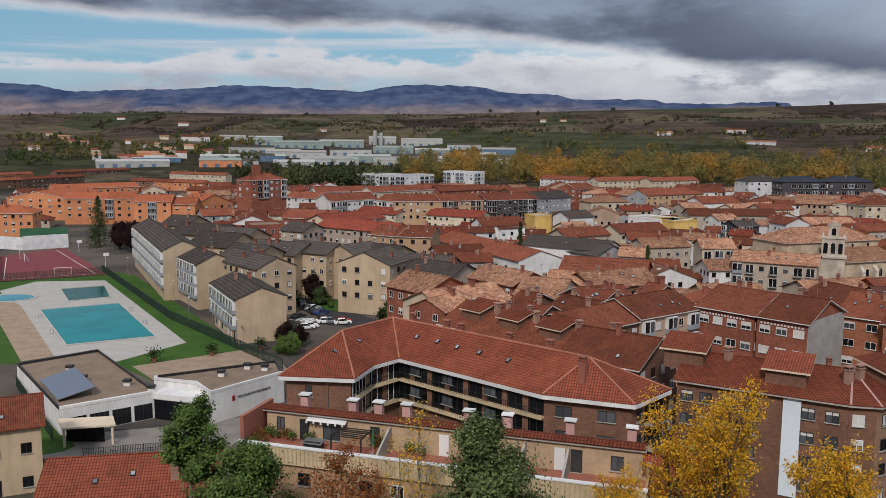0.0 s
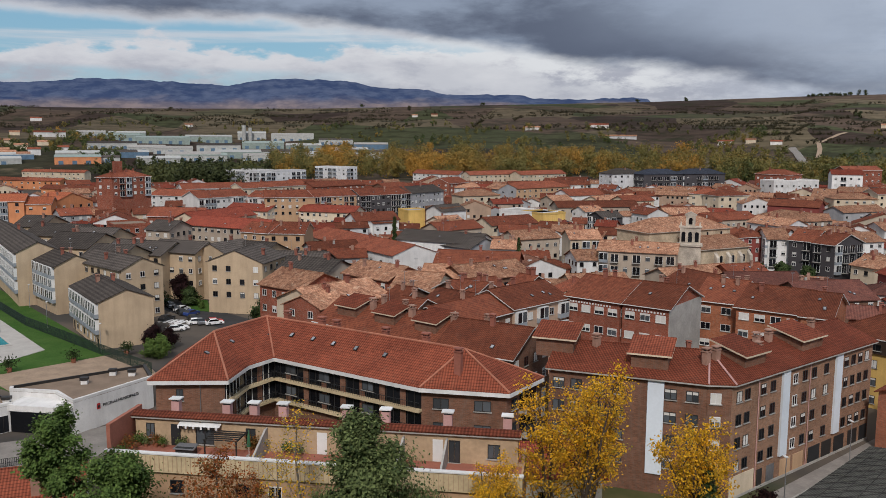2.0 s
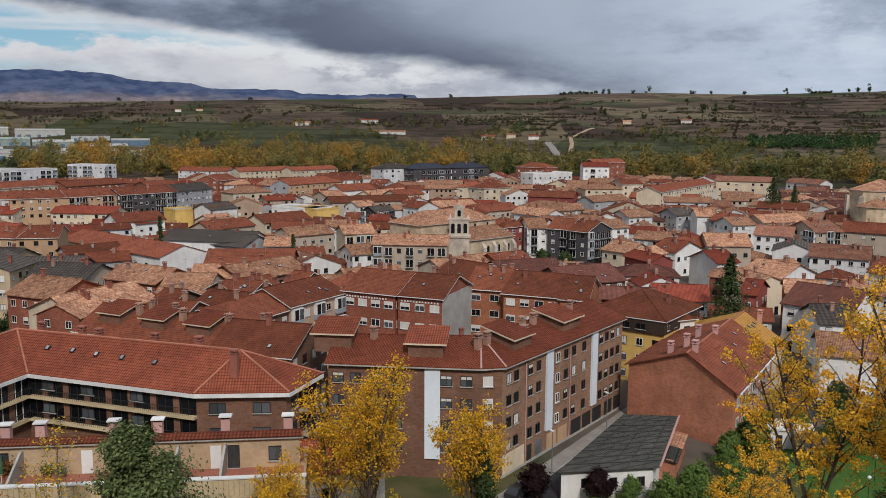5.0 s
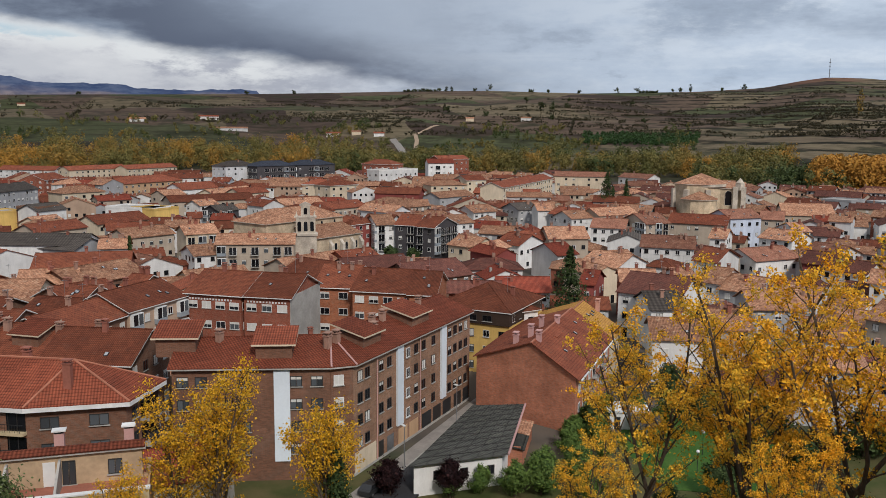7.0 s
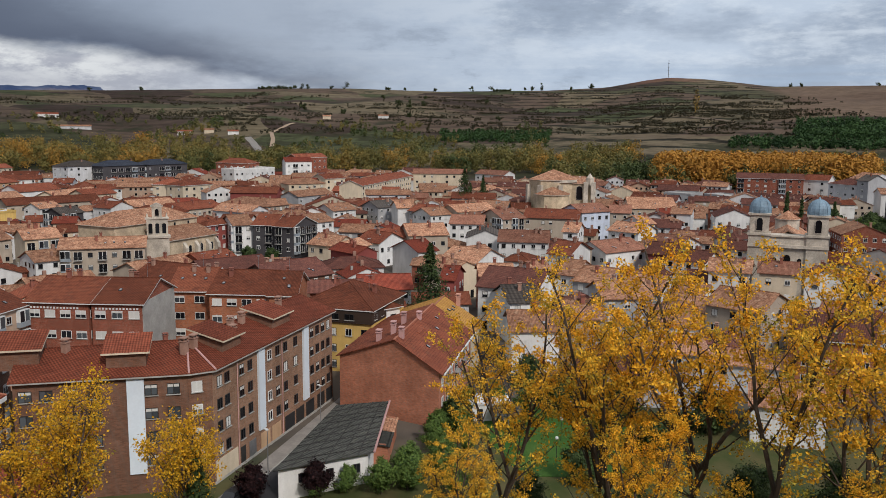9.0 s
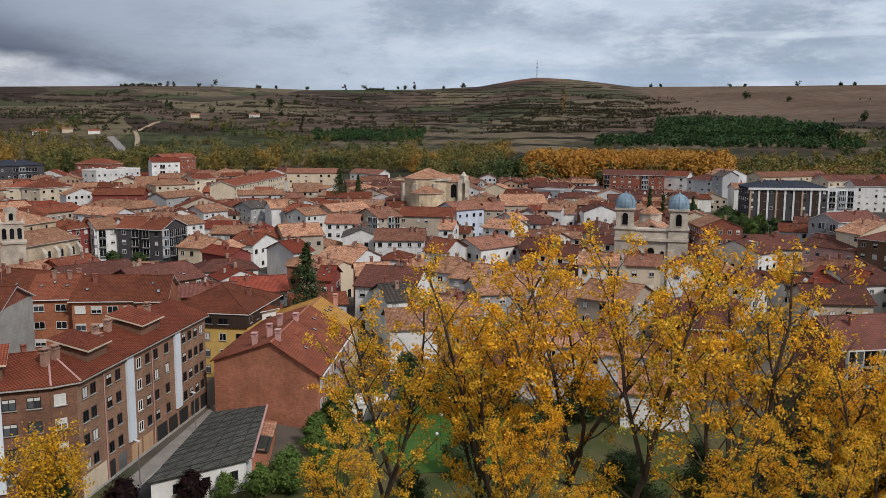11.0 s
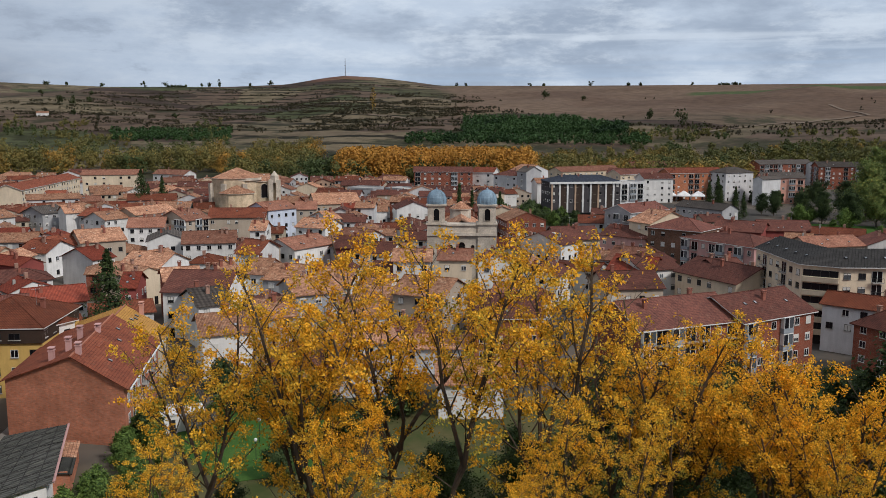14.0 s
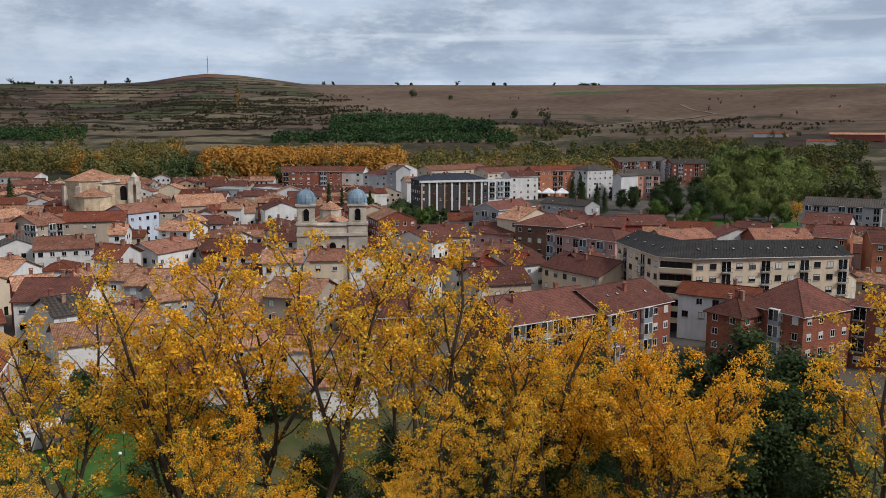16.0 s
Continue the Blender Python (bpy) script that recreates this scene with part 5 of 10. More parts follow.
def small_plant(name, x, y, z, size, mat, seed, label, m=None, pot=True, n=260):
    """A potted shrub: clay pot and a tuft of leaves."""
    s = Shape()
    if pot:
        s.ring(0, 0, 0, 0.42 * size, 0.2 * size, 0.28 * size, "plant_pot", 9)
    else:
        s.tube((0, 0, 0), (0, 0, 0.5 * size), 0.03, 0.02, "bark", 5)
    rng = np.random.default_rng(seed)
    c = rng.normal(0, 0.32 * size, (n, 3)) * np.array((1, 1, 0.8)) + np.array((0, 0, 0.85 * size))
    uv = np.stack([rng.random(n), rng.random(n)], 1)
    p = (m or Matrix()) @ Vector((x, y, z))
    root = tagged(new(name), label, "plant")
    root.matrix_basis = pose(p.x, p.y, p.z)
    if pot:
        part("pot", s, root)
    else:
        part("stem", s, root)
    part("foliage", quads(c, 0.10 * size, rng, uv, mat), root)


for k, (s, y, size) in enumerate(((0.6, -0.6, 1.0), (1.4, -0.7, 0.8), (2.4, -0.6, 1.0), (3.2, -0.7, 0.8), (5.2, -0.7, 0.9), (0.5, -2.6, 1.2), (16.2, -0.8, 1.0), (17.4, -0.8, 0.9), (12.9, -1.0, 1.4), (0.5, -3.8, 0.9))):
    small_plant("potted_plant", s, y, 13.56, size, ("leaf_green", "leaf_olive", "leaf_rust")[k % 3], 40 + k, "potted leafy plant standing on the roof terrace", TERRACE_M)


def terrace_furniture():
    """A folded table with chairs under a grey cover on the terrace."""
    s = Shape()
    s.box(-0.9, 0.9, -0.5, 0.5, 0.0, 0.78, "metal_dark")
    s.slab([(-1.1, -0.7, 0.72), (1.1, -0.7, 0.72), (1.0, 0.7, 0.86), (-1.0, 0.7, 0.86)], 0.06, "metal_grey")
    p = TERRACE_M @ Vector((6.3, -2.0, 13.56))
    thing("garden_table", s, "dark covered garden table on the roof terrace", "table", pose(p.x, p.y, p.z, 0, 0, -17))
    u = Shape()
    u.tube((0, 0, 0), (0, 0, 2.6), 0.03, 0.03, "white_trim", 6)
    base = p = TERRACE_M @ Vector((12.6, -1.6, 13.56))
    root = thing("parasol", u, "folded green garden parasol on the roof terrace", "parasol", pose(p.x, p.y, p.z))
    c = Shape()
    c.ring(0, 0, 1.0, 1.9, 0.22, 0.14, "green_sheet", 8)
    c.ring(0, 0, 1.9, 2.7, 0.14, 0.03, "green_sheet", 8)
    part("canopy", c, root)
    b = Shape()
    b.ring(0, 0, 0, 0.12, 0.3, 0.25, "concrete", 10)
    part("base", b, root)


terrace_furniture()


def corner_block():
    """L-shaped five-storey brick block on the street corner, with white stair panels and raised roof boxes."""
    arms = [((29.5, 104.8), (46.6, 95.0), 12.0, "brown_brick"), ((49.4, 94.2), (80.5, 112.2), 11.5, "tan_brick")]
    eave = 15.0
    w = Shape()
    a0, a1 = Vector(arms[0][0]), Vector(arms[0][1])
    b0, b1 = Vector(arms[1][0]), Vector(arms[1][1])
    na = Vector((-(a1 - a0).y, (a1 - a0).x)).normalized()
    nb = Vector((-(b1 - b0).y, (b1 - b0).x)).normalized()
    inner = Vector((52.0, 105.6))
    w.prism([tuple(a0), tuple(a1), tuple(inner), tuple(a0 + na * 12)], -0.5, eave, "brown_brick")
    w.prism([tuple(a1 + Vector((0.02, 0.0))), tuple(b0), tuple(b0 + (b1 - b0).normalized() * 0.03), tuple(inner + Vector((0.02, 0)))], -0.5, eave, "brown_brick")
    w.prism([tuple(b0 + (b1 - b0).normalized() * 0.03), tuple(b1), tuple(b1 + nb * 11.5), tuple(inner + Vector((0.05, 0.0)))], -0.5, eave, "tan_brick")
    root = thing("apartment_building", w, "long five-storey brown brick corner block with white stair panels", "apartment building")
    r = Shape()
    o = 0.6
    za, top = eave + 0.05, 17.3
    ua, ub = (a1 - a0).normalized(), (b1 - b0).normalized()
    A0, A1 = a0 - ua * 0.4 - na * o, a1 - na * o + ua * 0.2
    B0, B1 = b0 - nb * o, b1 - nb * o + ub * 0.4
    RA, RC, RB = a0 - ua * 0.4 + na * 6, Vector((49.9, 101.6)), b1 + nb * 5.75 + ub * 0.4
    IB = inner + Vector((0.4, 0.5))
    BA, BB = a0 - ua * 0.4 + na * 12.5, b1 + nb * 12.1 + ub * 0.4
    P3 = lambda v, z: (v.x, v.y, z)
    r.slab([P3(A0, za), P3(A1, za), P3(RC, top), P3(RA, top)], 0.14, "roof_near")
    r.slab([P3(A1, za), P3(B0, za), P3(RC, top)], 0.14, "roof_near")
    r.slab([P3(B0, za), P3(B1, za), P3(RB, top), P3(RC, top)], 0.14, "roof_near")
    r.slab([P3(BA, za), P3(RA, top), P3(RC, top), P3(IB, za)], 0.14, "roof_near")
    r.slab([P3(IB, za), P3(RC, top), P3(RB, top), P3(BB, za)], 0.14, "roof_near")
    for v in (A1, B0):
        r.tube(P3(v, za), P3(RC, top), 0.13, 0.13, "paint_pink", 6)
    r.tube(P3(RA, top), P3(RC, top), 0.12, 0.12, "roof_near", 6), r.tube(P3(RC, top), P3(RB, top), 0.12, 0.12, "roof_near", 6)
    part("roof", r, root)
    e = Shape()
    for v0, v1, nn in ((A0, A1, na), (A1, B0, (na + nb).normalized()), (B0, B1, nb)):
        e.prism([tuple(v0), tuple(v1), tuple(v1 + nn * 0.5), tuple(v0 + nn * 0.5)], eave - 0.28, eave - 0.1, "concrete")
    part("eave_board", e, root)
    ma, mb, mc = upright(a0, a1), upright(b0, b1), upright(a1, b0)
    La, Lb, Lc = (a1 - a0).length, (b1 - b0).length, (b0 - a1).length
    # white stair panels
    box_part("stair_panel", root, La * 0.64, La * 0.64 + 2.0, -0.22, 0.0, 2.6, eave - 0.2, "white_panel", "white metal stair panel", ma)
    for s in (11.2, 25.0):
        box_part("stair_panel", root, s, s + 1.7, -0.3, 0.0, 3.2, eave - 0.2, "white_panel", "white metal stair panel", mb)
    storeys = (12.4, 9.45, 6.5, 3.55)
    rng = random.Random(5)
    for z in storeys:
        for s in (1.3, 3.6, 6.4, 8.9, 15.4, 18.0):
            if s < La - 0.8:
                front_window(root, ma, s, z, 1.5, 1.35, "frame_dark", rng.choice((0.0, 0.0, 0.3)), "pane_sky")
        front_window(root, mc, Lc * 0.36, z, 1.3, 1.35, "frame_white", rng.choice((0.0, 0.5, 1.0)), "pane_sky")
        for s in (1.6, 3.4, 7.0, 9.2, 14.6, 17.0, 19.4, 22.6, 28.2, 30.2, 32.2, 34.2):
            front_window(root, mb, s, z, 1.15, 1.4, "frame_white" if s == 14.6 else "frame_dark", rng.choice((0.0, 0.0, 0.0, 0.35, 1.0)), "pane_dark")
    # ground floor: pale shop front, doors and garages
    box_part("shop_front", root, 0.3, 5.6, -0.08, 0.0, 0.0, 3.0, "paint_cream", "", mb)
    for s, ww, mat in ((6.4, 1.2, "frame_dark"), (8.6, 1.8, "metal_grey"), (11.8, 2.6, "paint_ochre"), (15.0, 2.6, "paint_ochre"), (19.0, 3.0, "metal_dark"), (22.6, 2.6, "frame_dark"), (26.0, 2.8, "metal_dark"), (30.0, 2.6, "frame_dark"), (33.4, 2.2, "metal_dark")):
        box_part("garage_door" if ww > 2 else "door", root, s, s + ww, -0.06, 0.02, 0.05, 2.55, mat, "", mb)
    box_part("plinth", root, 0, Lb, -0.12, 0.0, -0.4, 0.35, "concrete", "", mb)
    for k in (5.8, 18.2):
        d = Shape()
        d.tube((k, -0.12, 0.3), (k, -0.12, eave - 0.2), 0.06, 0.06, "paint_pink", 6)
        part("drainpipe", d, root, "", mb)
    # raised boxes over the stairs
    for m, s, y0, ww, dd, hh in ((ma, 10.2, 1.5, 4.6, 4.6, 2.1), (ma, -2.6, 3.0, 5.0, 4.6, 2.1), (mb, 5.0, 1.5, 4.6, 5.0, 1.9), (mb, 18.6, 1.5, 5.4, 5.0, 1.9)):
        b = Shape()
        base = eave + 0.38 * y0
        b.box(s, s + ww, y0, y0 + dd, base - 0.6, base + hh, "brown_brick")
        box = part("roof_box", b, root, "", m)
        t = Shape()
        t.slab([(s - 0.5, y0 - 0.5, base + hh - 0.1), (s + ww + 0.5, y0 - 0.5, base + hh - 0.1), (s + ww + 0.5, y0 + dd, base + hh + 1.2), (s - 0.5, y0 + dd, base + hh + 1.2)], 0.22, "roof_near", "paint_cream")
        part("box_roof", t, box)
    for m, s, y, z in ((mc, 0.4, 4.5, 16.7), (mc, 1.8, 5.2, 16.9), (mb, 1.2, 4.6, 16.9), (mb, 11.2, 3.6, 16.4), (mb, 13.0, 5.0, 17.1), (mb, 16.0, 5.0, 17.1), (mb, 27.5, 5.2, 17.1), (ma, 5.0, 5.5, 17.1)):
        p = m @ Vector((s, y, 0))
        near_chimney(root, p.x, p.y, z, 30, 1.0, "chimney_render")
    FOOT.append((40, 104, 9)), FOOT.append((57, 104, 7)), FOOT.append((67, 111, 8)), FOOT.append((78, 117, 8))


corner_block()
for q in ((-14, 115, 11), (-4, 124, 10), (8, 113, 11), (20, 105, 9), (-10, 90, 12), (8, 84, 12)):
    FOOT.append(q)



def gable_house():
    """Salmon brick house with a skewed gable wall, a broad tiled roof and an ochre-roofed wing behind."""
    u = Vector((math.cos(radians(35)), math.sin(radians(35)), 0))
    p0, p1, top = Vector((79.0, 108.1, 0)), Vector((83.9, 90.1, 0)), Vector((81.6, 97.6, 12.7))
    eave = 8.7
    up = Vector((0, 0, 1))

    def block(start, end, wall, tile, drop):
        s = Shape()
        f0, f1, b0, b1 = p0 + u * start, p1 + u * start, p0 + u * end, p1 + u * end
        t0, t1 = top + u * start - up * drop, top + u * end - up * drop
        s.prism([tuple(v.xy) for v in (f0, f1, b1, b0)], -0.6, eave - drop, wall, cap=False)
        e = up * (eave - drop)
        s.face([f0 + e, f1 + e, t0], wall), s.face([b1 + e, b0 + e, t1], wall)
        r = Shape()
        for a, b in ((f0, b0), (f1, b1)):
            side = (a - Vector((*t0.xy, 0))).normalized()
            o = side * 0.7 - up * 0.28
            r.slab([a + e + o - u * 0.35 + up * 0.1, b + e + o + up * 0.1, t1 + up * 0.1, t0 - u * 0.35 + up * 0.1], 0.16, tile)
        r.tube(t0 - u * 0.35 + up * 0.1, t1 + up * 0.1, 0.14, 0.14, "ridge_tile", 6)
        return s, r

    s, r = block(0, 27, "gable_brick", "roof_terra", 0.0)
    root = thing("apartment_building", s, "salmon brick building with a blank gable and weathered tiled roof", "apartment building")
    part("roof", r, root)
    g = Shape()
    n = Vector((u.y, -u.x, 0))
    a, b = p1 + n * 0.85 + up * (eave - 0.32), p1 + u * 27 + n * 0.85 + up * (eave - 0.32)
    g.tube(a, b, 0.13, 0.13, "white_trim", 6)
    part("gutter", g, root, "pale metal gutter along the eaves")
    m = upright(p1.xy, (p1 + u * 27).xy)
    for k in range(7):
        for z in (5.9, 2.9):
            if k % 2:
                part("balcony", shared(("bal", 2.7), lambda: balcony_mesh(2.2)), root, "", m @ pose(2.6 + 3.6 * k, 0, z - 0.6))
            else:
                front_window(root, m, 2.6 + 3.6 * k, z, 1.4, 1.3, "frame_white", 0.3 if k % 4 else 0.0)
    for x, y, z, tall in ((82.7, 102.7, 11.0, 1.7), (85.6, 102.6, 12.0, 1.6), (83.8, 98.5, 12.3, 1.4), (91.6, 107.1, 12.0, 1.5), (94.1, 106.0, 12.2, 1.2)):
        near_chimney(root, x, y, z, 35, tall, "paint_pink")
    d = Shape()
    q = pose(90.2, 102.4, 10.9, 0, 0, 35)
    d.box(-1.5, 1.5, -0.8, 1.2, -1.2, 1.1, "paint_salmon")
    box = part("roof_box", d, root, "small rendered roof dormer", q)
    d = Shape()
    d.slab([(-1.8, -1.1, 1.05), (1.8, -1.1, 1.05), (1.8, 1.5, 1.5), (-1.8, 1.5, 1.5)], 0.14, "roof_terra")
    part("box_roof", d, box)
    for x, y in ((96.0, 103.6), (88.0, 97.0), (99.5, 107.5)):
        k = (Vector((x, y, 0)) - Vector((*top.xy, 0))).dot(n)
        part("skylight", shared("sky", skylight_mesh), root, "", pose(x, y, 12.7 - 4.0 * k / 7.6 + 0.15, 27, 0, 35))
    s, r = block(27.3, 37, "paint_cream", "roof_ochre", 0.5)
    wing = thing("town_house", s, "cream house with a new ochre tiled roof", "house")
    part("roof", r, wing)
    for k, (f, t) in enumerate(((30.0, 2.4), (31.5, 2.8), (33.5, 2.6))):
        c = top + u * f + n * t
        part("skylight", shared("sky", skylight_mesh), wing, "", pose(c.x, c.y, 12.2 - 4.0 * t / 7.6 + 0.15, 27, 0, 35))
    near_chimney(wing, *(top + u * 36 + n * 3).xy, 10.9, 35, 1.6, "paint_salmon")
    for k in range(4):
        c = (p0 + p1) / 2 + u * (4 + 9 * k)
        FOOT.append((c.x, c.y, 9))


gable_house()


def workshop():
    """Low workshop with a corrugated fibre-cement roof and white walls."""
    P = [(52.1, 85.0), (64.4, 81.0), (78.0, 94.4), (71.4, 98.6)]
    zr = [3.9, 4.2, 4.6, 4.4]
    w = Shape()
    ins = [(53.0, 85.3), (64.0, 81.8), (77.0, 94.6), (71.3, 97.9)]
    w.prism(ins, -0.5, [z - 0.15 for z in zr], "paint_white")
    root = thing("workshop", w, "low white workshop with dark corrugated fibre-cement roof", "workshop")
    r = Shape()
    r.slab([(*p, z) for p, z in zip(P, zr)], 0.1, "fibre_cement")
    for k in range(1, 9):
        f = k / 9
        a, b = Vector((*P[0], zr[0])).lerp(Vector((*P[3], zr[3])), f), Vector((*P[1], zr[1])).lerp(Vector((*P[2], zr[2])), f)
        r.tube(a + Vector((0, 0, 0.03)), b + Vector((0, 0, 0.03)), 0.06, 0.06, "roof_dark", 5)
    for k in range(1, 6):
        f = k / 6
        a, b = Vector((*P[0], zr[0])).lerp(Vector((*P[1], zr[1])), f), Vector((*P[3], zr[3])).lerp(Vector((*P[2], zr[2])), f)
        r.tube(a + Vector((0, 0, 0.03)), b + Vector((0, 0, 0.03)), 0.05, 0.05, "roof_dark", 5)
    part("roof", r, root)
    m = upright(ins[0], ins[1])
    for s in (3.0, 6.5, 10.0):
        front_window(root, m, s, 1.6, 1.0, 1.2, "frame_dark")
    g = Shape()
    a, b = Vector((*P[1], 4.2)), Vector((*P[2], 4.6))
    g.tube(a, b, 0.16, 0.16, "paint_pink", 6)
    part("verge", g, root)
    FOOT.append((61, 89, 8)), FOOT.append((70, 94, 7))


workshop()


def garden_hut():
    """A flat-roofed white hut with a lean-to of corrugated sheets at the edge of the lawn."""
    a, b = Vector((89.6, 89.0)), Vector((94.8, 85.1))
    m = upright(a, b)
    L = (b - a).length
    w = Shape()
    w.box(0.2, L - 0.2, 0.2, 4.6, -0.4, 2.7, "paint_white")
    root = thing("garden_hut", w, "low white garden hut with a flat pale roof by the lawn", "hut", m)
    box_part("flat_roof", root, 0, L, 0, 4.8, 2.7, 2.95, "white_trim", "flat white roof slab")
    box_part("door", root, 1.0, 1.9, 0.15, 0.22, 0.0, 2.0, "metal_dark")
    r = Shape()
    r.slab([(L * 0.45, -3.6, 2.0), (L + 1.2, -3.6, 2.0), (L + 1.2, 0.0, 2.5), (L * 0.45, 0.0, 2.5)], 0.06, "fibre_cement")
    part("lean_to_roof", r, root, "grey corrugated lean-to roof")
    for x in (L * 0.47, L * 0.8, L + 1.1):
        box_part("post", root, x - 0.06, x + 0.06, -3.5, -3.38, -0.4, 1.98, "metal_grey")
    FOOT.append(((a.x + b.x) / 2, (a.y + b.y) / 2, 6))


garden_hut()


def street():
    """The side street with its pavements and kerbs."""
    a, b = Vector((42.0, 86.0)), Vector((92.0, 117.6))
    m = upright(a, b)
    L = (b - a).length
    s = Shape()
    s.box(0, L, -7.0, -1.9, -0.2, 0.03, "asphalt")
    thing("road", s, "narrow asphalt side street", "road", m, kind="structure")
    p = Shape()
    p.box(0, L, -1.75, 0.6, -0.2, 0.15, "paving")
    pav = thing("pavement", p, "paved footway along the brick block", "pavement", m, kind="structure")
    for k in range(int(L)):
        box = shared("kerb", lambda: box_mesh("kerb", 0.01, 0.97, -1.9, -1.75, -0.2, 0.16, "concrete"))
        part("kerb", box, pav, "", pose(k, 0, 0))


street()

# red-tiled house and pale yellow house at the foot of the slope by the pool
H0, H1 = Vector((-43.8, 91.9)), Vector((-26.0, 95.3))
HT = math.degrees(math.atan2(H1.y - H0.y, H1.x - H0.x))
WALL_WORDS["nearwhite"] = "white rendered"
MATS["paint_nearwhite"] = MATS["paint_white"]


def red_roof_house():
    m = pose(H0.x, H0.y, 0, 0, 0, HT) @ pose(0, -7.5, 0)
    w = (H1 - H0).length
    root = thing("town_house", wall_shape("gx", w, 15, 6.0, 2.9, "paint_white"), "white rendered house with a bright red tiled roof", "house", m)
    r = roof_shape("gx", w, 15, 6.0, 2.9, "roof_near", fascia="paint_pink")
    part("roof", r, root, "regular red clay tiles")
    for x, y in ((5.4, 3.6), (9.2, 4.4)):
        part("skylight", shared("sky", skylight_mesh), root, "", pose(x, y, 6.16 + 2.9 * y / 7.5, 21, 0, 0))
    near_chimney(root, 13.8, 3.4, 7.9, 0, 1.5, "chimney_render")


red_roof_house()
house(-63.4, 97.8, 26, 14.2, 12, 8.8, "gx", "sand", "terra", 2, rise=2.2, style="")
house(21.8, 86.4, -8, 8.5, 9.0, 8.2, "gx", "white", "red", 2, rise=2.0)



def lean_to():
    """Old brick shed with a broken tile roof beside the workshop."""
    m = pose(69.5, 84.5, 0, 0, 0, 44)
    w = Shape()
    w.box(0, 11, 0, 0.25, -0.5, 2.6, "gable_brick")
    w.box(0, 11, 4.75, 5.0, -0.5, 3.4, "gable_brick")
    w.box(0, 0.25, 0.25, 4.75, -0.5, 2.9, "gable_brick")
    w.box(10.75, 11, 0.25, 4.75, -0.5, 2.9, "gable_brick")
    root = thing("shed", w, "old brick lean-to shed with weathered roof beside the workshop", "shed", m)
    r = Shape()
    r.slab([(-0.3, -0.3, 2.65), (5.2, -0.3, 2.65), (5.2, 5.2, 3.55), (-0.3, 5.2, 3.55)], 0.1, "fibre_cement")
    part("roof", r, root)
    r = Shape()
    r.slab([(5.4, -0.3, 2.65), (11.3, -0.3, 2.65), (11.3, 5.2, 3.55), (5.4, 5.2, 3.55)], 0.1, "roof_mix")
    part("roof", r, root)
    FOOT.append((72, 89, 6))


lean_to()
# ---- municipal swimming pool ----
def flat_patch(name, pts, z, mat, label, category, kind="structure", thick=0.12, parent=None):
    s = Shape()
    s.prism(pts, z - thick, z, mat)
    ob = part(name, s, parent)
    return tagged(ob, label, category, kind=kind) if parent is None else ob


flat_patch("lawn", [(-114, 283), (-100, 273), (-31.5, 160.5), (-52, 152), (-66, 166), (-90, 164), (-122, 205), (-150, 240), (-132, 262)], 0.05, "lawn", "mown green lawn round the pools", "lawn")
flat_patch("pool_terrace", [(-128, 243), (-125, 259), (-105, 262), (-56, 182.5), (-65, 166.5), (-78.5, 169)], 0.12, "pool_deck", "pale paved pool surround", "pavement")
flat_patch("sand_path", [(-128, 240), (-111.6, 222), (-79.2, 170), (-84, 166), (-108, 203.5), (-135, 236)], 0.14, "sandy_ground", "sandy path beside the pool terrace", "path")
flat_patch("sand_court", [(-60.8, 163), (-41.5, 177), (-33.5, 169.5), (-29.5, 160), (-31.5, 152), (-47.5, 140), (-53, 153)], 0.10, "sandy_ground", "sandy yard behind the pool building", "yard")


def pool(pts, mat, label, rim=0.7):
    c = sum((Vector(p) for p in pts), Vector((0, 0))) / len(pts)
    outer = [tuple(Vector(p) + (Vector(p) - c).normalized() * rim * 1.3) for p in pts]
    w = Shape()
    w.prism(pts, -0.4, 0.15, mat)
    root = thing("swimming_pool", w, label, "swimming pool")
    n = len(pts)
    for k in range(n):
        j = (k + 1) % n
        e = Shape()
        e.prism([outer[k], outer[j], pts[j], pts[k]], 0.0, 0.30, "pool_deck")
        part("coping", e, root)
    return root


P1 = pool([(-103.6, 216.1), (-80.8, 179.5), (-64.6, 187.8), (-87.1, 225.7)], "pool_teal", "large rectangular swimming pool with teal water")
pool([(-111.7, 246.1), (-101.6, 228.3), (-92.8, 234.4), (-101.4, 252.2)], "pool_green", "smaller rectangular pool with dull green water")
pool([(-119.5 + 6.5 * math.cos(k * math.tau / 18), 232.0 + 5.5 * math.sin(k * math.tau / 18)) for k in range(18)], "pool_blue", "round children's pool with pale blue water")
for x, y, t in ((-80.4, 215.5, -58), (-71.5, 200.3, -58), (-98.5, 206.0, 122), (-88.3, 189.8, 122)):
    s = Shape()
    for o in (-0.3, 0.3):
        s.tube((o, 0.0, 0.1), (o, 0.0, 1.0), 0.035, 0.035, "galvanised", 6), s.tube((o, 0.0, 1.0), (o, 0.7, 1.0), 0.035, 0.035, "galvanised", 6), s.tube((o, 0.7, 1.0), (o, 0.75, -0.3), 0.035, 0.035, "galvanised", 6)
    thing("pool_ladder", s, "stainless steel pool ladder at the water's edge", "ladder", pose(x, y, 0.12, 0, 0, t), "pool ladders")


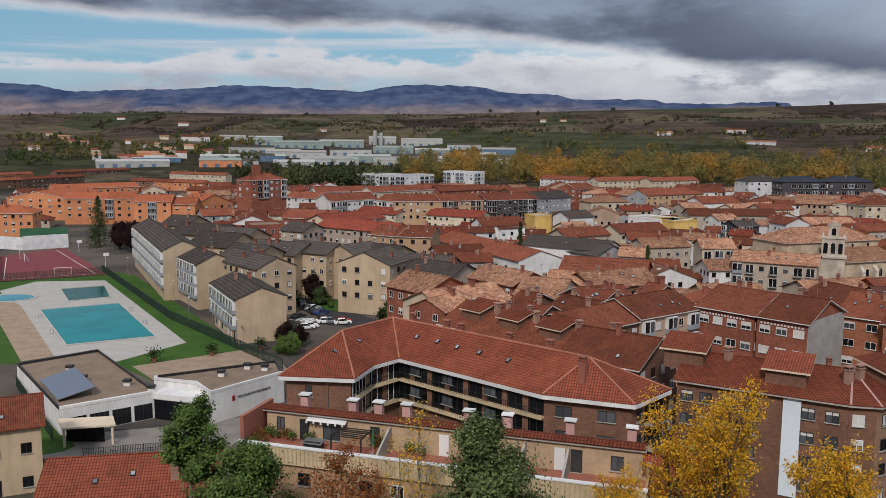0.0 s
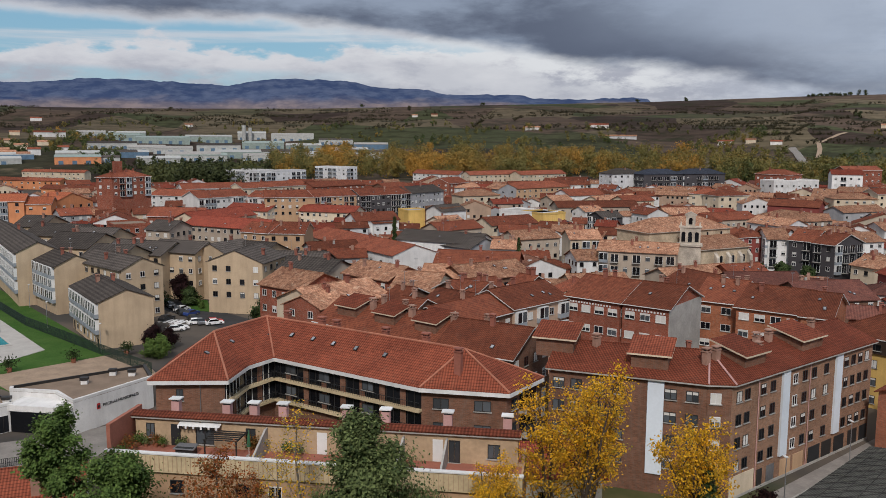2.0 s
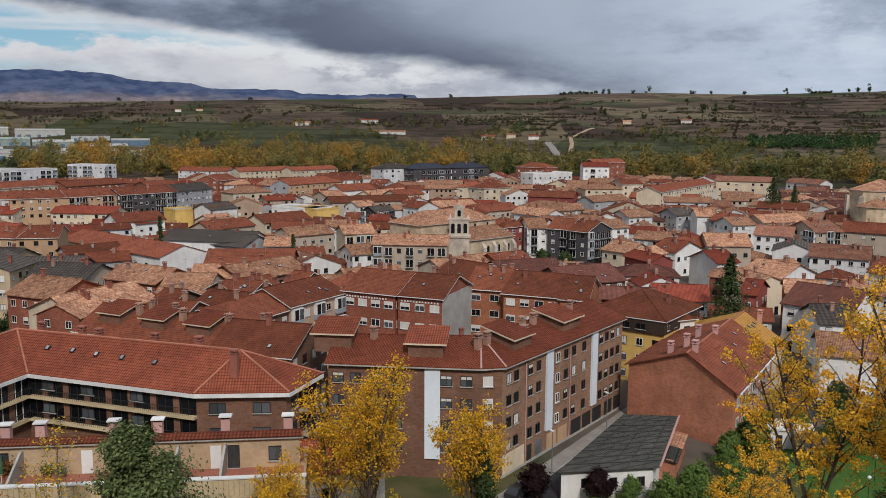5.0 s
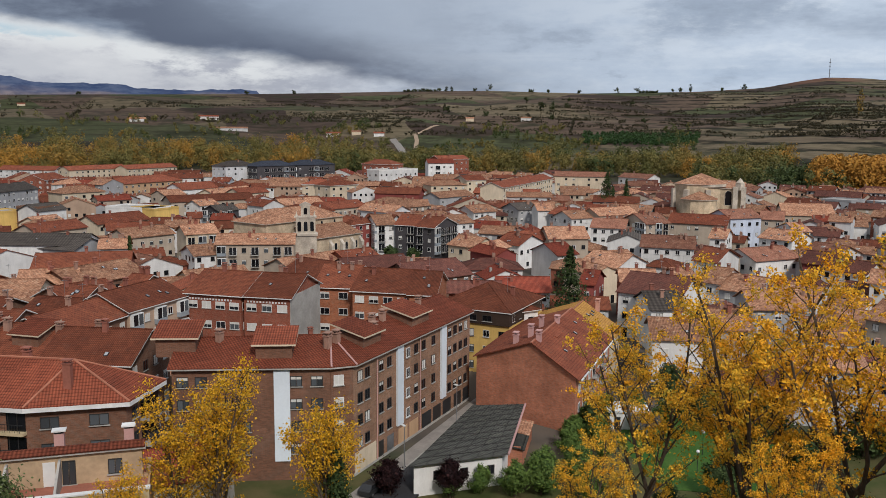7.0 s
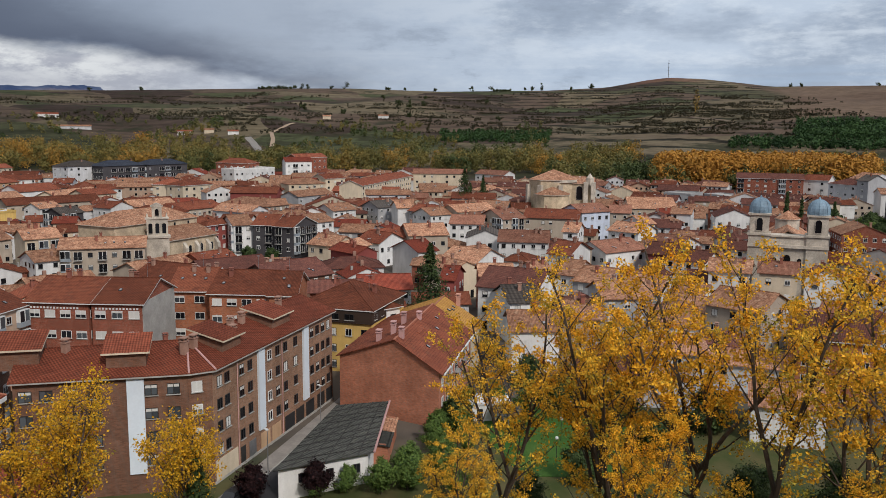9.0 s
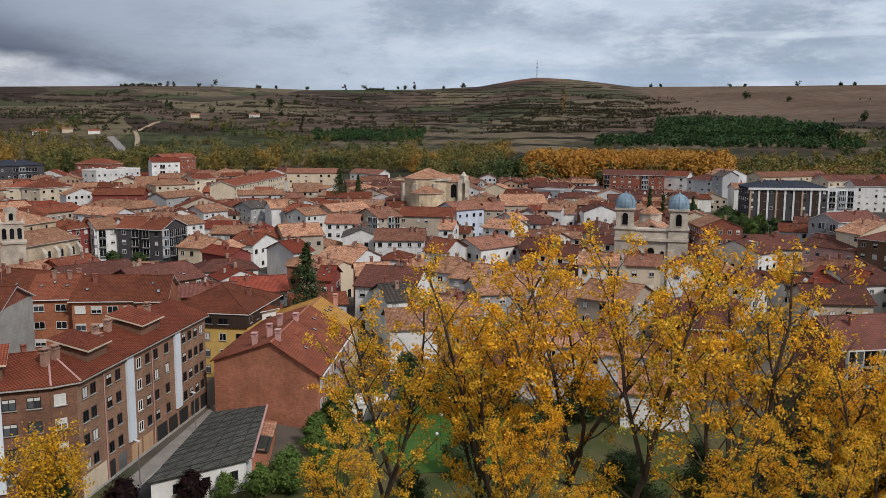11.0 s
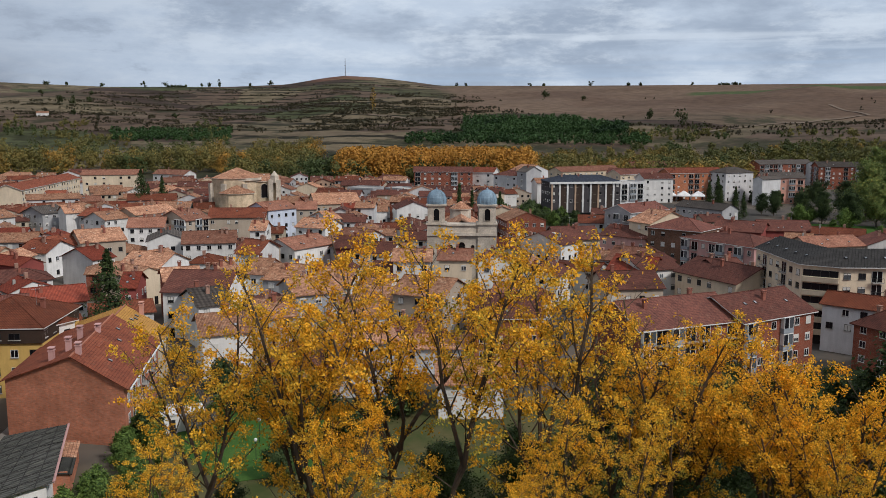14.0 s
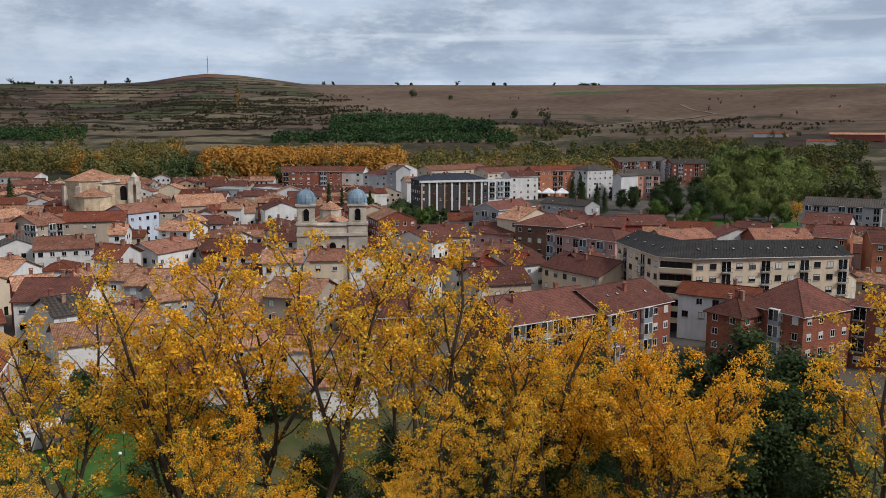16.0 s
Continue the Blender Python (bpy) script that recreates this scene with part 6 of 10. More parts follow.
def pool_building():
    """Two joined flat-roofed white volumes with gravel roofs, a glazed front and a lettered wall."""
    big = [(-76.1, 148.8), (-57.4, 123.8), (-45.8, 132.6), (-65.7, 159.0)]
    w = Shape()
    w.prism(big, -0.5, 4.0, "paint_white")
    low = [(-47.6, 137.0), (-40.2, 134.6), (-36.2, 129.4), (-27.0, 141.4), (-29.5, 148.6), (-47.9, 138.2)]
    w.prism(low, -0.5, 4.9, "paint_white")
    root = thing("pool_building", w, "flat-roofed white municipal pool building with gravel roof", "pool building")

    def rimmed(pts, z, mat):
        s = Shape()
        s.prism(pts, z, z + 0.06, mat)
        part("gravel_roof", s, root)
        c = sum((Vector(p) for p in pts), Vector((0, 0))) / len(pts)
        for k in range(len(pts)):
            a, b = Vector(pts[k]), Vector(pts[(k + 1) % len(pts)])
            i, j = a + (c - a).normalized() * 0.55, b + (c - b).normalized() * 0.55
            e = Shape()
            e.prism([tuple(a), tuple(b), tuple(j), tuple(i)], z, z + 0.5, "frame_dark" if (a - b).length > 20 or k in (3,) else "paint_white")
            part("parapet", e, root)

    rimmed(big, 4.0, "gravel_roof")
    rimmed(low, 4.9, "gravel_roof")
    # solar panels on their frame
    s = Shape()
    s.slab([(-67.0, 138.2, 4.5), (-59.2, 127.4, 4.5), (-54.8, 131.0, 5.6), (-62.8, 142.2, 5.6)], 0.12, "solar_glass", "metal_grey")
    part("solar_panel", s, root, "large grey solar panel on a low frame")
    leg = Shape()
    for x, y, z in ((-66.6, 138.3, 4.5), (-59.3, 128.0, 4.5), (-55.2, 131.1, 5.5), (-62.8, 141.6, 5.5)):
        leg.box(x - 0.06, x + 0.06, y - 0.06, y + 0.06, 4.0, z, "metal_grey")
    part("panel_frame", leg, root)
    for x, y, z in ((-65.0, 145.1, 4.0), (-60.1, 138.9, 4.0), (-51.9, 136.7, 4.0), (-46.8, 133.4, 4.0), (-37.1, 139.4, 4.9), (-33.8, 144.0, 4.9), (-30.6, 143.2, 4.9)):
        v = Shape()
        v.box(x - 0.5, x + 0.5, y - 0.4, y + 0.4, z, z + 0.7, "paint_white")
        o = part("roof_vent", v, root)
        box_part("vent_cap", o, x - 0.62, x + 0.62, y - 0.52, y + 0.52, z + 0.75, z + 1.15, "frame_dark")
    # glazed front
    m = upright(big[1], big[2])
    L = math.dist(big[1], big[2])
    for k in range(4):
        x0 = 1.0 + k * (L - 1.2) / 4
        g = Shape()
        g.box(x0, x0 + (L - 1.2) / 4 - 0.5, -0.04, 0.02, 0.1, 2.6, "pane_dark")
        wdw = part("window", g, root, "", m)
        for q in (0.25, 0.5, 0.75):
            xx = x0 + q * ((L - 1.2) / 4 - 0.5)
            box_part("mullion", wdw, xx - 0.05, xx + 0.05, -0.08, -0.04, 0.1, 2.6, "frame_dark")
    m2 = upright((-46.5, 132.2), (-36.4, 129.0))
    g = Shape()
    g.box(0.6, 9.6, -0.05, 0.02, 0.1, 3.2, "pane_dark")
    part("entrance_glass", g, root, "", m2)
    front = Shape()
    front.box(0.0, 10.6, 0.0, 5.0, 3.3, 4.2, "paint_white")
    part("entrance_lintel", front, root, "", m2)
    # sign: red crest and dark letters on the white wall
    m3 = upright(low[2], low[3])
    font = bpy.data.curves.new("lettering", "FONT")
    font.body, font.size, font.extrude = "PISCINAS MUNICIPALES", 0.66, 0.02
    font.materials.append(MATS["metal_dark"])
    txt = new("lettering", font)
    txt.parent = root
    txt.matrix_basis = m3 @ pose(5.2, -0.04, 3.0, 90, 0, 0)
    crest = Shape()
    crest.box(4.1, 4.7, -0.05, 0.0, 2.8, 3.7, "red_paint")
    crest.box(4.22, 4.58, -0.06, -0.05, 3.0, 3.4, "metal_dark")
    part("crest", crest, root, "small red crest plate", m3)
    # porch
    c = Shape()
    c.prism([(-57.2, 122.6), (-54.6, 118.4), (-47.6, 120.2), (-49.4, 124.0)], 2.9, 3.15, "paint_cream")
    part("porch_roof", c, root, "cream flat porch canopy")
    for x, y in ((-54.6, 118.9), (-48.2, 120.5)):
        box_part("porch_post", root, x - 0.15, x + 0.15, y - 0.15, y + 0.15, 0, 2.9, "paint_cream")
    box_part("porch_glass", root, -55.4, -49.8, 121.4, 121.5, 0.1, 2.8, "pane_dark")


pool_building()
flat_patch("side_lawn", [(-67.0, 136.3), (-66.2, 136.3), (-53.4, 119.6), (-54.1, 117.7), (-57.2, 115.4)], 0.14, "lawn", "mown grass strip beside the pool building", "lawn")
flat_patch("paved_forecourt", [(-52, 112), (-26, 122), (-28, 136), (-37, 130), (-57, 124), (-58, 116)], 0.08, "paving", "paved forecourt of the pool building", "pavement")


def mesh_fence(a, b, h=2.2, mat="green_mesh", label="dark green mesh fence with slim posts", gap=2.6, bars=False):
    """Posts, rails and a panel of fine bars between them."""
    a, b = Vector(a), Vector(b)
    L = (b - a).length
    root = tagged(new("fence"), label, "fence")
    root.matrix_basis = upright(a, b)
    n = max(1, int(L / gap))
    for k in range(n + 1):
        part("post", shared(("post", h, mat), lambda: box_mesh("post", -0.04, 0.04, -0.04, 0.04, 0, h + 0.1, mat)), root, "", pose(L * k / n, 0, 0))
    for k in range(n):
        def panel():
            s = Shape()
            w = L / n
            xs = [w * j / 12 + e for j in range(12) for e in (0, 0.07 if bars else 0.09)] + [w]
            zs = [0.075, 0.125, h / 2 - 0.025, h / 2 + 0.025, h - 0.025, h + 0.025]
            lattice(s, xs, zs, -0.02, 0.04, lambda i, j: (mat, 0.0) if i % 2 == 0 or j % 2 == 0 else None)
            return s.mesh("panel")
        part("panel", shared(("panel", round(L / n, 2), h, mat), panel), root, "", pose(L * k / n, 0, 0))


mesh_fence((-113.5, 281), (-67.5, 207), 2.2)
mesh_fence((-67.5, 207), (-31.0, 161.5), 2.2)
mesh_fence((-76.5, 149), (-57.5, 121.5), 2.0, gap=2.4)
mesh_fence((-50.5, 115.5), (-37.5, 119.0), 1.2, "metal_dark", "dark steel railing in front of the pool building", bars=True)
mesh_fence((-136, 257.5), (-108.5, 273.0), 2.6)
mesh_fence((-136, 257.5), (-164, 312), 2.6)


def court():
    s = Shape()
    s.prism([(-164.5, 313), (-136.5, 258.5), (-108.7, 273.0), (-151.0, 338.0)], -0.1, 0.10, "court_red")
    root = thing("sports_court", s, "dark red hard sports court with worn paint", "sports court", kind="structure")
    for a, b in (((-160, 310), (-137, 263)), ((-137, 263), (-113, 274.5)), ((-113, 274.5), (-151, 331))):
        m = upright(a, b)
        box_part("court_line", root, 0, math.dist(a, b), -0.12, 0.12, 0.10, 0.106, "white_paint", "", m)
    for x, y, t in ((-122.5, 272.0, 28), (-150.0, 303.0, -62)):
        g = Shape()
        g.box(-2.6, -2.45, -0.08, 0.08, 0, 2.4, "white_paint"), g.box(2.45, 2.6, -0.08, 0.08, 0, 2.4, "white_paint"), g.box(-2.6, 2.6, -0.08, 0.08, 2.3, 2.45, "white_paint")
        for k in (-2.5, 2.5):
            g.tube((k, 0, 2.35), (k, 1.3, 0.05), 0.04, 0.04, "white_paint", 5)
        g.tube((-2.5, 1.3, 0.05), (2.5, 1.3, 0.05), 0.04, 0.04, "white_paint", 5)
        thing("football_goal", g, "white tubular football goal on the red court", "goal", pose(x, y, 0.1, 0, 0, t), "goals")
    for x, y, t in ((-140.2, 326.0, -150), (-116.2, 290.9, -150), (-153, 306, 30)):
        h = Shape()
        h.tube((0, 0, 0), (0, 0, 3.6), 0.09, 0.07, "white_paint", 6), h.tube((0, 0, 3.6), (0, 2.2, 4.4), 0.07, 0.06, "white_paint", 6)
        o = thing("basketball_hoop", h, "white cranked basketball stand beside the court", "basketball hoop", pose(x, y, 0, 0, 0, t), "hoops")
        box_part("backboard", o, -0.9, 0.9, 2.2, 2.26, 3.9, 5.0, "white_paint")
    for a, b, h, mat, lab in (((-164, 331), (-150.5, 340.5), 5.5, "white_paint", "white practice wall behind the sports court"), ((-178, 336), (-164, 331), 5.0, "white_paint", "white practice wall behind the sports court"), ((-172, 345), (-155, 350), 7.0, "green_sheet", "green painted practice wall behind the court")):
        w = Shape()
        w.box(0, math.dist(a, b), -0.15, 0.15, -0.2, h, mat)
        thing("practice_wall", w, lab, "wall", upright(a, b))


court()


def street_lamp(x, y, h=6.0, t=0.0, z=0.0):
    def pole():
        s = Shape()
        s.tube((0, 0, -0.3), (0, 0, h), 0.08, 0.05, "galvanised", 7)
        return s.mesh("street_lamp")
    root = thing("street_lamp", shared(("lamp", h), pole), "grey steel lamp post with a flat head", "street lamp", pose(x, y, z, 0, 0, t), "street lamps")
    part("lamp_head", shared("lamp_head", lambda: box_mesh("lamp_head", -0.2, 0.2, -0.1, 0.7, 0, 0.12, "white_trim")), root, "", pose(0, 0, h))


for x, y in ((-100.8, 270.0), (-85.4, 250.0), (-61.7, 203.8), (-44.1, 179.0), (-73, 228), (56, 92.5), (72, 103.5)):
    street_lamp(x, y)
for x, y in ((93.5, 74.5), (87.0, 70.0), (100.0, 78.0)):
    s = Shape()
    s.tube((0, 0, -0.3), (0, 0, 3.2), 0.05, 0.04, "metal_dark", 6)
    o = thing("garden_lamp", s, "slim garden lamp post with a white globe", "lamp", pose(x, y, 0), "garden lamps")
    g = Shape()
    for k in range(4):
        a, b = -math.pi / 2 + math.pi * k / 4, -math.pi / 2 + math.pi * (k + 1) / 4
        g.ring(0, 0, 3.42 + 0.25 * math.sin(a), 3.42 + 0.25 * math.sin(b), 0.25 * math.cos(a) + 0.001, 0.25 * math.cos(b) + 0.001, "white_paint", 10, False)
    part("globe", g, o)
flat_patch("garden_lawn", [(80, 70), (92, 58), (112, 70), (100, 92), (88, 86)], 0.06, "lawn", "small green garden lawn between houses", "lawn")
for x, y in ((-57.5, 166.0), (-47.5, 171.5), (-38.5, 176.0)):
    small_plant("potted_shrub", x, y, 0.1, 2.0, "leaf_dark", int(x) % 50 + 3, "dark shrub in a low planter on the lawn edge", None, True, 300)


# ---- vehicles ----
def car_meshes(paint):
    b = Shape()
    prof = [(-2.1, 0.3), (2.1, 0.3), (2.12, 0.65), (1.95, 0.82), (1.05, 0.93), (0.45, 1.42), (-1.15, 1.46), (-1.85, 0.98), (-2.1, 0.85)]
    for sx in (-1, 1):
        pts = [(x, sx * (0.84 if z < 1 else 0.68), z) for x, z in prof]
        b.face(pts if sx < 0 else pts[::-1], paint)
    for k in range(len(prof)):
        (x0, z0), (x1, z1) = prof[k], prof[(k + 1) % len(prof)]
        y0, y1 = (0.84 if z0 < 1 else 0.68), (0.84 if z1 < 1 else 0.68)
        b.face([(x0, y0, z0), (x0, -y0, z0), (x1, -y1, z1), (x1, y1, z1)][::-1], "car_glass" if k in (4, 6) else paint)
    g = Shape()
    for sx in (-1, 1):
        p = [(0.95, sx * 0.845, 0.95), (0.42, sx * 0.70, 1.38), (-1.1, sx * 0.70, 1.40), (-1.6, sx * 0.845, 0.98)]
        g.face(p if sx > 0 else p[::-1], "car_glass")
    w = Shape()
    w.tube((0, -0.1, 0), (0, 0.1, 0), 0.32, 0.32, "frame_dark", 12)
    w.tube((0, -0.11, 0), (0, 0.11, 0), 0.18, 0.18, "metal_grey", 10)
    return b.mesh("car"), g.mesh("side_glass"), w.mesh("wheel")


def car(x, y, turn, paint, word, z=0.05):
    b, g, w = shared(("car", paint), lambda: car_meshes(paint))
    root = thing("car", b, f"{word} parked hatchback car on the street", "car", pose(x, y, z, 0, 0, turn), "parked cars")
    part("side_glass", g, root)
    for sx in (-1.3, 1.3):
        for sy in (-0.78, 0.78):
            part("wheel", w, root, "", pose(sx, sy, 0.32))


for x, y, t, p, wd in ((-31.5, 198.0, 20, "white_paint", "white"), (-41.5, 219.5, 60, "metal_grey", "silver"), (-39.8, 215.5, 60, "frame_dark", "black"), (-28.5, 203.4, 20, "white_paint", "white"), (-24.3, 203.4, 20, "red_paint", "red"),
                       (-45.0, 227.5, 60, "metal_grey", "silver"), (-36.0, 208.5, 60, "metal_dark", "dark grey"), (-34.0, 219.0, 55, "white_paint", "white"), (-31.0, 213.8, 55, "blue_paint", "blue"), (49.0, 88.6, 30, "metal_dark", "dark grey")):
    car(x, y, t, p, wd)
flat_patch("side_street", [(-20, 195), (-52, 240), (-62, 262), (-54, 262), (-38, 236), (-14, 204)], 0.04, "asphalt", "asphalt street between the rendered blocks", "road")
CROSS = new("crossing")
tagged(CROSS, "white zebra crossing painted on the asphalt", "road marking")
for k in range(6):
    box_part("stripe", CROSS, -34.6 + 0.0, -32.0, 203.2 + 1.0 * k, 203.7 + 1.0 * k, 0.045, 0.05, "white_paint")


def lorry(x, y, turn, paint, word):
    s = Shape()
    s.box(-5.5, 3.2, -1.25, 1.25, 1.1, 3.9, "white_paint")
    root = thing("lorry", s, f"{word} articulated lorry parked in the square", "lorry", pose(x, y, 0.05, 0, 0, turn), "parked lorries")
    c = Shape()
    c.prism([(3.5, -1.2), (5.6, -1.2), (5.6, 1.2), (3.5, 1.2)], 0.6, [3.5, 3.0, 3.0, 3.5], paint)
    cab = part("cab", c, root)
    box_part("windscreen", cab, 5.58, 5.63, -1.05, 1.05, 1.8, 2.8, "car_glass")
    box_part("chassis", root, -5.4, 5.2, -0.6, 0.6, 0.6, 1.1, "metal_dark")
    for xx in (-4.5, -3.3, 4.4):
        for yy in (-1.05, 1.05):
            part("wheel", shared("lorry_wheel", lambda: tyre()), root, "", pose(xx, yy, 0.5))


def tyre():
    w = Shape()
    w.tube((0, -0.15, 0), (0, 0.15, 0), 0.5, 0.5, "frame_dark", 12)
    return w.mesh("wheel")


for k, (p, wd) in enumerate((("blue_paint", "blue"), ("white_paint", "white"), ("red_paint", "red"), ("blue_paint", "dark blue"))):
    lorry(418 - 2.4 * k, 136 - 6.6 * k, -160, p, wd)
flat_patch("lorry_park", [(436, 150), (446, 120), (410, 96), (385, 112), (400, 140)], 0.04, "asphalt", "asphalt lorry park at the edge of town", "road")


# the street behind the courtyard block: parked cars, a crossing, a planted strip
for k, (x, y, t, p, wd) in enumerate(((-39.6, 229.0, 110, "white_paint", "white"), (-37.6, 224.2, 112, "metal_grey", "silver"), (-35.6, 219.6, 112, "metal_dark", "black"), (-33.6, 215.2, 113, "metal_dark", "black"), (-29.9, 207.8, 116, "metal_dark", "dark grey"), (-27.8, 203.6, 116, "metal_grey", "grey"), (-24.2, 202.3, 20, "white_paint", "white"), (-32.2, 196.7, 15, "white_paint", "white"))):
    car(x, y, t, p, wd)
for k in range(5):
    flat_patch("crossing_stripe", [(-36.5 + 1.3 * k, 209.6 - 0.5 * k), (-35.8 + 1.3 * k, 209.3 - 0.5 * k), (-37.2 + 1.3 * k, 206.3 - 0.5 * k), (-37.9 + 1.3 * k, 206.6 - 0.5 * k)], 0.16, "white_paint", "white painted crossing stripe on the asphalt", "road marking")
flat_patch("street_garden", [(-36.0, 233.5), (-29.5, 232.5), (-26.6, 217.0), (-31.5, 219.5)], 0.2, "lawn", "small green planted strip beside the parked cars", "lawn")
# ---- churches ----
def ring_pts(cx, cy, r, n, t0=0.0, sx=1.0, sy=1.0):
    return [(cx + sx * r * math.cos(t0 + k * math.tau / n), cy + sy * r * math.sin(t0 + k * math.tau / n)) for k in range(n)]


def cone_roof(pts, z, cx, cy, top, mat, over=0.6):
    s = Shape()
    c = Vector((cx, cy))
    out = [Vector(p) + (Vector(p) - c).normalized() * over for p in pts]
    for k in range(len(pts)):
        a, b = out[k], out[(k + 1) % len(pts)]
        s.slab([(a.x, a.y, z), (b.x, b.y, z), (cx, cy, top)], 0.18, mat, "stone_pale")
    return s


def arch(root, m, s, z, w, h, mat="pane_dark", surround="stone_pale"):
    """A round-headed opening with a raised stone surround."""
    a = Shape()
    pts = [(-w / 2, 0), (w / 2, 0), (w / 2, h - w / 2)] + [(w / 2 * math.cos(k * math.pi / 6), h - w / 2 + w / 2 * math.sin(k * math.pi / 6)) for k in range(1, 6)] + [(-w / 2, h - w / 2)]
    a.face([(x, -0.05, y) for x, y in pts], mat)
    for k in range(len(pts)):
        (x0, y0), (x1, y1) = pts[k], pts[(k + 1) % len(pts)]
        q = 1.18
        f = lambda x, y: (x * q, -0.16, (y - h / 2) * (1 + 0.18 * w / h) + h / 2)
        a.face([(x0, -0.16, y0), (x1, -0.16, y1), f(x1, y1), f(x0, y0)], surround)
        a.face([(x0, -0.05, y0), (x1, -0.05, y1), (x1, -0.16, y1), (x0, -0.16, y0)], surround)
    return part("arched_opening", a, root, "", m @ pose(s, 0, z))


def belfry_church():
    """Small parish church: tall nave, low aisle with buttresses, and a stone bell gable with three arches."""
    m = pose(99.6, 246.0, 0, 0, 0, 20)
    w = wall_shape("hip", 34, 15, 15.2, 3.0, "stone_wall")
    root = thing("church", w, "pale stone parish church with mixed-tile roofs and bell gable", "church", m)
    part("roof", roof_shape("hip", 34, 15, 15.2, 3.4, "roof_mix", fascia="stone_pale"), root)
    ai = Shape()
    ai.box(12, 33, -9, 0.0, -0.5, 10.2, "stone_wall")
    part("aisle", ai, root)
    ar = Shape()
    ar.slab([(11.4, -9.6, 10.2), (33.6, -9.6, 10.2), (33.6, 0, 13.2), (11.4, 0, 13.2)], 0.2, "roof_mix", "stone_pale")
    part("aisle_roof", ar, root)
    for x in (18.5, 23.5, 28.5, 32.6):
        b = Shape()
        b.prism([(x - 0.6, -10.4), (x + 0.6, -10.4), (x + 0.6, -9), (x - 0.6, -9)], -0.5, [7.5, 7.5, 9.0, 9.0], "stone_pale")
        part("buttress", b, root)
    for x in (21.0, 26.0, 30.6):
        arch(root, pose(0, -9, 0), x, 5.5, 1.3, 2.4)
    for x in (18, 24, 30):
        arch(root, pose(0, 0, 0), x, 12.6, 0.9, 1.6)
    t = pose(106.2, 239.6, -1.4, 0, 0, -24) @ Matrix.Diagonal((1.32, 1.2, 1.0, 1.0))
    g = Shape()
    g.box(0, 4.9, 0, 4.0, -0.5, 13.2, "stone_pale")
    tower = thing("bell_gable", g, "pale stone bell gable with arched bell openings", "bell tower", t)
    s = Shape()
    s.box(-0.3, 5.2, -0.3, 4.3, 13.2, 13.7, "stone_pale")
    s.box(0.2, 4.7, 1.2, 2.8, 13.7, 18.6, "stone_pale")
    s.box(-0.1, 5.0, 1.0, 3.0, 18.6, 19.0, "stone_pale")
    s.box(1.4, 3.5, 1.3, 2.7, 19.0, 22.2, "stone_pale")
    s.prism([(1.1, 1.2), (3.8, 1.2), (3.8, 2.8), (1.1, 2.8)], 22.2, 22.5, "stone_pale")
    s.face([(1.1, 1.2, 22.5), (3.8, 1.2, 22.5), (2.45, 1.2, 23.4)], "stone_pale")
    s.slab([(1.1, 1.2, 22.5), (1.1, 2.8, 22.5), (2.45, 2.8, 23.4), (2.45, 1.2, 23.4)], 0.1, "stone_pale")
    s.slab([(3.8, 2.8, 22.5), (3.8, 1.2, 22.5), (2.45, 1.2, 23.4), (2.45, 2.8, 23.4)], 0.1, "stone_pale")
    part("belfry", s, tower)
    for x in (1.0, 2.45, 3.9):
        arch(tower, pose(0, 1.2, 0), x, 14.4, 0.85, 3.0)
    arch(tower, pose(0, 1.3, 0), 2.45, 19.6, 0.8, 2.0)
    for x in (0.4, 4.5):
        p = Shape()
        p.ring(x, 2.0, 19.0, 20.4, 0.3, 0.06, "stone_pale", 8)
        part("pinnacle", p, tower)
    for k in range(12):
        FOOT.append((104 + 2.6 * k, 244 + 0.9 * k + (k % 2) * 7, 9))


belfry_church()


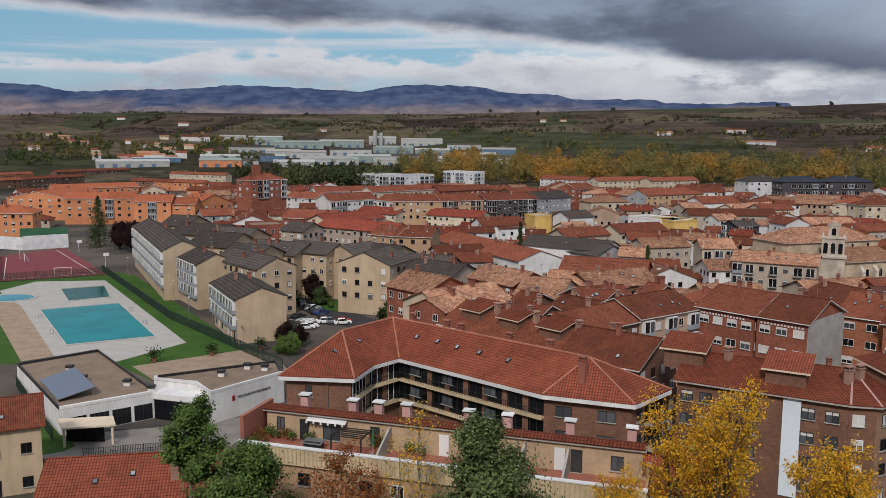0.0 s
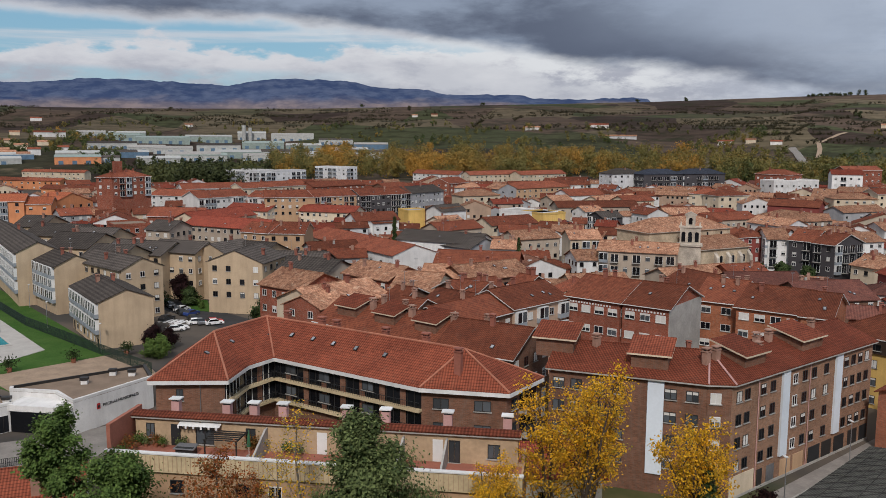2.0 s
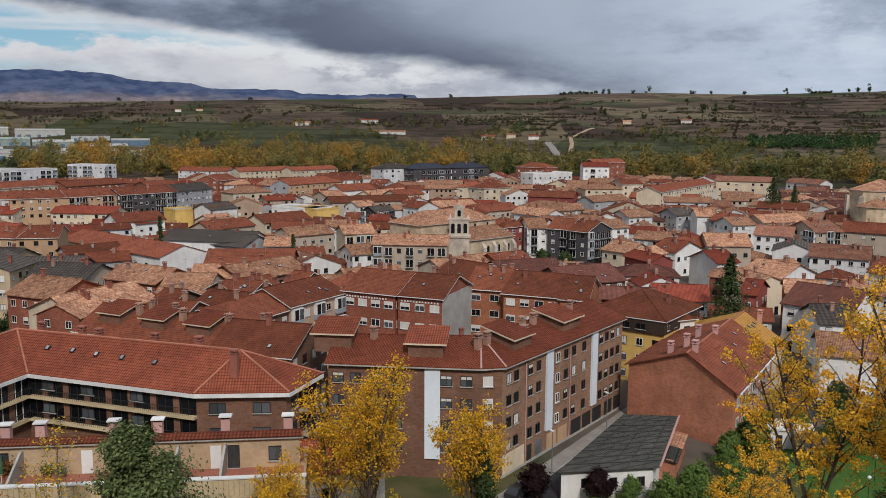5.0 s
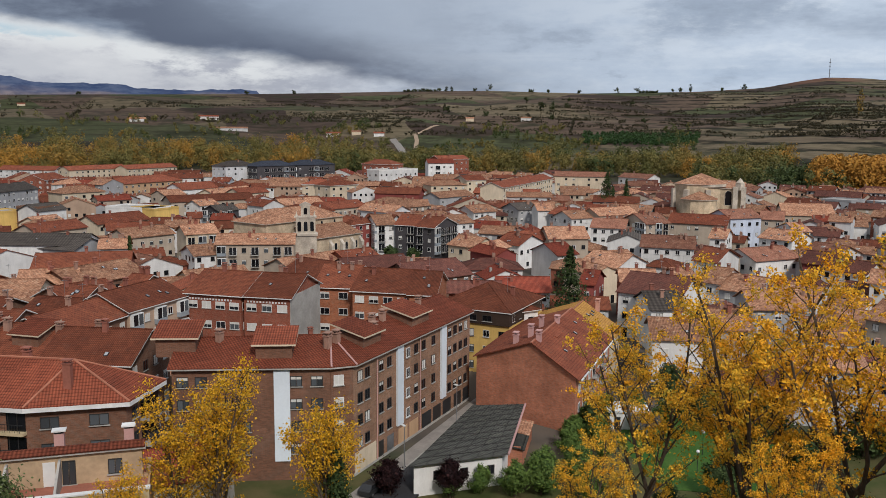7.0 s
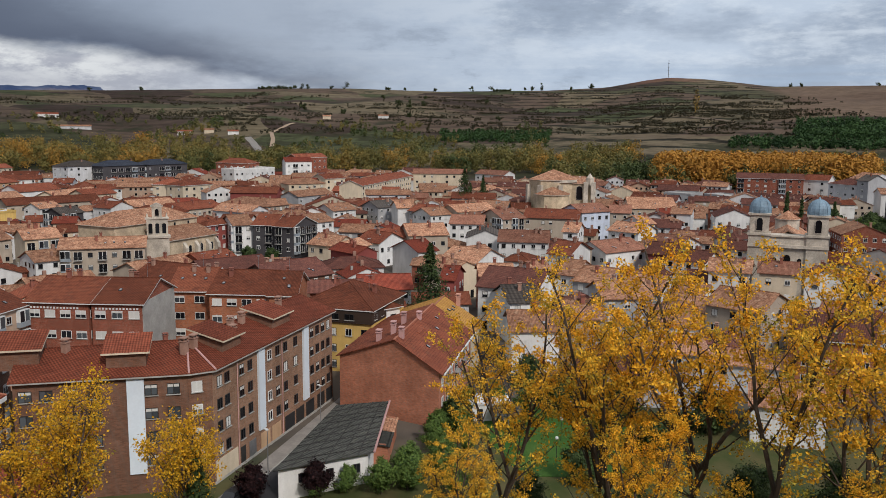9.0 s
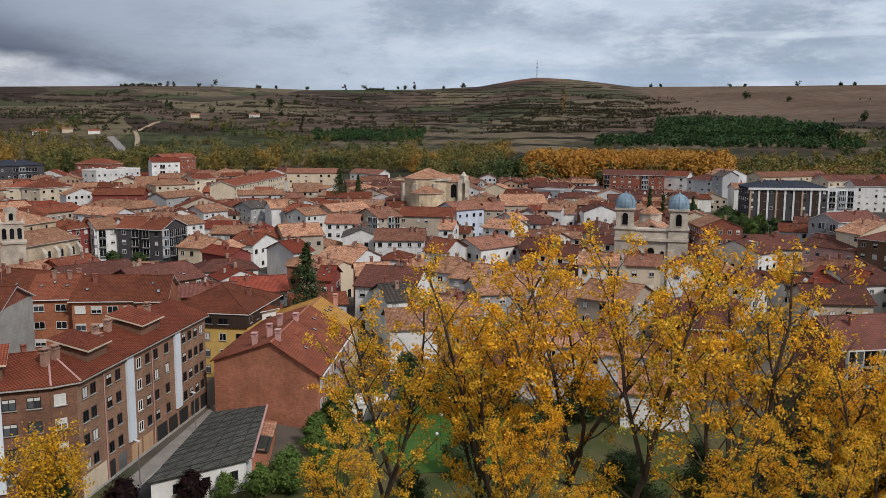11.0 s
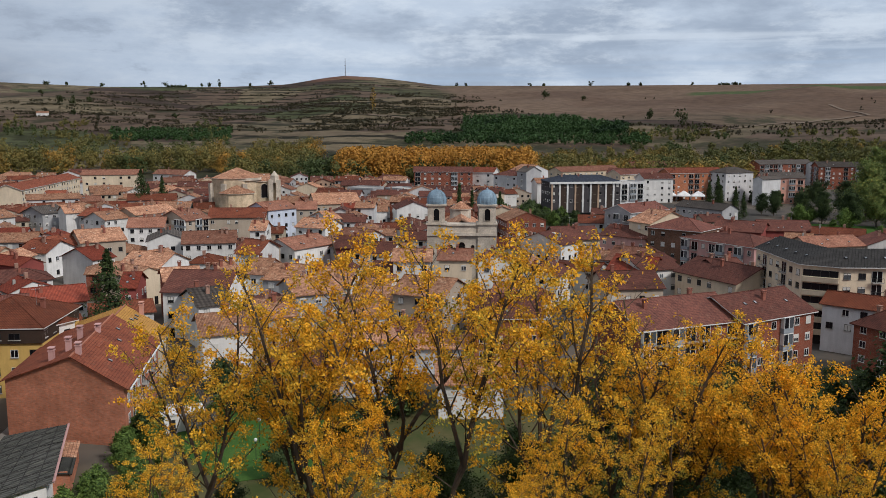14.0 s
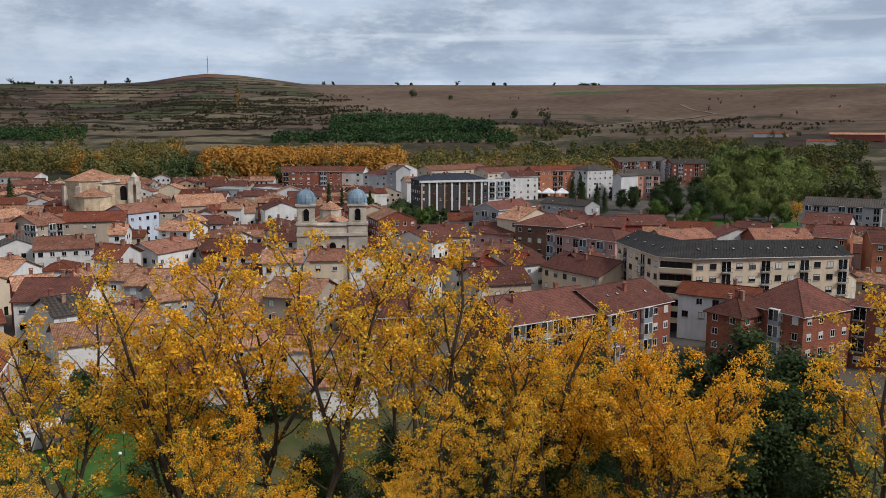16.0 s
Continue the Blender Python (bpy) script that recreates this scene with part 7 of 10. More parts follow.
def collegiate_church():
    """Massive stone church: many-sided choir under a pyramid roof, lower apse, tall side wing with a turret."""
    cx, cy = 298.5, 246.0
    big = ring_pts(cx, cy, 10.8, 8, 0.25, 1.12, 0.95)
    w = Shape()
    w.prism(big, -0.5, 21.5, "stone_wall")
    root = thing("church", w, "massive ochre stone church with pyramid tiled roof", "church")
    part("roof", cone_roof(big, 21.7, cx, cy, 26.0, "roof_mix"), root)
    n = ring_pts(cx, cy, 11.3, 8, 0.25)
    c = Shape()
    c.prism(n, 20.6, 21.5, "stone_pale")
    part("cornice", c, root)
    for x, y in big:
        b = Shape()
        d = (Vector((x, y)) - Vector((cx, cy))).normalized()
        b.prism([tuple(Vector((x, y)) + Vector((d.x * a - d.y * e, d.y * a + d.x * e))) for a, e in ((-0.5, -1.0), (1.2, -1.0), (1.2, 1.0), (-0.5, 1.0))], -0.5, 19.5, "stone_pale")
        part("buttress", b, root)
    ax, ay = 289.5, 239.0
    ap = ring_pts(ax, ay, 7.5, 8, 0.2)
    a = Shape()
    a.prism(ap, -0.5, 15.6, "stone_wall")
    part("apse", a, root)
    part("apse_roof", cone_roof(ap, 15.8, ax, ay, 19.0, "roof_mix"), root)
    m = upright((299.2, 236.5), (305.2, 228.7))
    g = Shape()
    g.box(0, 9.8, 0.0, 12, -0.5, 20.0, "stone_wall")
    part("side_wing", g, root, "", m)
    r = Shape()
    r.slab([(-0.5, -0.5, 20.1), (10.3, -0.5, 20.1), (10.3, 12, 22.2), (-0.5, 12, 22.2)], 0.2, "roof_mix", "stone_pale")
    part("wing_roof", r, root, "", m)
    arch(root, m, 3.6, 13.0, 2.6, 6.0)
    for x in (5.4, 8.6):
        b = Shape()
        b.box(x, x + 2.0, -1.6, 0.0, -0.5, 20.8, "stone_pale")
        part("buttress", b, root, "", m)
    p = m @ Vector((8.0, -0.2, 0))
    t = Shape()
    t.box(p.x - 1.3, p.x + 1.3, p.y - 1.3, p.y + 1.3, 19.5, 22.6, "stone_pale")
    t.ring(p.x, p.y, 22.6, 24.6, 1.6, 0.15, "stone_pale", 8)
    part("turret", t, root)
    lm = upright((276, 236), (288, 219))
    low = Shape()
    low.box(0, 20, 0, 9, -0.5, 10.0, "stone_wall")
    part("sacristy", low, root, "", lm)
    FOOT.append((299, 246, 13)), FOOT.append((288, 238, 10)), FOOT.append((308, 234, 9)), FOOT.append((286, 229, 10))
    SIGHT.append((48.5, 54.0, 380, 13.0))


collegiate_church()


def twin_tower_church():
    """Baroque church: two square bell towers with blue-grey domes on either side of a stone front."""
    a, b = Vector((209.6, 106.6)), Vector((217.6, 90.0))
    m = upright(a, b)
    L = (b - a).length
    f = Shape()
    f.box(0, L, 0.4, 4.6, -0.5, 17.2, "stone_pale")
    f.box(-0.5, L + 0.5, -0.3, 4.9, 14.4, 15.2, "stone_pale")
    f.box(-0.3, L + 0.3, 0.0, 4.8, 17.2, 17.6, "stone_pale")
    root = thing("church", f, "baroque stone church with two blue-grey domed bell towers", "church", m)
    for s in (-0.4, L - 4.8):
        t = Shape()
        t.box(s, s + 5.2, 0.0, 5.2, -0.5, 17.4, "stone_pale")
        t.box(s - 0.3, s + 5.5, -0.3, 5.5, 17.4, 17.9, "stone_pale")
        t.box(s + 0.25, s + 4.95, 0.25, 4.95, 17.9, 22.6, "stone_pale")
        t.box(s - 0.15, s + 5.35, -0.15, 5.35, 22.6, 23.1, "stone_pale")
        tw = part("bell_tower", t, root)
        d = Shape()
        c = s + 2.6
        prof = [(2.65, 23.1), (2.7, 23.9), (2.6, 24.8), (2.3, 25.6), (1.8, 26.3), (1.1, 26.8), (0.35, 27.05), (0.12, 27.6)]
        for (r0, z0), (r1, z1) in zip(prof, prof[1:]):
            d.ring(c, 2.6, z0, z1, r0, r1, "copper_blue", 16, False)
        for k in range(8):
            q = k * math.tau / 8
            for (r0, z0), (r1, z1) in zip(prof, prof[1:-1]):
                d.tube((c + r0 * 1.02 * math.cos(q), 2.6 + r0 * 1.02 * math.sin(q), z0), (c + r1 * 1.02 * math.cos(q), 2.6 + r1 * 1.02 * math.sin(q), z1), 0.07, 0.07, "copper_blue", 4)
        part("dome", d, tw, "ribbed blue-grey metal dome")
        cr = Shape()
        cr.tube((c, 2.6, 27.5), (c, 2.6, 29.0), 0.05, 0.04, "metal_dark", 5), cr.tube((c - 0.4, 2.6, 28.5), (c + 0.4, 2.6, 28.5), 0.04, 0.04, "metal_dark", 5)
        part("cross", cr, tw)
        arch(tw, pose(0, 0.25, 0), c, 18.6, 1.5, 3.3)
        arch(tw, pose(s, 0, 0, 0, 0, -90) @ pose(0, 0.25, 0), -2.6, 18.6, 1.5, 3.3)
    nv = Shape()
    nv.prism([(3, 4.6), (L - 3, 4.6), (L - 3, 34), (3, 34)], -0.5, 14.0, "stone_wall")
    part("nave", nv, root)
    nr = Shape()
    nr.slab([(2, 4.6, 14.1), (L / 2, 4.6, 18.4), (L / 2, 35, 18.4), (2, 35, 14.1)], 0.2, "roof_mix")
    nr.slab([(L - 2, 4.6, 14.1), (L / 2, 4.6, 18.4), (L / 2, 35, 18.4), (L - 2, 35, 14.1)], 0.2, "roof_mix")
    part("nave_roof", nr, root)
    cu = Shape()
    cu.prism(ring_pts(L / 2, 24, 3.2, 8), 14, 19.6, "stone_pale")
    part("lantern", cu, root)
    part("lantern_roof", cone_roof(ring_pts(L / 2, 24, 3.2, 8), 19.7, L / 2, 24, 22.0, "roof_mix", 0.3), root)
    arch(root, pose(0, 0.4, 0), L / 2, 9.0, 1.8, 3.6)
    for x in (6.2, L - 6.2):
        arch(root, pose(0, 0.4, 0), x, 9.4, 1.0, 2.4)
    SIGHT.append((62.0, 68.5, 234, 13.5)), SIGHT.append((70.0, 76.0, 428, 1.5)), SIGHT.append((23.0, 28.5, 262, 6.5))
    FOOT.append((214, 98, 12)), FOOT.append((226, 106, 12)), FOOT.append((240, 112, 12))


twin_tower_church()
house(188.5, 106.0, -66, 9.5, 11, 10.5, "gx", "white", "mix", 3)
house(193.5, 95.5, -64, 8.5, 10, 10.8, "gx", "cream", "faded", 3)
house(198.0, 86.5, -66, 9.0, 11, 10.2, "gy", "white", "plum", 3)


# ---- right-hand quarter ----
def rounded_corner_block():
    """Long cream block with a chamfered corner, strip balconies and a dark tiled roof."""
    P = [(211.3, 21.0), (190.3, 9.8), (189.8, 2.6), (204.9, -30.2), (216.0, -24.7), (203.4, 2.0), (203.8, 5.0), (216.3, 11.5)]
    h = 16.4
    w = Shape()
    w.prism(P, -0.5, h, "paint_cream")
    root = thing("apartment_building", w, "long cream apartment block with strip balconies and dark roof", "apartment building")
    r = Shape()
    c1, c2, c3 = (213.8, 16.2, h + 2.9), (197.0, 5.0, h + 2.9), (210.4, -27.4, h + 2.9)
    o = 0.7
    E = [(211.6, 21.7), (189.8, 10.3), (189.0, 2.4), (204.7, -31.0), (216.7, -24.8), (204.2, 2.2), (204.4, 4.6), (216.9, 11.0)]
    up = lambda k: (*E[k], h + 0.1)
    for pl in ([up(0), up(1), c2, c1], [up(1), up(2), c2], [up(2), up(3), c3, c2], [up(3), up(4), c3], [up(4), up(5), c2, c3], [up(6), up(7), c1, c2], [up(7), up(0), c1], [up(5), up(6), c2]):
        r.slab(pl, 0.15, "roof_dark", "white_trim")
    part("roof", r, root)
    k = 0
    for i, j in ((0, 1), (1, 2), (2, 3)):
        m = upright(P[i], P[j])
        L = math.dist(P[i], P[j])
        for z in (13.6, 10.8, 8.0, 5.2, 2.6):
            if i == 1:
                box_part("strip_balcony", root, 0.1, L - 0.1, -0.9, 0.0, z - 0.5, z + 0.55, "paint_cream", "", m)
                box_part("balcony_glass", root, 0.3, L - 0.3, -0.05, 0.02, z + 0.5, z + 1.9, "pane_dark", "", m)
                for q in range(5):
                    box_part("mullion", root, 0.3 + q * (L - 0.6) / 4 - 0.05, 0.3 + q * (L - 0.6) / 4 + 0.05, -0.1, -0.05, z + 0.5, z + 1.9, "frame_dark", "", m)
                continue
            n = int(L / 3.0)
            for q in range(n):
                s = (q + 0.5) * L / n
                if (q + i) % 3 == 1:
                    part("balcony", shared(("bal", 2.7), lambda: balcony_mesh(2.2)), root, "", m @ pose(s, 0, z - 0.3))
                else:
                    part("window", window_kind(1.5, 1.3, "dark", (q * 3 + int(z)) % 4), root, "", m @ pose(s, 0, z + 0.3))
        m2 = m
    box_part("ground_floor_glass", root, 0.2, math.dist(P[1], P[2]) - 0.2, -0.06, 0.02, 0.0, 2.2, "frame_dark", "", upright(P[1], P[2]))
    for k in range(9):
        f = (k + 0.5) / 9
        a, b = Vector(E[2]).lerp(Vector(E[3]), f), Vector((c2[0], c2[1])).lerp(Vector((c3[0], c3[1])), f)
        p = a.lerp(b, 0.45)
        part("skylight", shared("sky", skylight_mesh), root, "", pose(p.x, p.y, h + 0.3 + 2.8 * 0.45, 20, 0, -64))
    for k in range(5):
        p = Vector(E[0]).lerp(Vector(E[1]), (k + 0.5) / 5).lerp(Vector((c1[0], c1[1])).lerp(Vector((c2[0], c2[1])), (k + 0.5) / 5), 0.4)
        part("skylight", shared("sky", skylight_mesh), root, "", pose(p.x, p.y, h + 0.3 + 2.8 * 0.4, 20, 0, -157))
    for q in ((197, 6, 8), (206, 14, 8), (199, -12, 8), (208, -24, 8), (213, 16, 7)):
        FOOT.append(q)


rounded_corner_block()
E1 = house(169.6, -7.0, -132, 13.4, 13.5, 11.6, "hip", "redbrick", "plum", 4, rise=4.9, style="")
for z in (3.4, 6.4, 9.4):
    part("glazed_bay", shared("bay", lambda: gallery_mesh(2.2, 3.0)), E1, "white glazed bay", pose(7.6, 0, z - 0.6))
house(166.4, -0.6, -127, 7.6, 11, 10.3, "hip", "redbrick", "plum", 4, rise=2.6, style="")
house(149.5, 16.2, -33, 18.7, 14, 12, "gx", "redbrick", "plum", 4, rise=3.2, style="p")
house(135.9, 30.6, -41, 20.5, 14, 12, "gx", "redbrick", "plum", 4, rise=3.4, style="b")
house(172.0, -26.0, -110, 14, 14, 12, "hip", "redbrick", "plum", 4, rise=3.4, style="p")
house(136.0, 60.0, -60, 12.0, 13, 11, "gx", "rust", "plum", 4, rise=3.0)


# ---- industry beyond the river ----
def land(az, el):
    """Where a sight line at that angle meets the land, far out."""
    r = 700.0
    while r < 2480:
        x, y = polar(az, r)
        if EYE.z + r * math.tan(radians(el)) <= ground_z(x, y):
            break
        r += 6
    return (*polar(az, r), r)


def hall(az, el, w, d, h, wall, roof_mat, rise, words):
    x, y, r = land(az, el)
    z = ground_z(x, y)
    s = wall_shape("gx", w, d, h, rise, wall)
    root = thing("factory_hall", s, words, "factory", pose(x, y, z - 1.0, 0, 0, -az) @ pose(-w / 2, 0, 0), "factory halls")
    part("roof", roof_shape("gx", w, d, h, rise, roof_mat, 0.3), root)
    for k in range(max(2, int(w / 14))):
        box_part("roller_door", root, 4 + 14 * k, 9 + 14 * k, -0.15, 0.02, 0, min(5, h - 2), "cladding_blue")
    return root


for k, (az, el, w, d, h, m) in enumerate(((-7.8, -1.9, 80, 40, 9, "cladding_pale"), (-5.0, -1.75, 70, 40, 9, "cladding_green"), (-2.2, -1.7, 80, 40, 8, "cladding_pale"), (0.4, -1.8, 60, 40, 8, "cladding_pale"), (-12.2, -0.6, 80, 50, 9, "cladding_green"), (-10.6, -1.35, 60, 40, 8, "cladding_pale"), (-14.6, -1.75, 60, 30, 8, "cladding_pale"), (-12.6, -1.15, 80, 40, 9, "cladding_pale"), (-11.5, -1.7, 50, 30, 8, "cladding_blue"), (-9.6, -0.8, 95, 40, 10, "cladding_green"), (-9.0, -1.45, 60, 36, 8, "cladding_pale"),
                                          (-6.8, -0.75, 90, 40, 11, "cladding_green"), (-6.2, -1.3, 70, 36, 9, "cladding_pale"), (-4.1, -0.55, 60, 40, 13, "cladding_pale"), (-3.4, -1.15, 70, 36, 9, "cladding_green"), (-1.5, -0.65, 90, 40, 12, "cladding_pale"),
                                          (-0.8, -1.25, 60, 36, 8, "cladding_green"), (1.3, -0.85, 70, 40, 9, "cladding_pale"), (2.2, -1.5, 60, 30, 8, "cladding_pale"), (4.0, -1.7, 50, 26, 8, "cladding_green"), (3.6, -1.15, 60, 30, 8, "cladding_blue"),
                                          (-18.5, -1.75, 70, 24, 7, "cladding_blue"), (-13.5, -2.0, 60, 22, 7, "cladding_pale"), (-19.9, -2.05, 100, 24, 8, "cladding_pale"), (-14.6, -2.07, 60, 24, 9, "paint_orange"), (-13.9, -0.4, 60, 30, 9, "cladding_pale"), (-11.7, -0.5, 70, 30, 11, "cladding_green"), (-12.8, -1.7, 80, 30, 8, "cladding_pale"), (-9.9, -2.1, 60, 24, 8, "cladding_pale"), (-7.2, -1.95, 70, 26, 8, "cladding_pale"), (-3.2, -1.95, 70, 26, 8, "cladding_pale"), (1.3, -1.9, 70, 26, 9, "paint_cream"), (3.6, -1.75, 50, 26, 9, "cladding_pale"))):
    hall(az, el, w * 0.8, d * 1.7, h, m, ("concrete", "cladding_pale", "roof_slate", "cladding_pale", "cladding_green")[k % 5], 2.2, "long metal-clad factory hall beyond the trees")
for az, el, h, r0 in ((-4.6, -0.6, 26, 3.5), (-4.2, -0.6, 22, 3.0)):
    x, y, r = land(az, el)
    s = Shape()
    s.ring(x, y, ground_z(x, y) - 1, ground_z(x, y) + h, r0, r0, "cladding_pale", 14)
    thing("silo", s, "tall pale grey factory silo", "silo", None, "silos")
for k, (az, el, w, h, wall) in enumerate(((14.3, 0.15, 26, 6, "white"), (18.6, 0.3, 34, 7, "white"), (19.8, -0.4, 60, 5, "pale"), (-20.5, 0.9, 18, 6, "white"), (-18.0, -0.3, 14, 6, "cream"), (-23.5, -0.6, 14, 6, "cream"), (-25.5, -1.0, 16, 6, "white"), (-22, -1.15, 14, 6, "cream"), (-16.5, -0.9, 14, 6, "cream"), (-24.6, -0.1, 12, 6, "cream"),
                                          (6.5, 0.95, 14, 6, "white"), (7.8, 1.0, 16, 6, "cream"), (39.2, 0.4, 18, 6, "white"), (29.5, -0.7, 16, 6, "white"), (28.0, -0.6, 14, 6, "cream"), (26.5, -0.7, 22, 6, "white"), (35.5, 0.35, 14, 6, "cream"), (93.5, -0.8, 40, 6, "pale"), (98.3, -0.9, 60, 7, "crimson"), (96.5, -1.3, 36, 6, "white"), (-8.0, 0.25, 16, 6, "white"),
                                          (-19.1, -0.85, 16, 7, "white"), (-19.0, -1.5, 26, 8, "orange"), (-20.3, -1.65, 20, 7, "pink"), (-17.7, -1.15, 16, 7, "cream"), (-17.0, -1.5, 14, 8, "white"), (-22.7, -0.7, 14, 6, "tan"), (-23.3, -1.3, 18, 5, "tan"), (-23.8, -0.35, 18, 6, "ochre"),
                                          (-16.1, -0.4, 44, 8, "white"), (-18.3, -0.85, 14, 7, "cream"), (-20.2, -0.6, 10, 6, "white"), (-22.0, -1.55, 10, 6, "white"), (-16.8, 0.54, 22, 7, "white"), (-18.4, -1.6, 16, 7, "salmon"), (-19.7, -1.75, 16, 7, "cream"), (-17.6, -1.7, 14, 7, "ochre"), (-15.4, -1.3, 14, 7, "white"))):
    x, y, r = land(az, el)
    root = thing("farm_building", wall_shape("gx", w, 10, h, 2.0, "paint_" + wall), f"{WALL_WORDS[wall]} farm building among the far fields", "farm building", pose(x, y, ground_z(x, y) - 0.8, 0, 0, -az) @ pose(-w / 2, 0, 0), "farm buildings")
    part("roof", roof_shape("gx", w, 10, h, 2.0, "roof_terra" if k % 2 else "roof_mix"), root)


def ribbon(name, pts, width, mat, label):
    """A road laid over the land through a few points given as azimuth and elevation."""
    c = [Vector(land(*p)[:2]) for p in pts]
    fine = []
    for a, b in zip(c, c[1:]):
        n = max(2, int((b - a).length / 25))
        fine += [a.lerp(b, k / n) for k in range(n)]
    fine.append(c[-1])
    s = Shape()
    prev = None
    for k, p in enumerate(fine):
        t = (fine[min(k + 1, len(fine) - 1)] - fine[max(k - 1, 0)]).normalized()
        n = Vector((-t.y, t.x)) * width / 2
        cur = [(*(p + n), ground_z(*(p + n)) + 1.2), (*(p - n), ground_z(*(p - n)) + 1.2)]
        if prev:
            s.face([prev[0], prev[1], cur[1], cur[0]], mat)
        prev = cur
    thing(name, s, label, "road", kind="structure")


ribbon("far_road", [(31.6, -2.4), (31.2, -1.9), (30.7, -1.2), (30.4, -0.9)], 10, "paving", "pale concrete road bridge leaving the town")
ribbon("track", [(31.9, -1.5), (32.0, -1.0), (31.9, -0.6), (32.6, -0.3), (33.4, 0.05)], 6, "sandy_ground", "pale winding farm track on the slope")
ribbon("hill_track", [(60.5, -0.3), (61.8, 0.25), (59.0, 0.6)], 5, "earth_track", "thin earth track across the hillside")
ribbon("field_track", [(88.0, 1.2), (90.2, 0.6), (86.6, 0.1), (80.5, -0.6)], 6, "earth_track", "thin earth track across the fields")

MX, MY = polar(57.6, 2470)
s = Shape()
s.tube((MX, MY, ground_z(MX, MY) - 2), (MX, MY, EYE.z + 2470 * math.tan(radians(4.2))), 0.9, 0.5, "metal_grey", 6)
for k in range(4):
    z = EYE.z + 2470 * math.tan(radians(3.3 + 0.22 * k))
    s.box(MX - 1.6, MX + 1.6, MY - 1.6, MY + 1.6, z, z + 1.5, "metal_grey")
thing("radio_mast", s, "slender steel radio mast on the hilltop", "mast")


# ---- park lawn and the white marquees by the flats ----
s = Shape()
s.prism([(384, 24), (386, -34), (428, -42), (428, 26)], -0.5, 0.05, "lawn")
thing("park_lawn", s, "mown park lawn below tall trees", "lawn", kind="structure")
FOOT += [(400, 8, 18), (400, -14, 18), (420, -34, 18), (440, 20, 30)]
for k in range(3):
    x0, y0 = polar(78.4 + 0.9 * k, 524)
    s = Shape()
    for a, b in (((0, 0), (8, 0)), ((8, 0), (8, 9)), ((8, 9), (0, 9)), ((0, 9), (0, 0))):
        s.face([(*a, 3.6), (*b, 3.6), (4, 4.5, 6.4)], "white_paint")
        s.face([(*a, 3.1), (*b, 3.1), (*b, 3.6), (*a, 3.6)], "white_paint")
    root = thing("marquee", s, "white pointed terrace marquee on steel posts", "marquee", pose(x0, y0, 0, 0, 0, -79), "marquees")
    for px, py in ((0.1, 0.1), (7.9, 0.1), (7.9, 8.9), (0.1, 8.9)):
        box_part("post", root, px - 0.08, px + 0.08, py - 0.08, py + 0.08, 0, 3.4, "galvanised")
# ---- buildings of the town: front left corner, turn, width, depth, eaves, roof, walls, tiles, storeys ----
house(-44.8, 181.4, 27, 11.2, 24, 10, "gy", "sand", "slate", 3, rise=2.2, style="g")
house(-63.7, 218.2, 33, 10.3, 16, 12, "gy", "sand", "slate", 4, rise=2.4, style="g")
house(-76.3, 230.2, 26, 10.4, 69, 14, "gy", "sand", "slate", 4, rise=2.4, style="g")
house(-45.9, 208.1, 40, 10.8, 22, 12.5, "gy", "sand", "slate", 4, rise=2.4, style="e")
house(-60.3, 226.2, -25, 11.1, 16, 12.5, "gx", "sand", "slate", 4)
house(-75.8, 250.3, -24, 14.3, 16, 13, "gx", "sand", "slate", 4)
house(-88.8, 275.6, -23, 19.0, 14, 13.5, "gx", "sand", "slate", 4)
house(-57.9, 241.6, -28, 19.0, 13, 12.5, "gx", "sand", "slate", 4)
house(-98.5, 296.5, -18, 10.3, 14, 14, "gx", "sand", "slate", 4)
house(-78.1, 269.8, -25, 17.7, 14, 13, "gx", "sand", "slate", 4)
house(-27.1, 217.1, -21, 14.6, 14, 13, "gy", "sand", "slate", 4)
house(-45.5, 239.5, -30, 15.4, 11, 13, "gx", "sand", "slate", 4)
house(-32.5, 236.4, -38, 10.6, 12, 13, "gy", "sand", "slate", 4)
house(-55.9, 291.6, -29, 9.4, 12, 13, "gx", "beige", "slate", 4)
house(-22.8, 235.9, -33, 9.7, 12, 12.5, "gx", "sand", "slate", 4)
house(-12.8, 225.2, -18, 14.2, 12, 11, "gx", "beige", "slate", 3)
house(-10.1, 215.6, -35, 14.8, 12, 11, "gx", "beige", "slate", 3)
house(-67.9, 300.4, 22, 12.0, 14, 13, "flat", "redbrick", "terra", 4)
house(-24.4, 281.8, -35, 10.7, 12, 13, "gx", "ochre", "terra", 4)
house(-15.7, 275.7, -12, 11.7, 14, 13, "gx", "ochre", "terra", 4)
house(-47.2, 315.3, -36, 35.3, 13, 12, "gx", "beige", "red", 4)
house(-65.8, 347.5, -16, 21.2, 14, 12, "gx", "redbrick", "terra", 3)
house(-43.4, 326.0, 52, 30.9, 14, 12, "gx", "cream", "red", 3)
house(-194.8, 356.0, 12, 21.3, 14, 12, "hip", "orange", "orange", 4)
house(-228.5, 446.6, 5, 28.8, 60, 12, "gy", "orange", "orange", 4, rise=3)
house(-190.4, 428.0, 5, 19.7, 14, 13, "gx", "orange", "orange", 4, style="p")
house(-170.7, 429.8, 5, 14.1, 14, 13, "gx", "orange", "orange", 4, style="p")
house(-152.4, 419.2, 5, 17.9, 14, 12.5, "gx", "orange", "orange", 4, style="p")
house(-135.1, 422.1, 5, 11.8, 14, 11, "gx", "orange", "orange", 3)
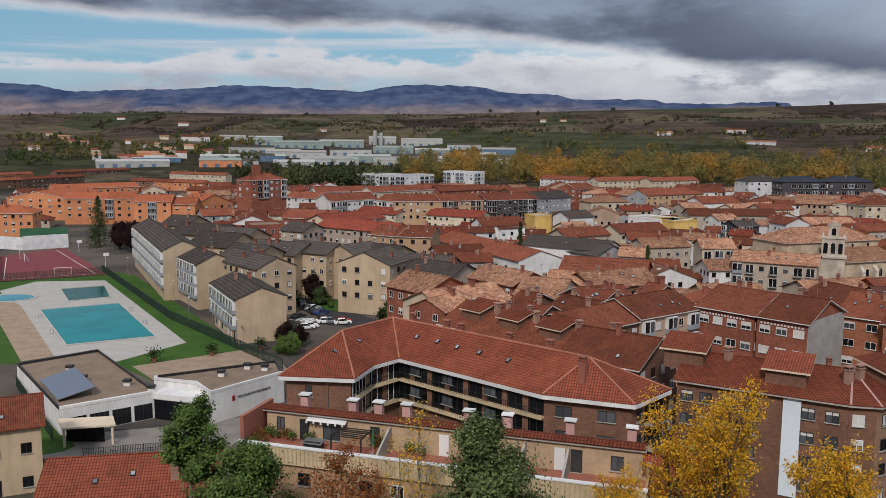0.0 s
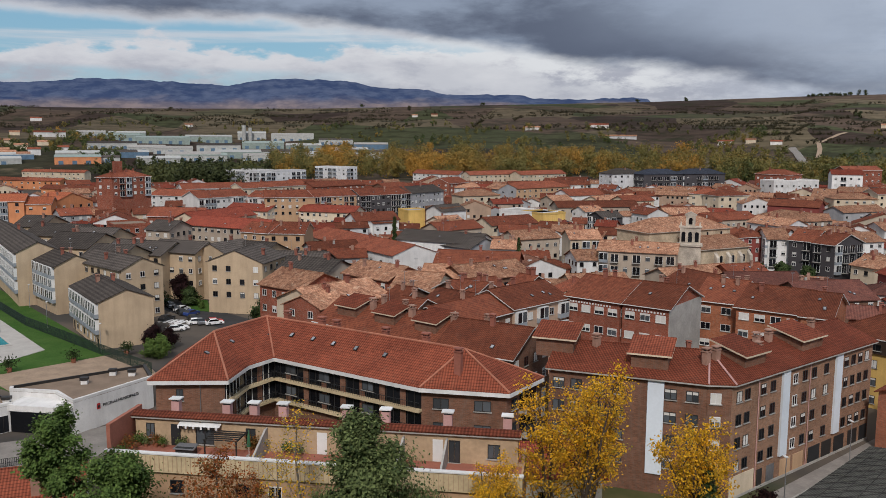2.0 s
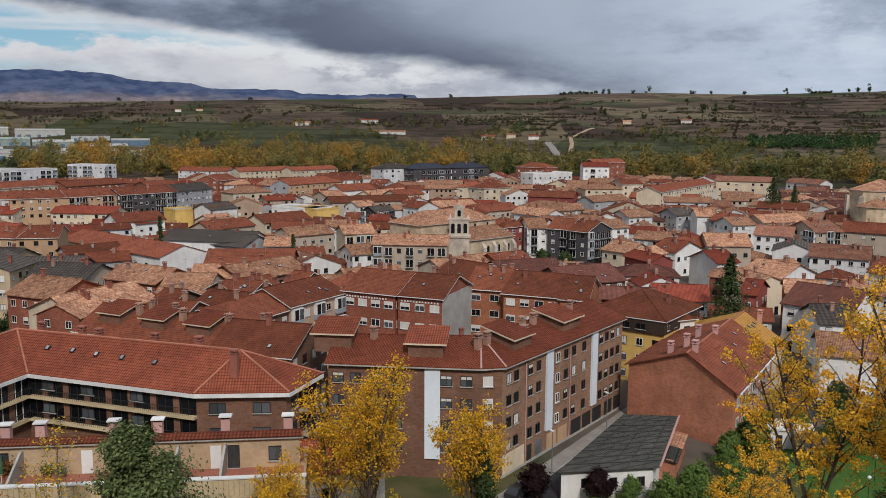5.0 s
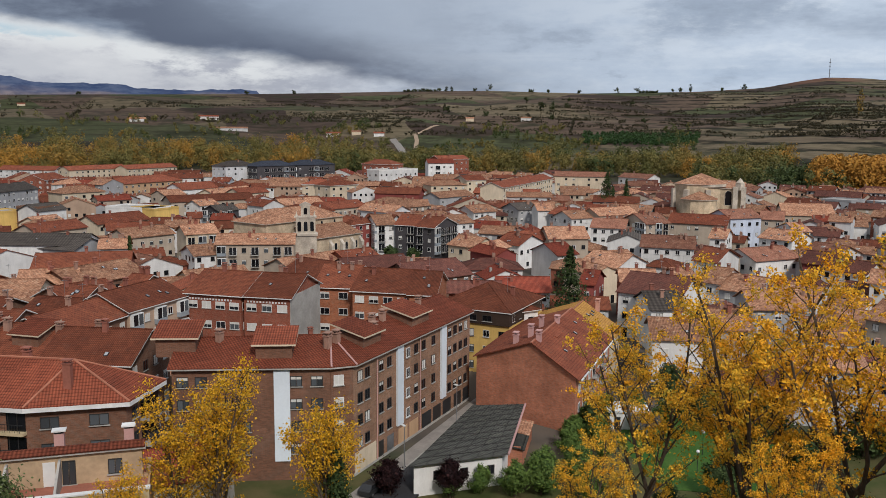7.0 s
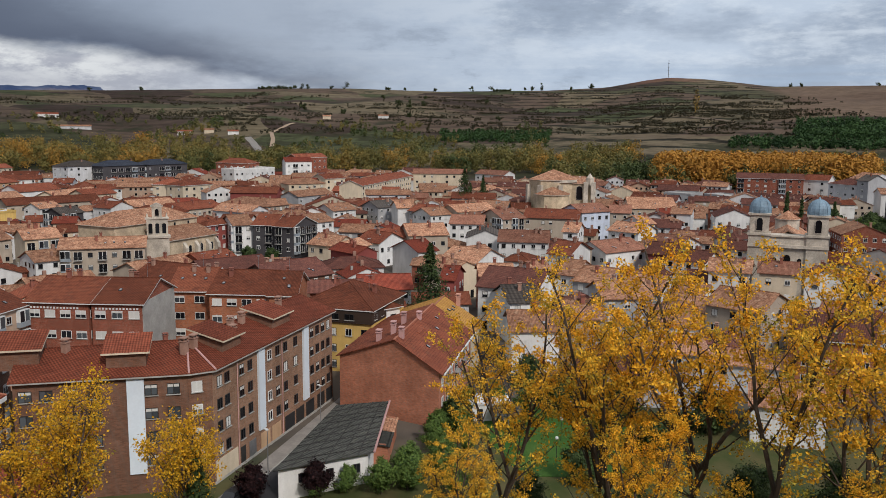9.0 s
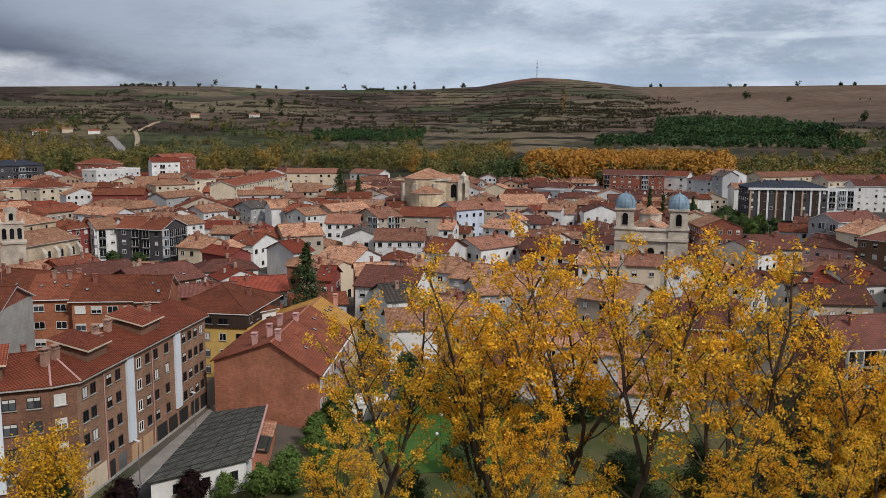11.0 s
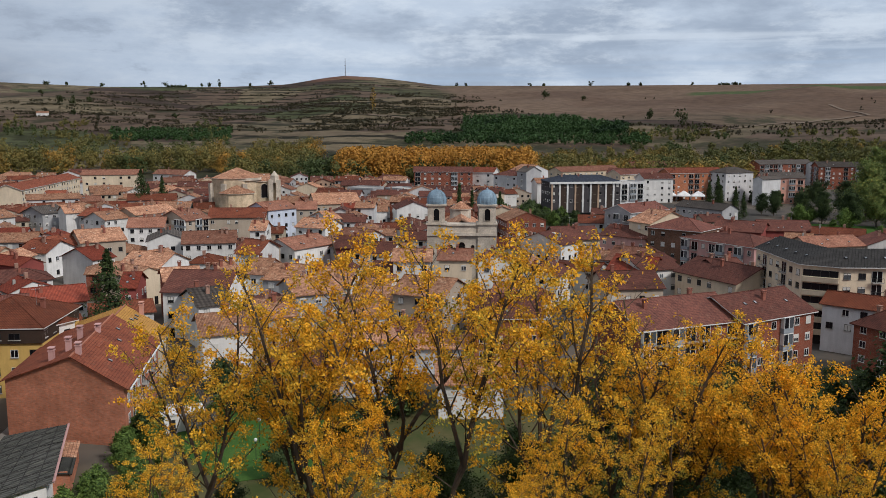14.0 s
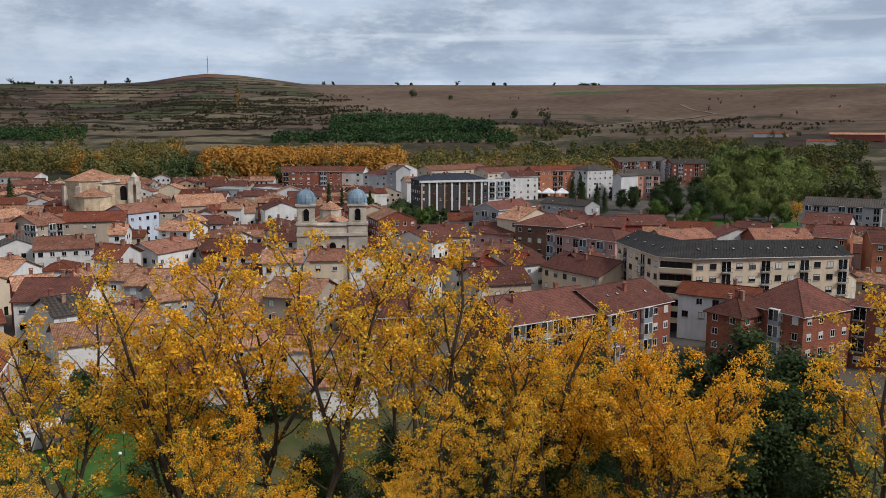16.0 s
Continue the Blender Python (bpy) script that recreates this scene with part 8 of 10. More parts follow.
house(-126.0, 431.9, 54, 24.5, 16, 10, "gy", "orange", "orange", 3)
house(-243.8, 534.5, 41, 53.7, 12, 11, "gx", "orange", "orange", 3)
house(-99.8, 411.5, -25, 8.6, 18, 24, "hip", "redbrick", "terra", 8)
TOWER = house(-92.0, 407.9, 37, 18.5, 14, 24, "hip", "redbrick", "terra", 8, style="p")
box_part("stair_head", TOWER, 4.0, 7.4, 5.0, 8.0, 24.0, 31.0, "paint_redbrick", "brick stair head above the roof")
house(-108.5, 384.7, 30, 12.9, 12, 9, "gx", "grey", "terra", 3)
house(-380.6, 682.0, 57, 47.3, 9, 7, "gx", "brick", "terra", 2)
house(-355.0, 721.8, 70, 70.7, 9, 7, "gx", "brick", "terra", 2)
house(-391.6, 866.8, 62, 94.1, 9, 7, "gx", "brick", "terra", 2)
house(-423.2, 777.4, 67, 61.5, 9, 7, "gx", "orange", "terra", 2)
house(-261.7, 716.9, -19, 24.0, 9, 7, "gx", "brick", "terra", 2)
house(-240.4, 707.1, -21, 33.6, 9, 7, "gx", "orange", "terra", 2)
house(-221.6, 699.1, -22, 30.7, 9, 7, "gx", "orange", "terra", 2)
house(-175.9, 584.5, -24, 38.9, 10, 8, "gx", "orange", "terra", 2)
house(-273.7, 855.2, -24, 69.1, 9, 7, "gx", "cream", "terra", 2)
house(-88.6, 477.7, -30, 29.7, 14, 11, "gx", "white", "terra", 4)
house(-54.6, 411.5, 39, 27.3, 14, 14, "gx", "white", "terra", 4, style="b")
house(-32.8, 420.9, -39, 10.6, 12, 14, "gx", "white", "terra", 4, style="b")
house(-23.6, 400.8, 5, 22.6, 14, 15, "gx", "ochre", "terra", 5)
house(-1.1, 402.8, 23, 23.6, 14, 15, "gx", "ochre", "terra", 5, style="b")
house(20.5, 408.4, 28, 28.9, 14, 15, "gx", "dark", "terra", 5, style="b")
house(46.0, 422.0, 43, 26.2, 14, 15, "gx", "grey", "slate", 5)
house(-72.3, 712.6, -31, 33.0, 18, 14, "flat", "pale", "slate", 4, style="b")
house(-42.8, 675.7, 36, 42.6, 16, 14, "flat", "pale", "slate", 4, style="b")
house(-1.2, 772.6, -40, 34.8, 16, 14, "flat", "pale", "slate", 4, style="b")
house(-42.3, 410.4, -35, 24.1, 12, 9, "gx", "cream", "red", 3)
house(-8.1, 397.8, -27, 27.4, 12, 9, "gx", "cream", "red", 3)
house(16.0, 348.3, 18, 18.7, 14, 9, "gx", "white", "terra", 2)
house(22.0, 248.9, 26, 15.2, 58, 9.0, "gy", "white", "terra", 2, rise=2.6, style="w")
house(26.8, 289.3, -36, 30.3, 13, 9, "gx", "white", "slate", 2)
house(-43.9, 527.6, 41, 50.2, 14, 11, "gx", "cream", "terra", 3)
house(-78.2, 524.1, 24, 36.4, 14, 11, "gx", "white", "terra", 3)
house(-2.2, 554.2, 38, 43.7, 14, 10, "gx", "redbrick", "terra", 3)
house(-12.3, 183.3, -47, 12.4, 13, 13, "gx", "redbrick", "mix", 4)
house(-6.7, 165.7, -40, 9.0, 13, 12, "gy", "redbrick", "mix", 4)
house(0.4, 161.0, 38, 17.6, 14, 12, "gx", "cream", "mix", 4)
house(5.9, 201.5, -52, 15.5, 12, 12, "gx", "redbrick", "mix", 4)
house(15.5, 182.1, -27, 9.7, 14, 11.5, "gx", "cream", "mix", 3)
house(34.6, 192.6, 27, 19.1, 13, 11, "gx", "brick", "mix", 3)
house(24.1, 197.7, -18, 11.4, 12, 11, "gx", "brick", "mix", 3)
house(73.5, 563.0, -44, 16.6, 22, 12, "gy", "redbrick", "terra", 4)
house(88.4, 568.1, 3, 12.4, 12, 11, "gy", "white", "mix", 4)
house(90.3, 554.5, 29, 20.2, 12, 9, "gx", "white", "mix", 3)
house(78.3, 455.9, 17, 22.8, 14, 11, "hip", "cream", "mix", 3)
house(109.4, 510.2, 26, 14.0, 13, 11, "gy", "grey", "mix", 3)
house(124.5, 527.2, 29, 48.3, 18, 10, "hip", "ochre", "terra", 3)
house(86.9, 402.6, -53, 26.0, 14, 8, "flat", "white", "slate", 1)
house(102.1, 379.1, 23, 13.3, 16, 8, "flat", "yellow", "slate", 1)
house(42.4, 398.1, 18, 10.5, 12, 8, "flat", "yellow", "slate", 1)
house(50.4, 399.0, -54, 11.5, 12, 10, "flat", "brick", "slate", 3)
house(56.8, 387.6, 30, 14.3, 12, 9, "gx", "white", "slate", 2)
house(27.9, 297.4, -54, 35.1, 14, 8, "gx", "grey", "slate", 2)
house(22.9, 349.3, 26, 11.6, 14, 8, "gx", "white", "terra", 2)
house(71.5, 344.5, 24, 24.0, 14, 7, "gx", "cream", "terra", 2)
house(52.5, 354.4, 30, 12.0, 12, 7, "gx", "cream", "mix", 2)
house(81.2, 266.6, -2, 10.1, 11, 11, "gx", "cream", "mix", 3, style="b")
house(82.7, 243.0, -28, 22.4, 11, 10.6, "gx", "beige", "mix", 3, style="b")
house(82.0, 299.0, 27, 8.2, 12, 8, "gy", "white", "terra", 2)
house(145.0, 479.3, 21, 25.5, 16, 9, "gx", "white", "terra", 2)
house(122.9, 381.1, 20, 10.5, 10, 9, "gx", "white", "mix", 3)
house(121.4, 352.1, 19, 10.7, 10, 9, "gx", "dark", "slate", 3, style="b")
house(126.3, 701.8, 23, 51.8, 14, 10, "gx", "cream", "terra", 3)
house(169.6, 703.1, 27, 51.5, 14, 10, "gx", "cream", "terra", 3)
house(84.9, 760.4, -44, 49.1, 14, 9, "gx", "white", "terra", 3)
house(42.7, 545.2, 34, 21.0, 12, 10, "gx", "brick", "terra", 3)
house(30.2, 220.4, -20, 21.6, 15, 10.5, "gx", "redbrick", "brown", 3)
house(55.7, 269.4, -19, 8.3, 10, 8, "gx", "grey", "mix", 2)
house(69.1, 289.9, 17, 17.5, 12, 8, "gx", "beige", "mix", 2)
house(46.3, 319.6, 29, 20.7, 12, 8, "gx", "beige", "terra", 2)
house(153.2, 450.1, 31, 34.8, 12, 8, "gx", "cream", "mix", 2)
house(163.0, 437.7, 18, 19.6, 12, 9, "gx", "cream", "terra", 2)
house(128.8, 456.2, 22, 13.3, 12, 8, "gx", "beige", "mix", 2)
house(121.5, 420.9, 2, 43.4, 13, 7.5, "gx", "beige", "brown", 2)
house(150.0, 373.4, 16, 11.8, 12, 8, "gy", "white", "terra", 2)
house(162.6, 379.7, 7, 22.4, 12, 7.5, "gx", "cream", "mix", 2)
house(200.0, 563.1, 15, 25.9, 16, 17.5, "hip", "pale", "slate", 5)
house(219.2, 555.0, 9, 30.5, 16, 17.5, "hip", "dark", "navy", 4, style="b")
house(250.5, 559.1, 9, 32.0, 16, 17.5, "hip", "dark", "navy", 4, style="b")
house(303.8, 562.7, -62, 25.7, 16, 17.5, "hip", "redbrick", "brown", 4)
house(297.6, 526.2, 9, 36.0, 14, 14, "flat", "white", "slate", 3)
house(348.1, 540.7, -23, 19.4, 14, 18, "gx", "white", "red", 4, style="b")
house(380.0, 573.7, 4, 30.2, 14, 19, "gx", "redbrick", "terra", 4)
house(280.5, 432.5, -12, 23.2, 14, 10, "hip", "cream", "mix", 3)
house(317.9, 448.3, 3, 16.2, 14, 11, "gx", "cream", "terra", 3)
house(211.1, 464.9, -42, 17.0, 14, 11, "hip", "cream", "terra", 3)
house(219.4, 444.8, 12, 20.8, 14, 11, "hip", "cream", "terra", 3)
house(228.2, 408.4, -44, 24.7, 13, 9, "gx", "crimson", "brown", 2)
house(169.6, 350.8, 14, 26.0, 13, 7.5, "gx", "beige", "terra", 2)
house(195.5, 358.1, -78, 29.5, 14, 9, "hip", "beige", "mix", 3)
house(292.9, 406.0, -52, 38.2, 12, 7, "gx", "redbrick", "terra", 2)
house(285.0, 368.0, 33.2, 98.0, 13, 12.5, "gx", "cream", "terra", 4)
house(369.6, 422.4, -47, 34.0, 13, 14, "gx", "cream", "faded", 4)
house(248.4, 374.6, 15, 28.3, 12, 8, "gx", "grey", "mix", 2)
house(132.3, 259.6, -66, 3.9, 12, 12, "hip", "crimson", "brown", 4)
house(133.9, 256.1, 16, 12.6, 13, 12, "hip", "crimson", "brown", 4)
house(141.7, 252.0, -12, 6.5, 13, 12, "gx", "white", "mix", 4, style="b")
house(147.2, 249.2, -54, 7.5, 14, 12, "gx", "dark", "brown", 4, style="b")
house(150.7, 241.7, -68, 7.4, 14, 12, "gx", "dark", "brown", 4, style="b")
house(157.2, 240.6, 5, 8.8, 13, 11, "gx", "white", "mix", 4, style="b")
house(181.1, 263.3, 7, 10.1, 12, 9, "gx", "white", "mix", 3)
house(155.7, 229.5, -74, 10.5, 12, 7, "gx", "cream", "mix", 2)
house(150.5, 211.5, -64, 8.1, 13, 8, "gy", "cream", "mix", 2)
house(167.2, 218.9, -77, 9.2, 13, 8, "gx", "white", "terra", 2)
house(171.1, 321.0, -74, 19.9, 12, 10, "gx", "pale", "mix", 3)
house(212.8, 294.7, 2, 12.3, 12, 9, "gx", "white", "mix", 3)
house(236.5, 293.8, 0, 11.3, 12, 9, "gx", "grey", "slate", 3)
house(235.9, 279.8, -27, 6.1, 12, 10, "gx", "white", "mix", 3)
house(145.9, 190.8, -1, 7.0, 13, 9, "gy", "crimson", "red", 2)
house(176.1, 216.9, -1, 11.8, 12, 8, "gx", "white", "terra", 2)
house(166.0, 187.5, -4, 7.2, 13, 8, "gx", "white", "red", 2)
house(94.0, 214.3, 17, 22.7, 12, 6, "gx", "beige", "mix", 1)
house(112.6, 215.3, 10, 12.1, 14, 6, "gx", "redbrick", "terra", 1)
house(73.0, 155.2, -43, 7.7, 16, 13, "gx", "rust", "brown", 4, style="r")
house(77.5, 147.8, -47, 11.6, 16, 13, "gx", "rust", "brown", 4, style="r")
house(84.9, 138.5, -42, 5.0, 16, 13, "gx", "rust", "brown", 4, style="r")
RED_WING = house(46.9, 155.2, -49, 11.2, 15, 14.5, "gx", "redbrick", "brown", 4, style="r")
RED_BLOCK = house(54.7, 146.5, -46, 8.9, 15, 14.5, "gx", "redbrick", "brown", 4, style="r")
YELLOW_BLOCK = house(86.5, 132.1, -60, 15.3, 17, 12, "hip", "yellow", "brown", 4, rise=3.4)
house(96.9, 122.4, -0, 6.8, 14, 11, "hip", "white", "brown", 3)
house(97.6, 186.0, -4, 17.4, 15, 8.6, "gx", "brick", "plum", 3)
house(106.7, 171.5, 1, 16.9, 15, 8.6, "gx", "brick", "plum", 3)
house(76.9, 183.3, -69, 11.7, 15, 11, "gx", "pale", "brown", 3)
house(464.4, 459.3, -85, 27.2, 14, 9, "gx", "white", "faded", 2)
house(343.8, 343.7, -75, 15.4, 13, 9, "hip", "cream", "mix", 2)
house(243.2, 250.3, -6, 19.9, 12, 10, "gx", "beige", "mix", 3)
house(230.8, 213.5, -9, 10.3, 15, 11, "gx", "beige", "faded", 4, style="b")
house(238.9, 276.1, -87, 13.2, 12, 9, "gx", "grey", "terra", 3)
house(232.2, 254.6, -4, 15.5, 12, 9, "gx", "white", "mix", 3)
house(183.9, 212.1, -28, 13.1, 15, 9, "gx", "beige", "mix", 2)
house(218.8, 229.3, -53, 12.1, 13, 9, "gx", "white", "faded", 3)
house(199.7, 201.2, -47, 12.4, 16, 8, "gy", "white", "slate", 2)
house(160.2, 171.7, -80, 11.9, 14, 8.5, "gx", "white", "mix", 2)
house(166.2, 164.1, -7, 8.4, 13, 8.5, "gx", "cream", "mix", 2)
house(196.1, 183.2, -51, 15.5, 14, 9, "gx", "white", "faded", 3)
house(249.5, 219.9, -59, 20.9, 14, 10, "gx", "beige", "terra", 3)
house(265.3, 204.1, -12, 14.4, 13, 12, "gx", "sky", "faded", 3)
house(290.8, 209.4, -56, 8.2, 13, 10, "gx", "beige", "faded", 3)
house(232.1, 186.5, -63, 5.0, 12, 9, "gx", "white", "mix", 3)
house(247.3, 178.4, -84, 11.6, 13, 9, "gx", "white", "mix", 3)
house(273.4, 181.7, -18, 5.6, 12, 9, "gx", "white", "mix", 3)
house(330.6, 226.9, -46, 21.0, 22, 8, "gx", "beige", "mix", 2)
house(409.2, 259.2, -83, 15.3, 16, 9, "flat", "grey", "slate", 2)
house(431.9, 311.5, -74, 15.5, 10, 6, "gy", "cream", "mix", 1)
house(427.3, 288.7, -87, 16.0, 10, 6, "gy", "cream", "mix", 1)
house(182.9, 151.9, -77, 6.3, 14, 10, "gx", "white", "brown", 3)
house(139.9, 149.8, -56, 3.3, 12, 8, "gx", "crimson", "red", 2)
house(151.7, 157.4, -6, 8.2, 13, 8, "gy", "cream", "mix", 2)
house(133.3, 130.6, -67, 13.4, 16, 10, "gx", "white", "plum", 3, rise=3.2)
house(157.5, 134.1, -24, 4.6, 12, 9, "gx", "white", "mix", 3)
house(158.5, 129.6, -75, 4.9, 13, 10, "gx", "white", "mix", 3)
house(159.3, 124.6, -78, 8.1, 13, 9, "gx", "grey", "mix", 3)
house(192.3, 159.7, -82, 7.6, 12, 9, "gx", "beige", "plum", 2)
house(215.9, 141.6, -69, 10.5, 13, 8, "gx", "crimson", "plum", 2)
house(207.2, 150.1, -8, 16.8, 13, 8, "gx", "white", "faded", 2)
house(128.8, 116.9, -31, 6.7, 12, 9, "gx", "white", "slate", 3)
house(113.9, 102.8, -42, 8.8, 12, 8, "gx", "white", "mix", 2)
house(124.7, 99.6, -38, 7.8, 12, 9, "gx", "beige", "mix", 3)
house(146.6, 106.3, -38, 10.3, 13, 9, "gx", "grey", "mix", 3)
house(133.6, 86.3, -56, 8.6, 12, 9, "gx", "white", "mix", 3)
house(159.1, 66.7, -78, 7.4, 14, 9, "gx", "pink", "faded", 3)
house(158.1, 89.1, -87, 11.8, 14, 9, "gx", "beige", "mix", 3)
house(482.3, 255.6, -63, 37.2, 14, 15, "gx", "redbrick", "plum", 5, style="p")
house(507.3, 226.1, -81, 13.9, 14, 14.5, "gx", "white", "terra", 4)
house(493.3, 205.6, -107, 18.6, 14, 14, "hip", "pale", "plum", 4)
house(483.8, 186.3, -108, 7.1, 14, 17, "gx", "grey", "slate", 5)
house(490.5, 182.9, -32, 16.9, 16, 17, "gy", "pale", "mix", 0)
house(461.6, 165.3, -54, 7.4, 12, 12, "gx", "white", "mix", 4)
STRIPED_BLOCK = house(389.0, 132.5, -54, 34.9, 16, 18, "hip", "dark", "navy", 5, rise=2.6, style="v")
house(437.8, 111.4, -38, 15.4, 14, 15, "flat", "pale", "slate", 5, style="b")
house(497.7, 112.8, -54, 17.8, 14, 14, "gx", "white", "plum", 4)
house(532.4, 135.7, -37, 40.6, 14, 14, "gx", "cream", "plum", 4)
house(545.6, 178.6, -31, 53.3, 14, 14, "gx", "cream", "faded", 4)
house(443.6, 254.7, -110, 26.2, 14, 7, "flat", "grey", "slate", 1)
house(318.9, 177.4, -55, 14.5, 18, 9, "gy", "white", "plum", 2)
house(291.5, 115.9, -55, 14.8, 16, 10, "gy", "redbrick", "mix", 3)
house(250.6, 82.9, -56, 13.7, 15, 10, "gx", "beige", "plum", 3)
house(284.3, 78.8, -107, 17.4, 14, 8, "gx", "pink", "plum", 2)
house(221.8, 59.4, -95, 9.8, 14, 9.5, "gx", "pale", "faded", 3)
house(208.3, 46.7, -39, 11.3, 14, 9.5, "gx", "white", "plum", 3)
house(306.6, 83.6, -114, 11.7, 22, 14, "gy", "grey", "plum", 4, style="b")
house(286.6, 69.6, -127, 10.5, 18, 13, "gx", "cream", "mix", 4)
house(270.3, 59.6, -104, 17.3, 15, 13, "hip", "brick", "plum", 4)
house(250.6, 45.3, -123, 25.3, 18, 13, "hip", "pink", "plum", 4, rise=2, style="b")
house(371.0, 70.3, -120, 24.1, 10, 11, "gx", "grey", "slate", 3)
house(313.0, 29.8, -71, 16.9, 14, 9, "gx", "crimson", "plum", 2)
house(307.7, 45.4, -96, 16.3, 14, 9, "gx", "crimson", "plum", 2)
house(519.4, 102.7, -50, 36.3, 14, 16.4, "gx", "rust", "terra", 5, style="b")
house(529.8, 72.0, -37, 22.2, 14, 17, "hip", "pale", "slate", 5)
house(512.6, 54.8, -122, 6.2, 16, 15, "gy", "pale", "slate", 0)
house(525.3, 51.0, -70, 23.5, 14, 15, "gx", "salmon", "slate", 4, style="b")
house(668.5, 67.4, -46, 47.7, 14, 16.5, "gx", "redbrick", "slate", 5, style="b")
house(664.0, 27.4, -69, 29, 16, 16, "gx", "redbrick", "slate", 5, style="b")
house(701.1, 42.0, -132, 21.2, 16, 14, "gy", "pale", "slate", 0)
house(566.5, 153.9, -89, 42.9, 14, 13, "gx", "cream", "plum", 4)
house(677.9, 165.2, -69, 36.9, 14, 13, "gx", "cream", "plum", 4)
house(385.7, -38.2, -102, 28.7, 14, 12, "gx", "grey", "slate", 4, style="b")
house(330.4, -32.4, -107, 14.9, 16, 10, "gx", "white", "plum", 3)
house(295.8, -3.2, -72, 14.2, 14, 8, "gy", "white", "plum", 0)
house(284.7, -15.0, -72, 18.0, 14, 9, "gx", "redbrick", "faded", 3)
house(275.8, -30.4, -105, 9.3, 14, 12, "gx", "rust", "plum", 4)
house(265.0, -44.8, -88, 7.9, 14, 12, "gx", "rust", "plum", 4)
house(283.3, 12.5, -50, 19.3, 12, 8, "gx", "beige", "faded", 2)
house(209.8, 56.0, -96, 10.7, 14, 9, "gx", "pink", "red", 3)
house(212.0, 39.6, -127, 19.7, 15, 9.5, "gx", "cream", "plum", 3)
house(209.0, 27.1, -45, 7.9, 15, 9.5, "gx", "cream", "plum", 3)
house(188.6, 50.3, -56, 13.4, 14, 8, "gx", "beige", "plum", 2)
BACK_BLOCK = house(-0.4, 138.8, -49, 26.3, 12, 14.5, "gx", "brick", "brown", 5, rise=3)
for bx in (3.0, 11.5, 20.0):
    rb = box_part("roof_box", BACK_BLOCK, bx, bx + 4.2, 2.0, 5.8, 15.0, 17.3, "brown_brick", "brick stair head under a tiled lid")
    lid = Shape()
    lid.slab([(bx - 0.4, 1.6, 17.2), (bx + 4.6, 1.6, 17.2), (bx + 4.6, 6.2, 18.5), (bx - 0.4, 6.2, 18.5)], 0.18, "roof_near", "paint_cream")
    part("box_roof", lid, rb)
    near_chimney(BACK_BLOCK, bx + 5.6, 4.6, 17.0, 0, 1.1, "chimney_render")
house(16.6, 117.8, -40, 11.9, 12, 14.8, "gx", "brick", "brown", 5, rise=3)
house(21.8, 136.0, 40, 16.5, 11, 13.5, "gx", "brick", "brown", 4, rise=2.4)
house(34.4, 146.0, 36, 15.4, 12, 14, "gx", "tan", "brown", 4, rise=2.6, style="p")
house(12.3, 141.4, -44, 4.3, 7, 15.5, "gx", "brick", "brown", 0, rise=1.6)
house(26.7, 159.0, -49, 4.1, 7, 15, "gx", "brick", "brown", 0, rise=1.6)
house(38.1, 165.4, -52, 3.9, 7, 15, "gx", "brick", "brown", 0, rise=1.6)
house(11.3, 159.2, -43, 4.2, 12, 13, "gx", "brick", "brown", 4)
house(18.7, 154.3, -47, 8.3, 11, 13.5, "gx", "brick", "brown", 4)
house(28.1, 162.1, 20, 10.6, 12, 13, "gx", "brick", "brown", 4)

# white pilasters, tan piers and dark bays of the block by the lorry park
for k in range(9):
    box_part("pilaster", STRIPED_BLOCK, 0.2 + 3.85 * k, 1.0 + 3.85 * k, -0.35, 0.0, 3.2, 17.4, "white_trim" if k % 3 else "paint_tan")
    if k % 2:
        box_part("dark_bay", STRIPED_BLOCK, 1.1 + 3.85 * k, 3.8 + 3.85 * k, -0.12, 0.0, 3.4, 16.8, "dark_timber")
box_part("cornice", STRIPED_BLOCK, -0.6, 35.5, -0.9, 0.2, 16.9, 17.9, "white_trim", "broad white cornice")
# arcade: one flat dark sheet put in for its shaded openings
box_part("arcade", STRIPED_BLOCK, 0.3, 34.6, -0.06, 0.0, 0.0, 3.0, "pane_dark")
# dark timber storey under the eaves of the yellow corner house, pale end wall of the red block
box_part("timber_storey", YELLOW_BLOCK, -0.05, 15.35, -0.35, 17.05, 9.3, 11.9, "dark_timber", "dark timber-clad top storey")
for s0 in (2.0, 5.0, 8.0, 11.0):
    front_window(YELLOW_BLOCK, pose(0, -0.35, 0), s0, 9.9, 1.8, 1.1, "frame_dark", 0.0, "pane_dark")
box_part("end_wall", RED_BLOCK, 8.86, 9.0, 0.0, 15.0, 0.0, 14.6, "concrete", "grey rendered end wall")
for root, n in ((RED_BLOCK, 13), (RED_WING, 15)):
    for k in range(n):
        box_part("frieze_block", root, 0.7 + 0.6 * k, 1.0 + 0.6 * k, -0.12, 0.0, 13.3, 13.6, "white_trim")

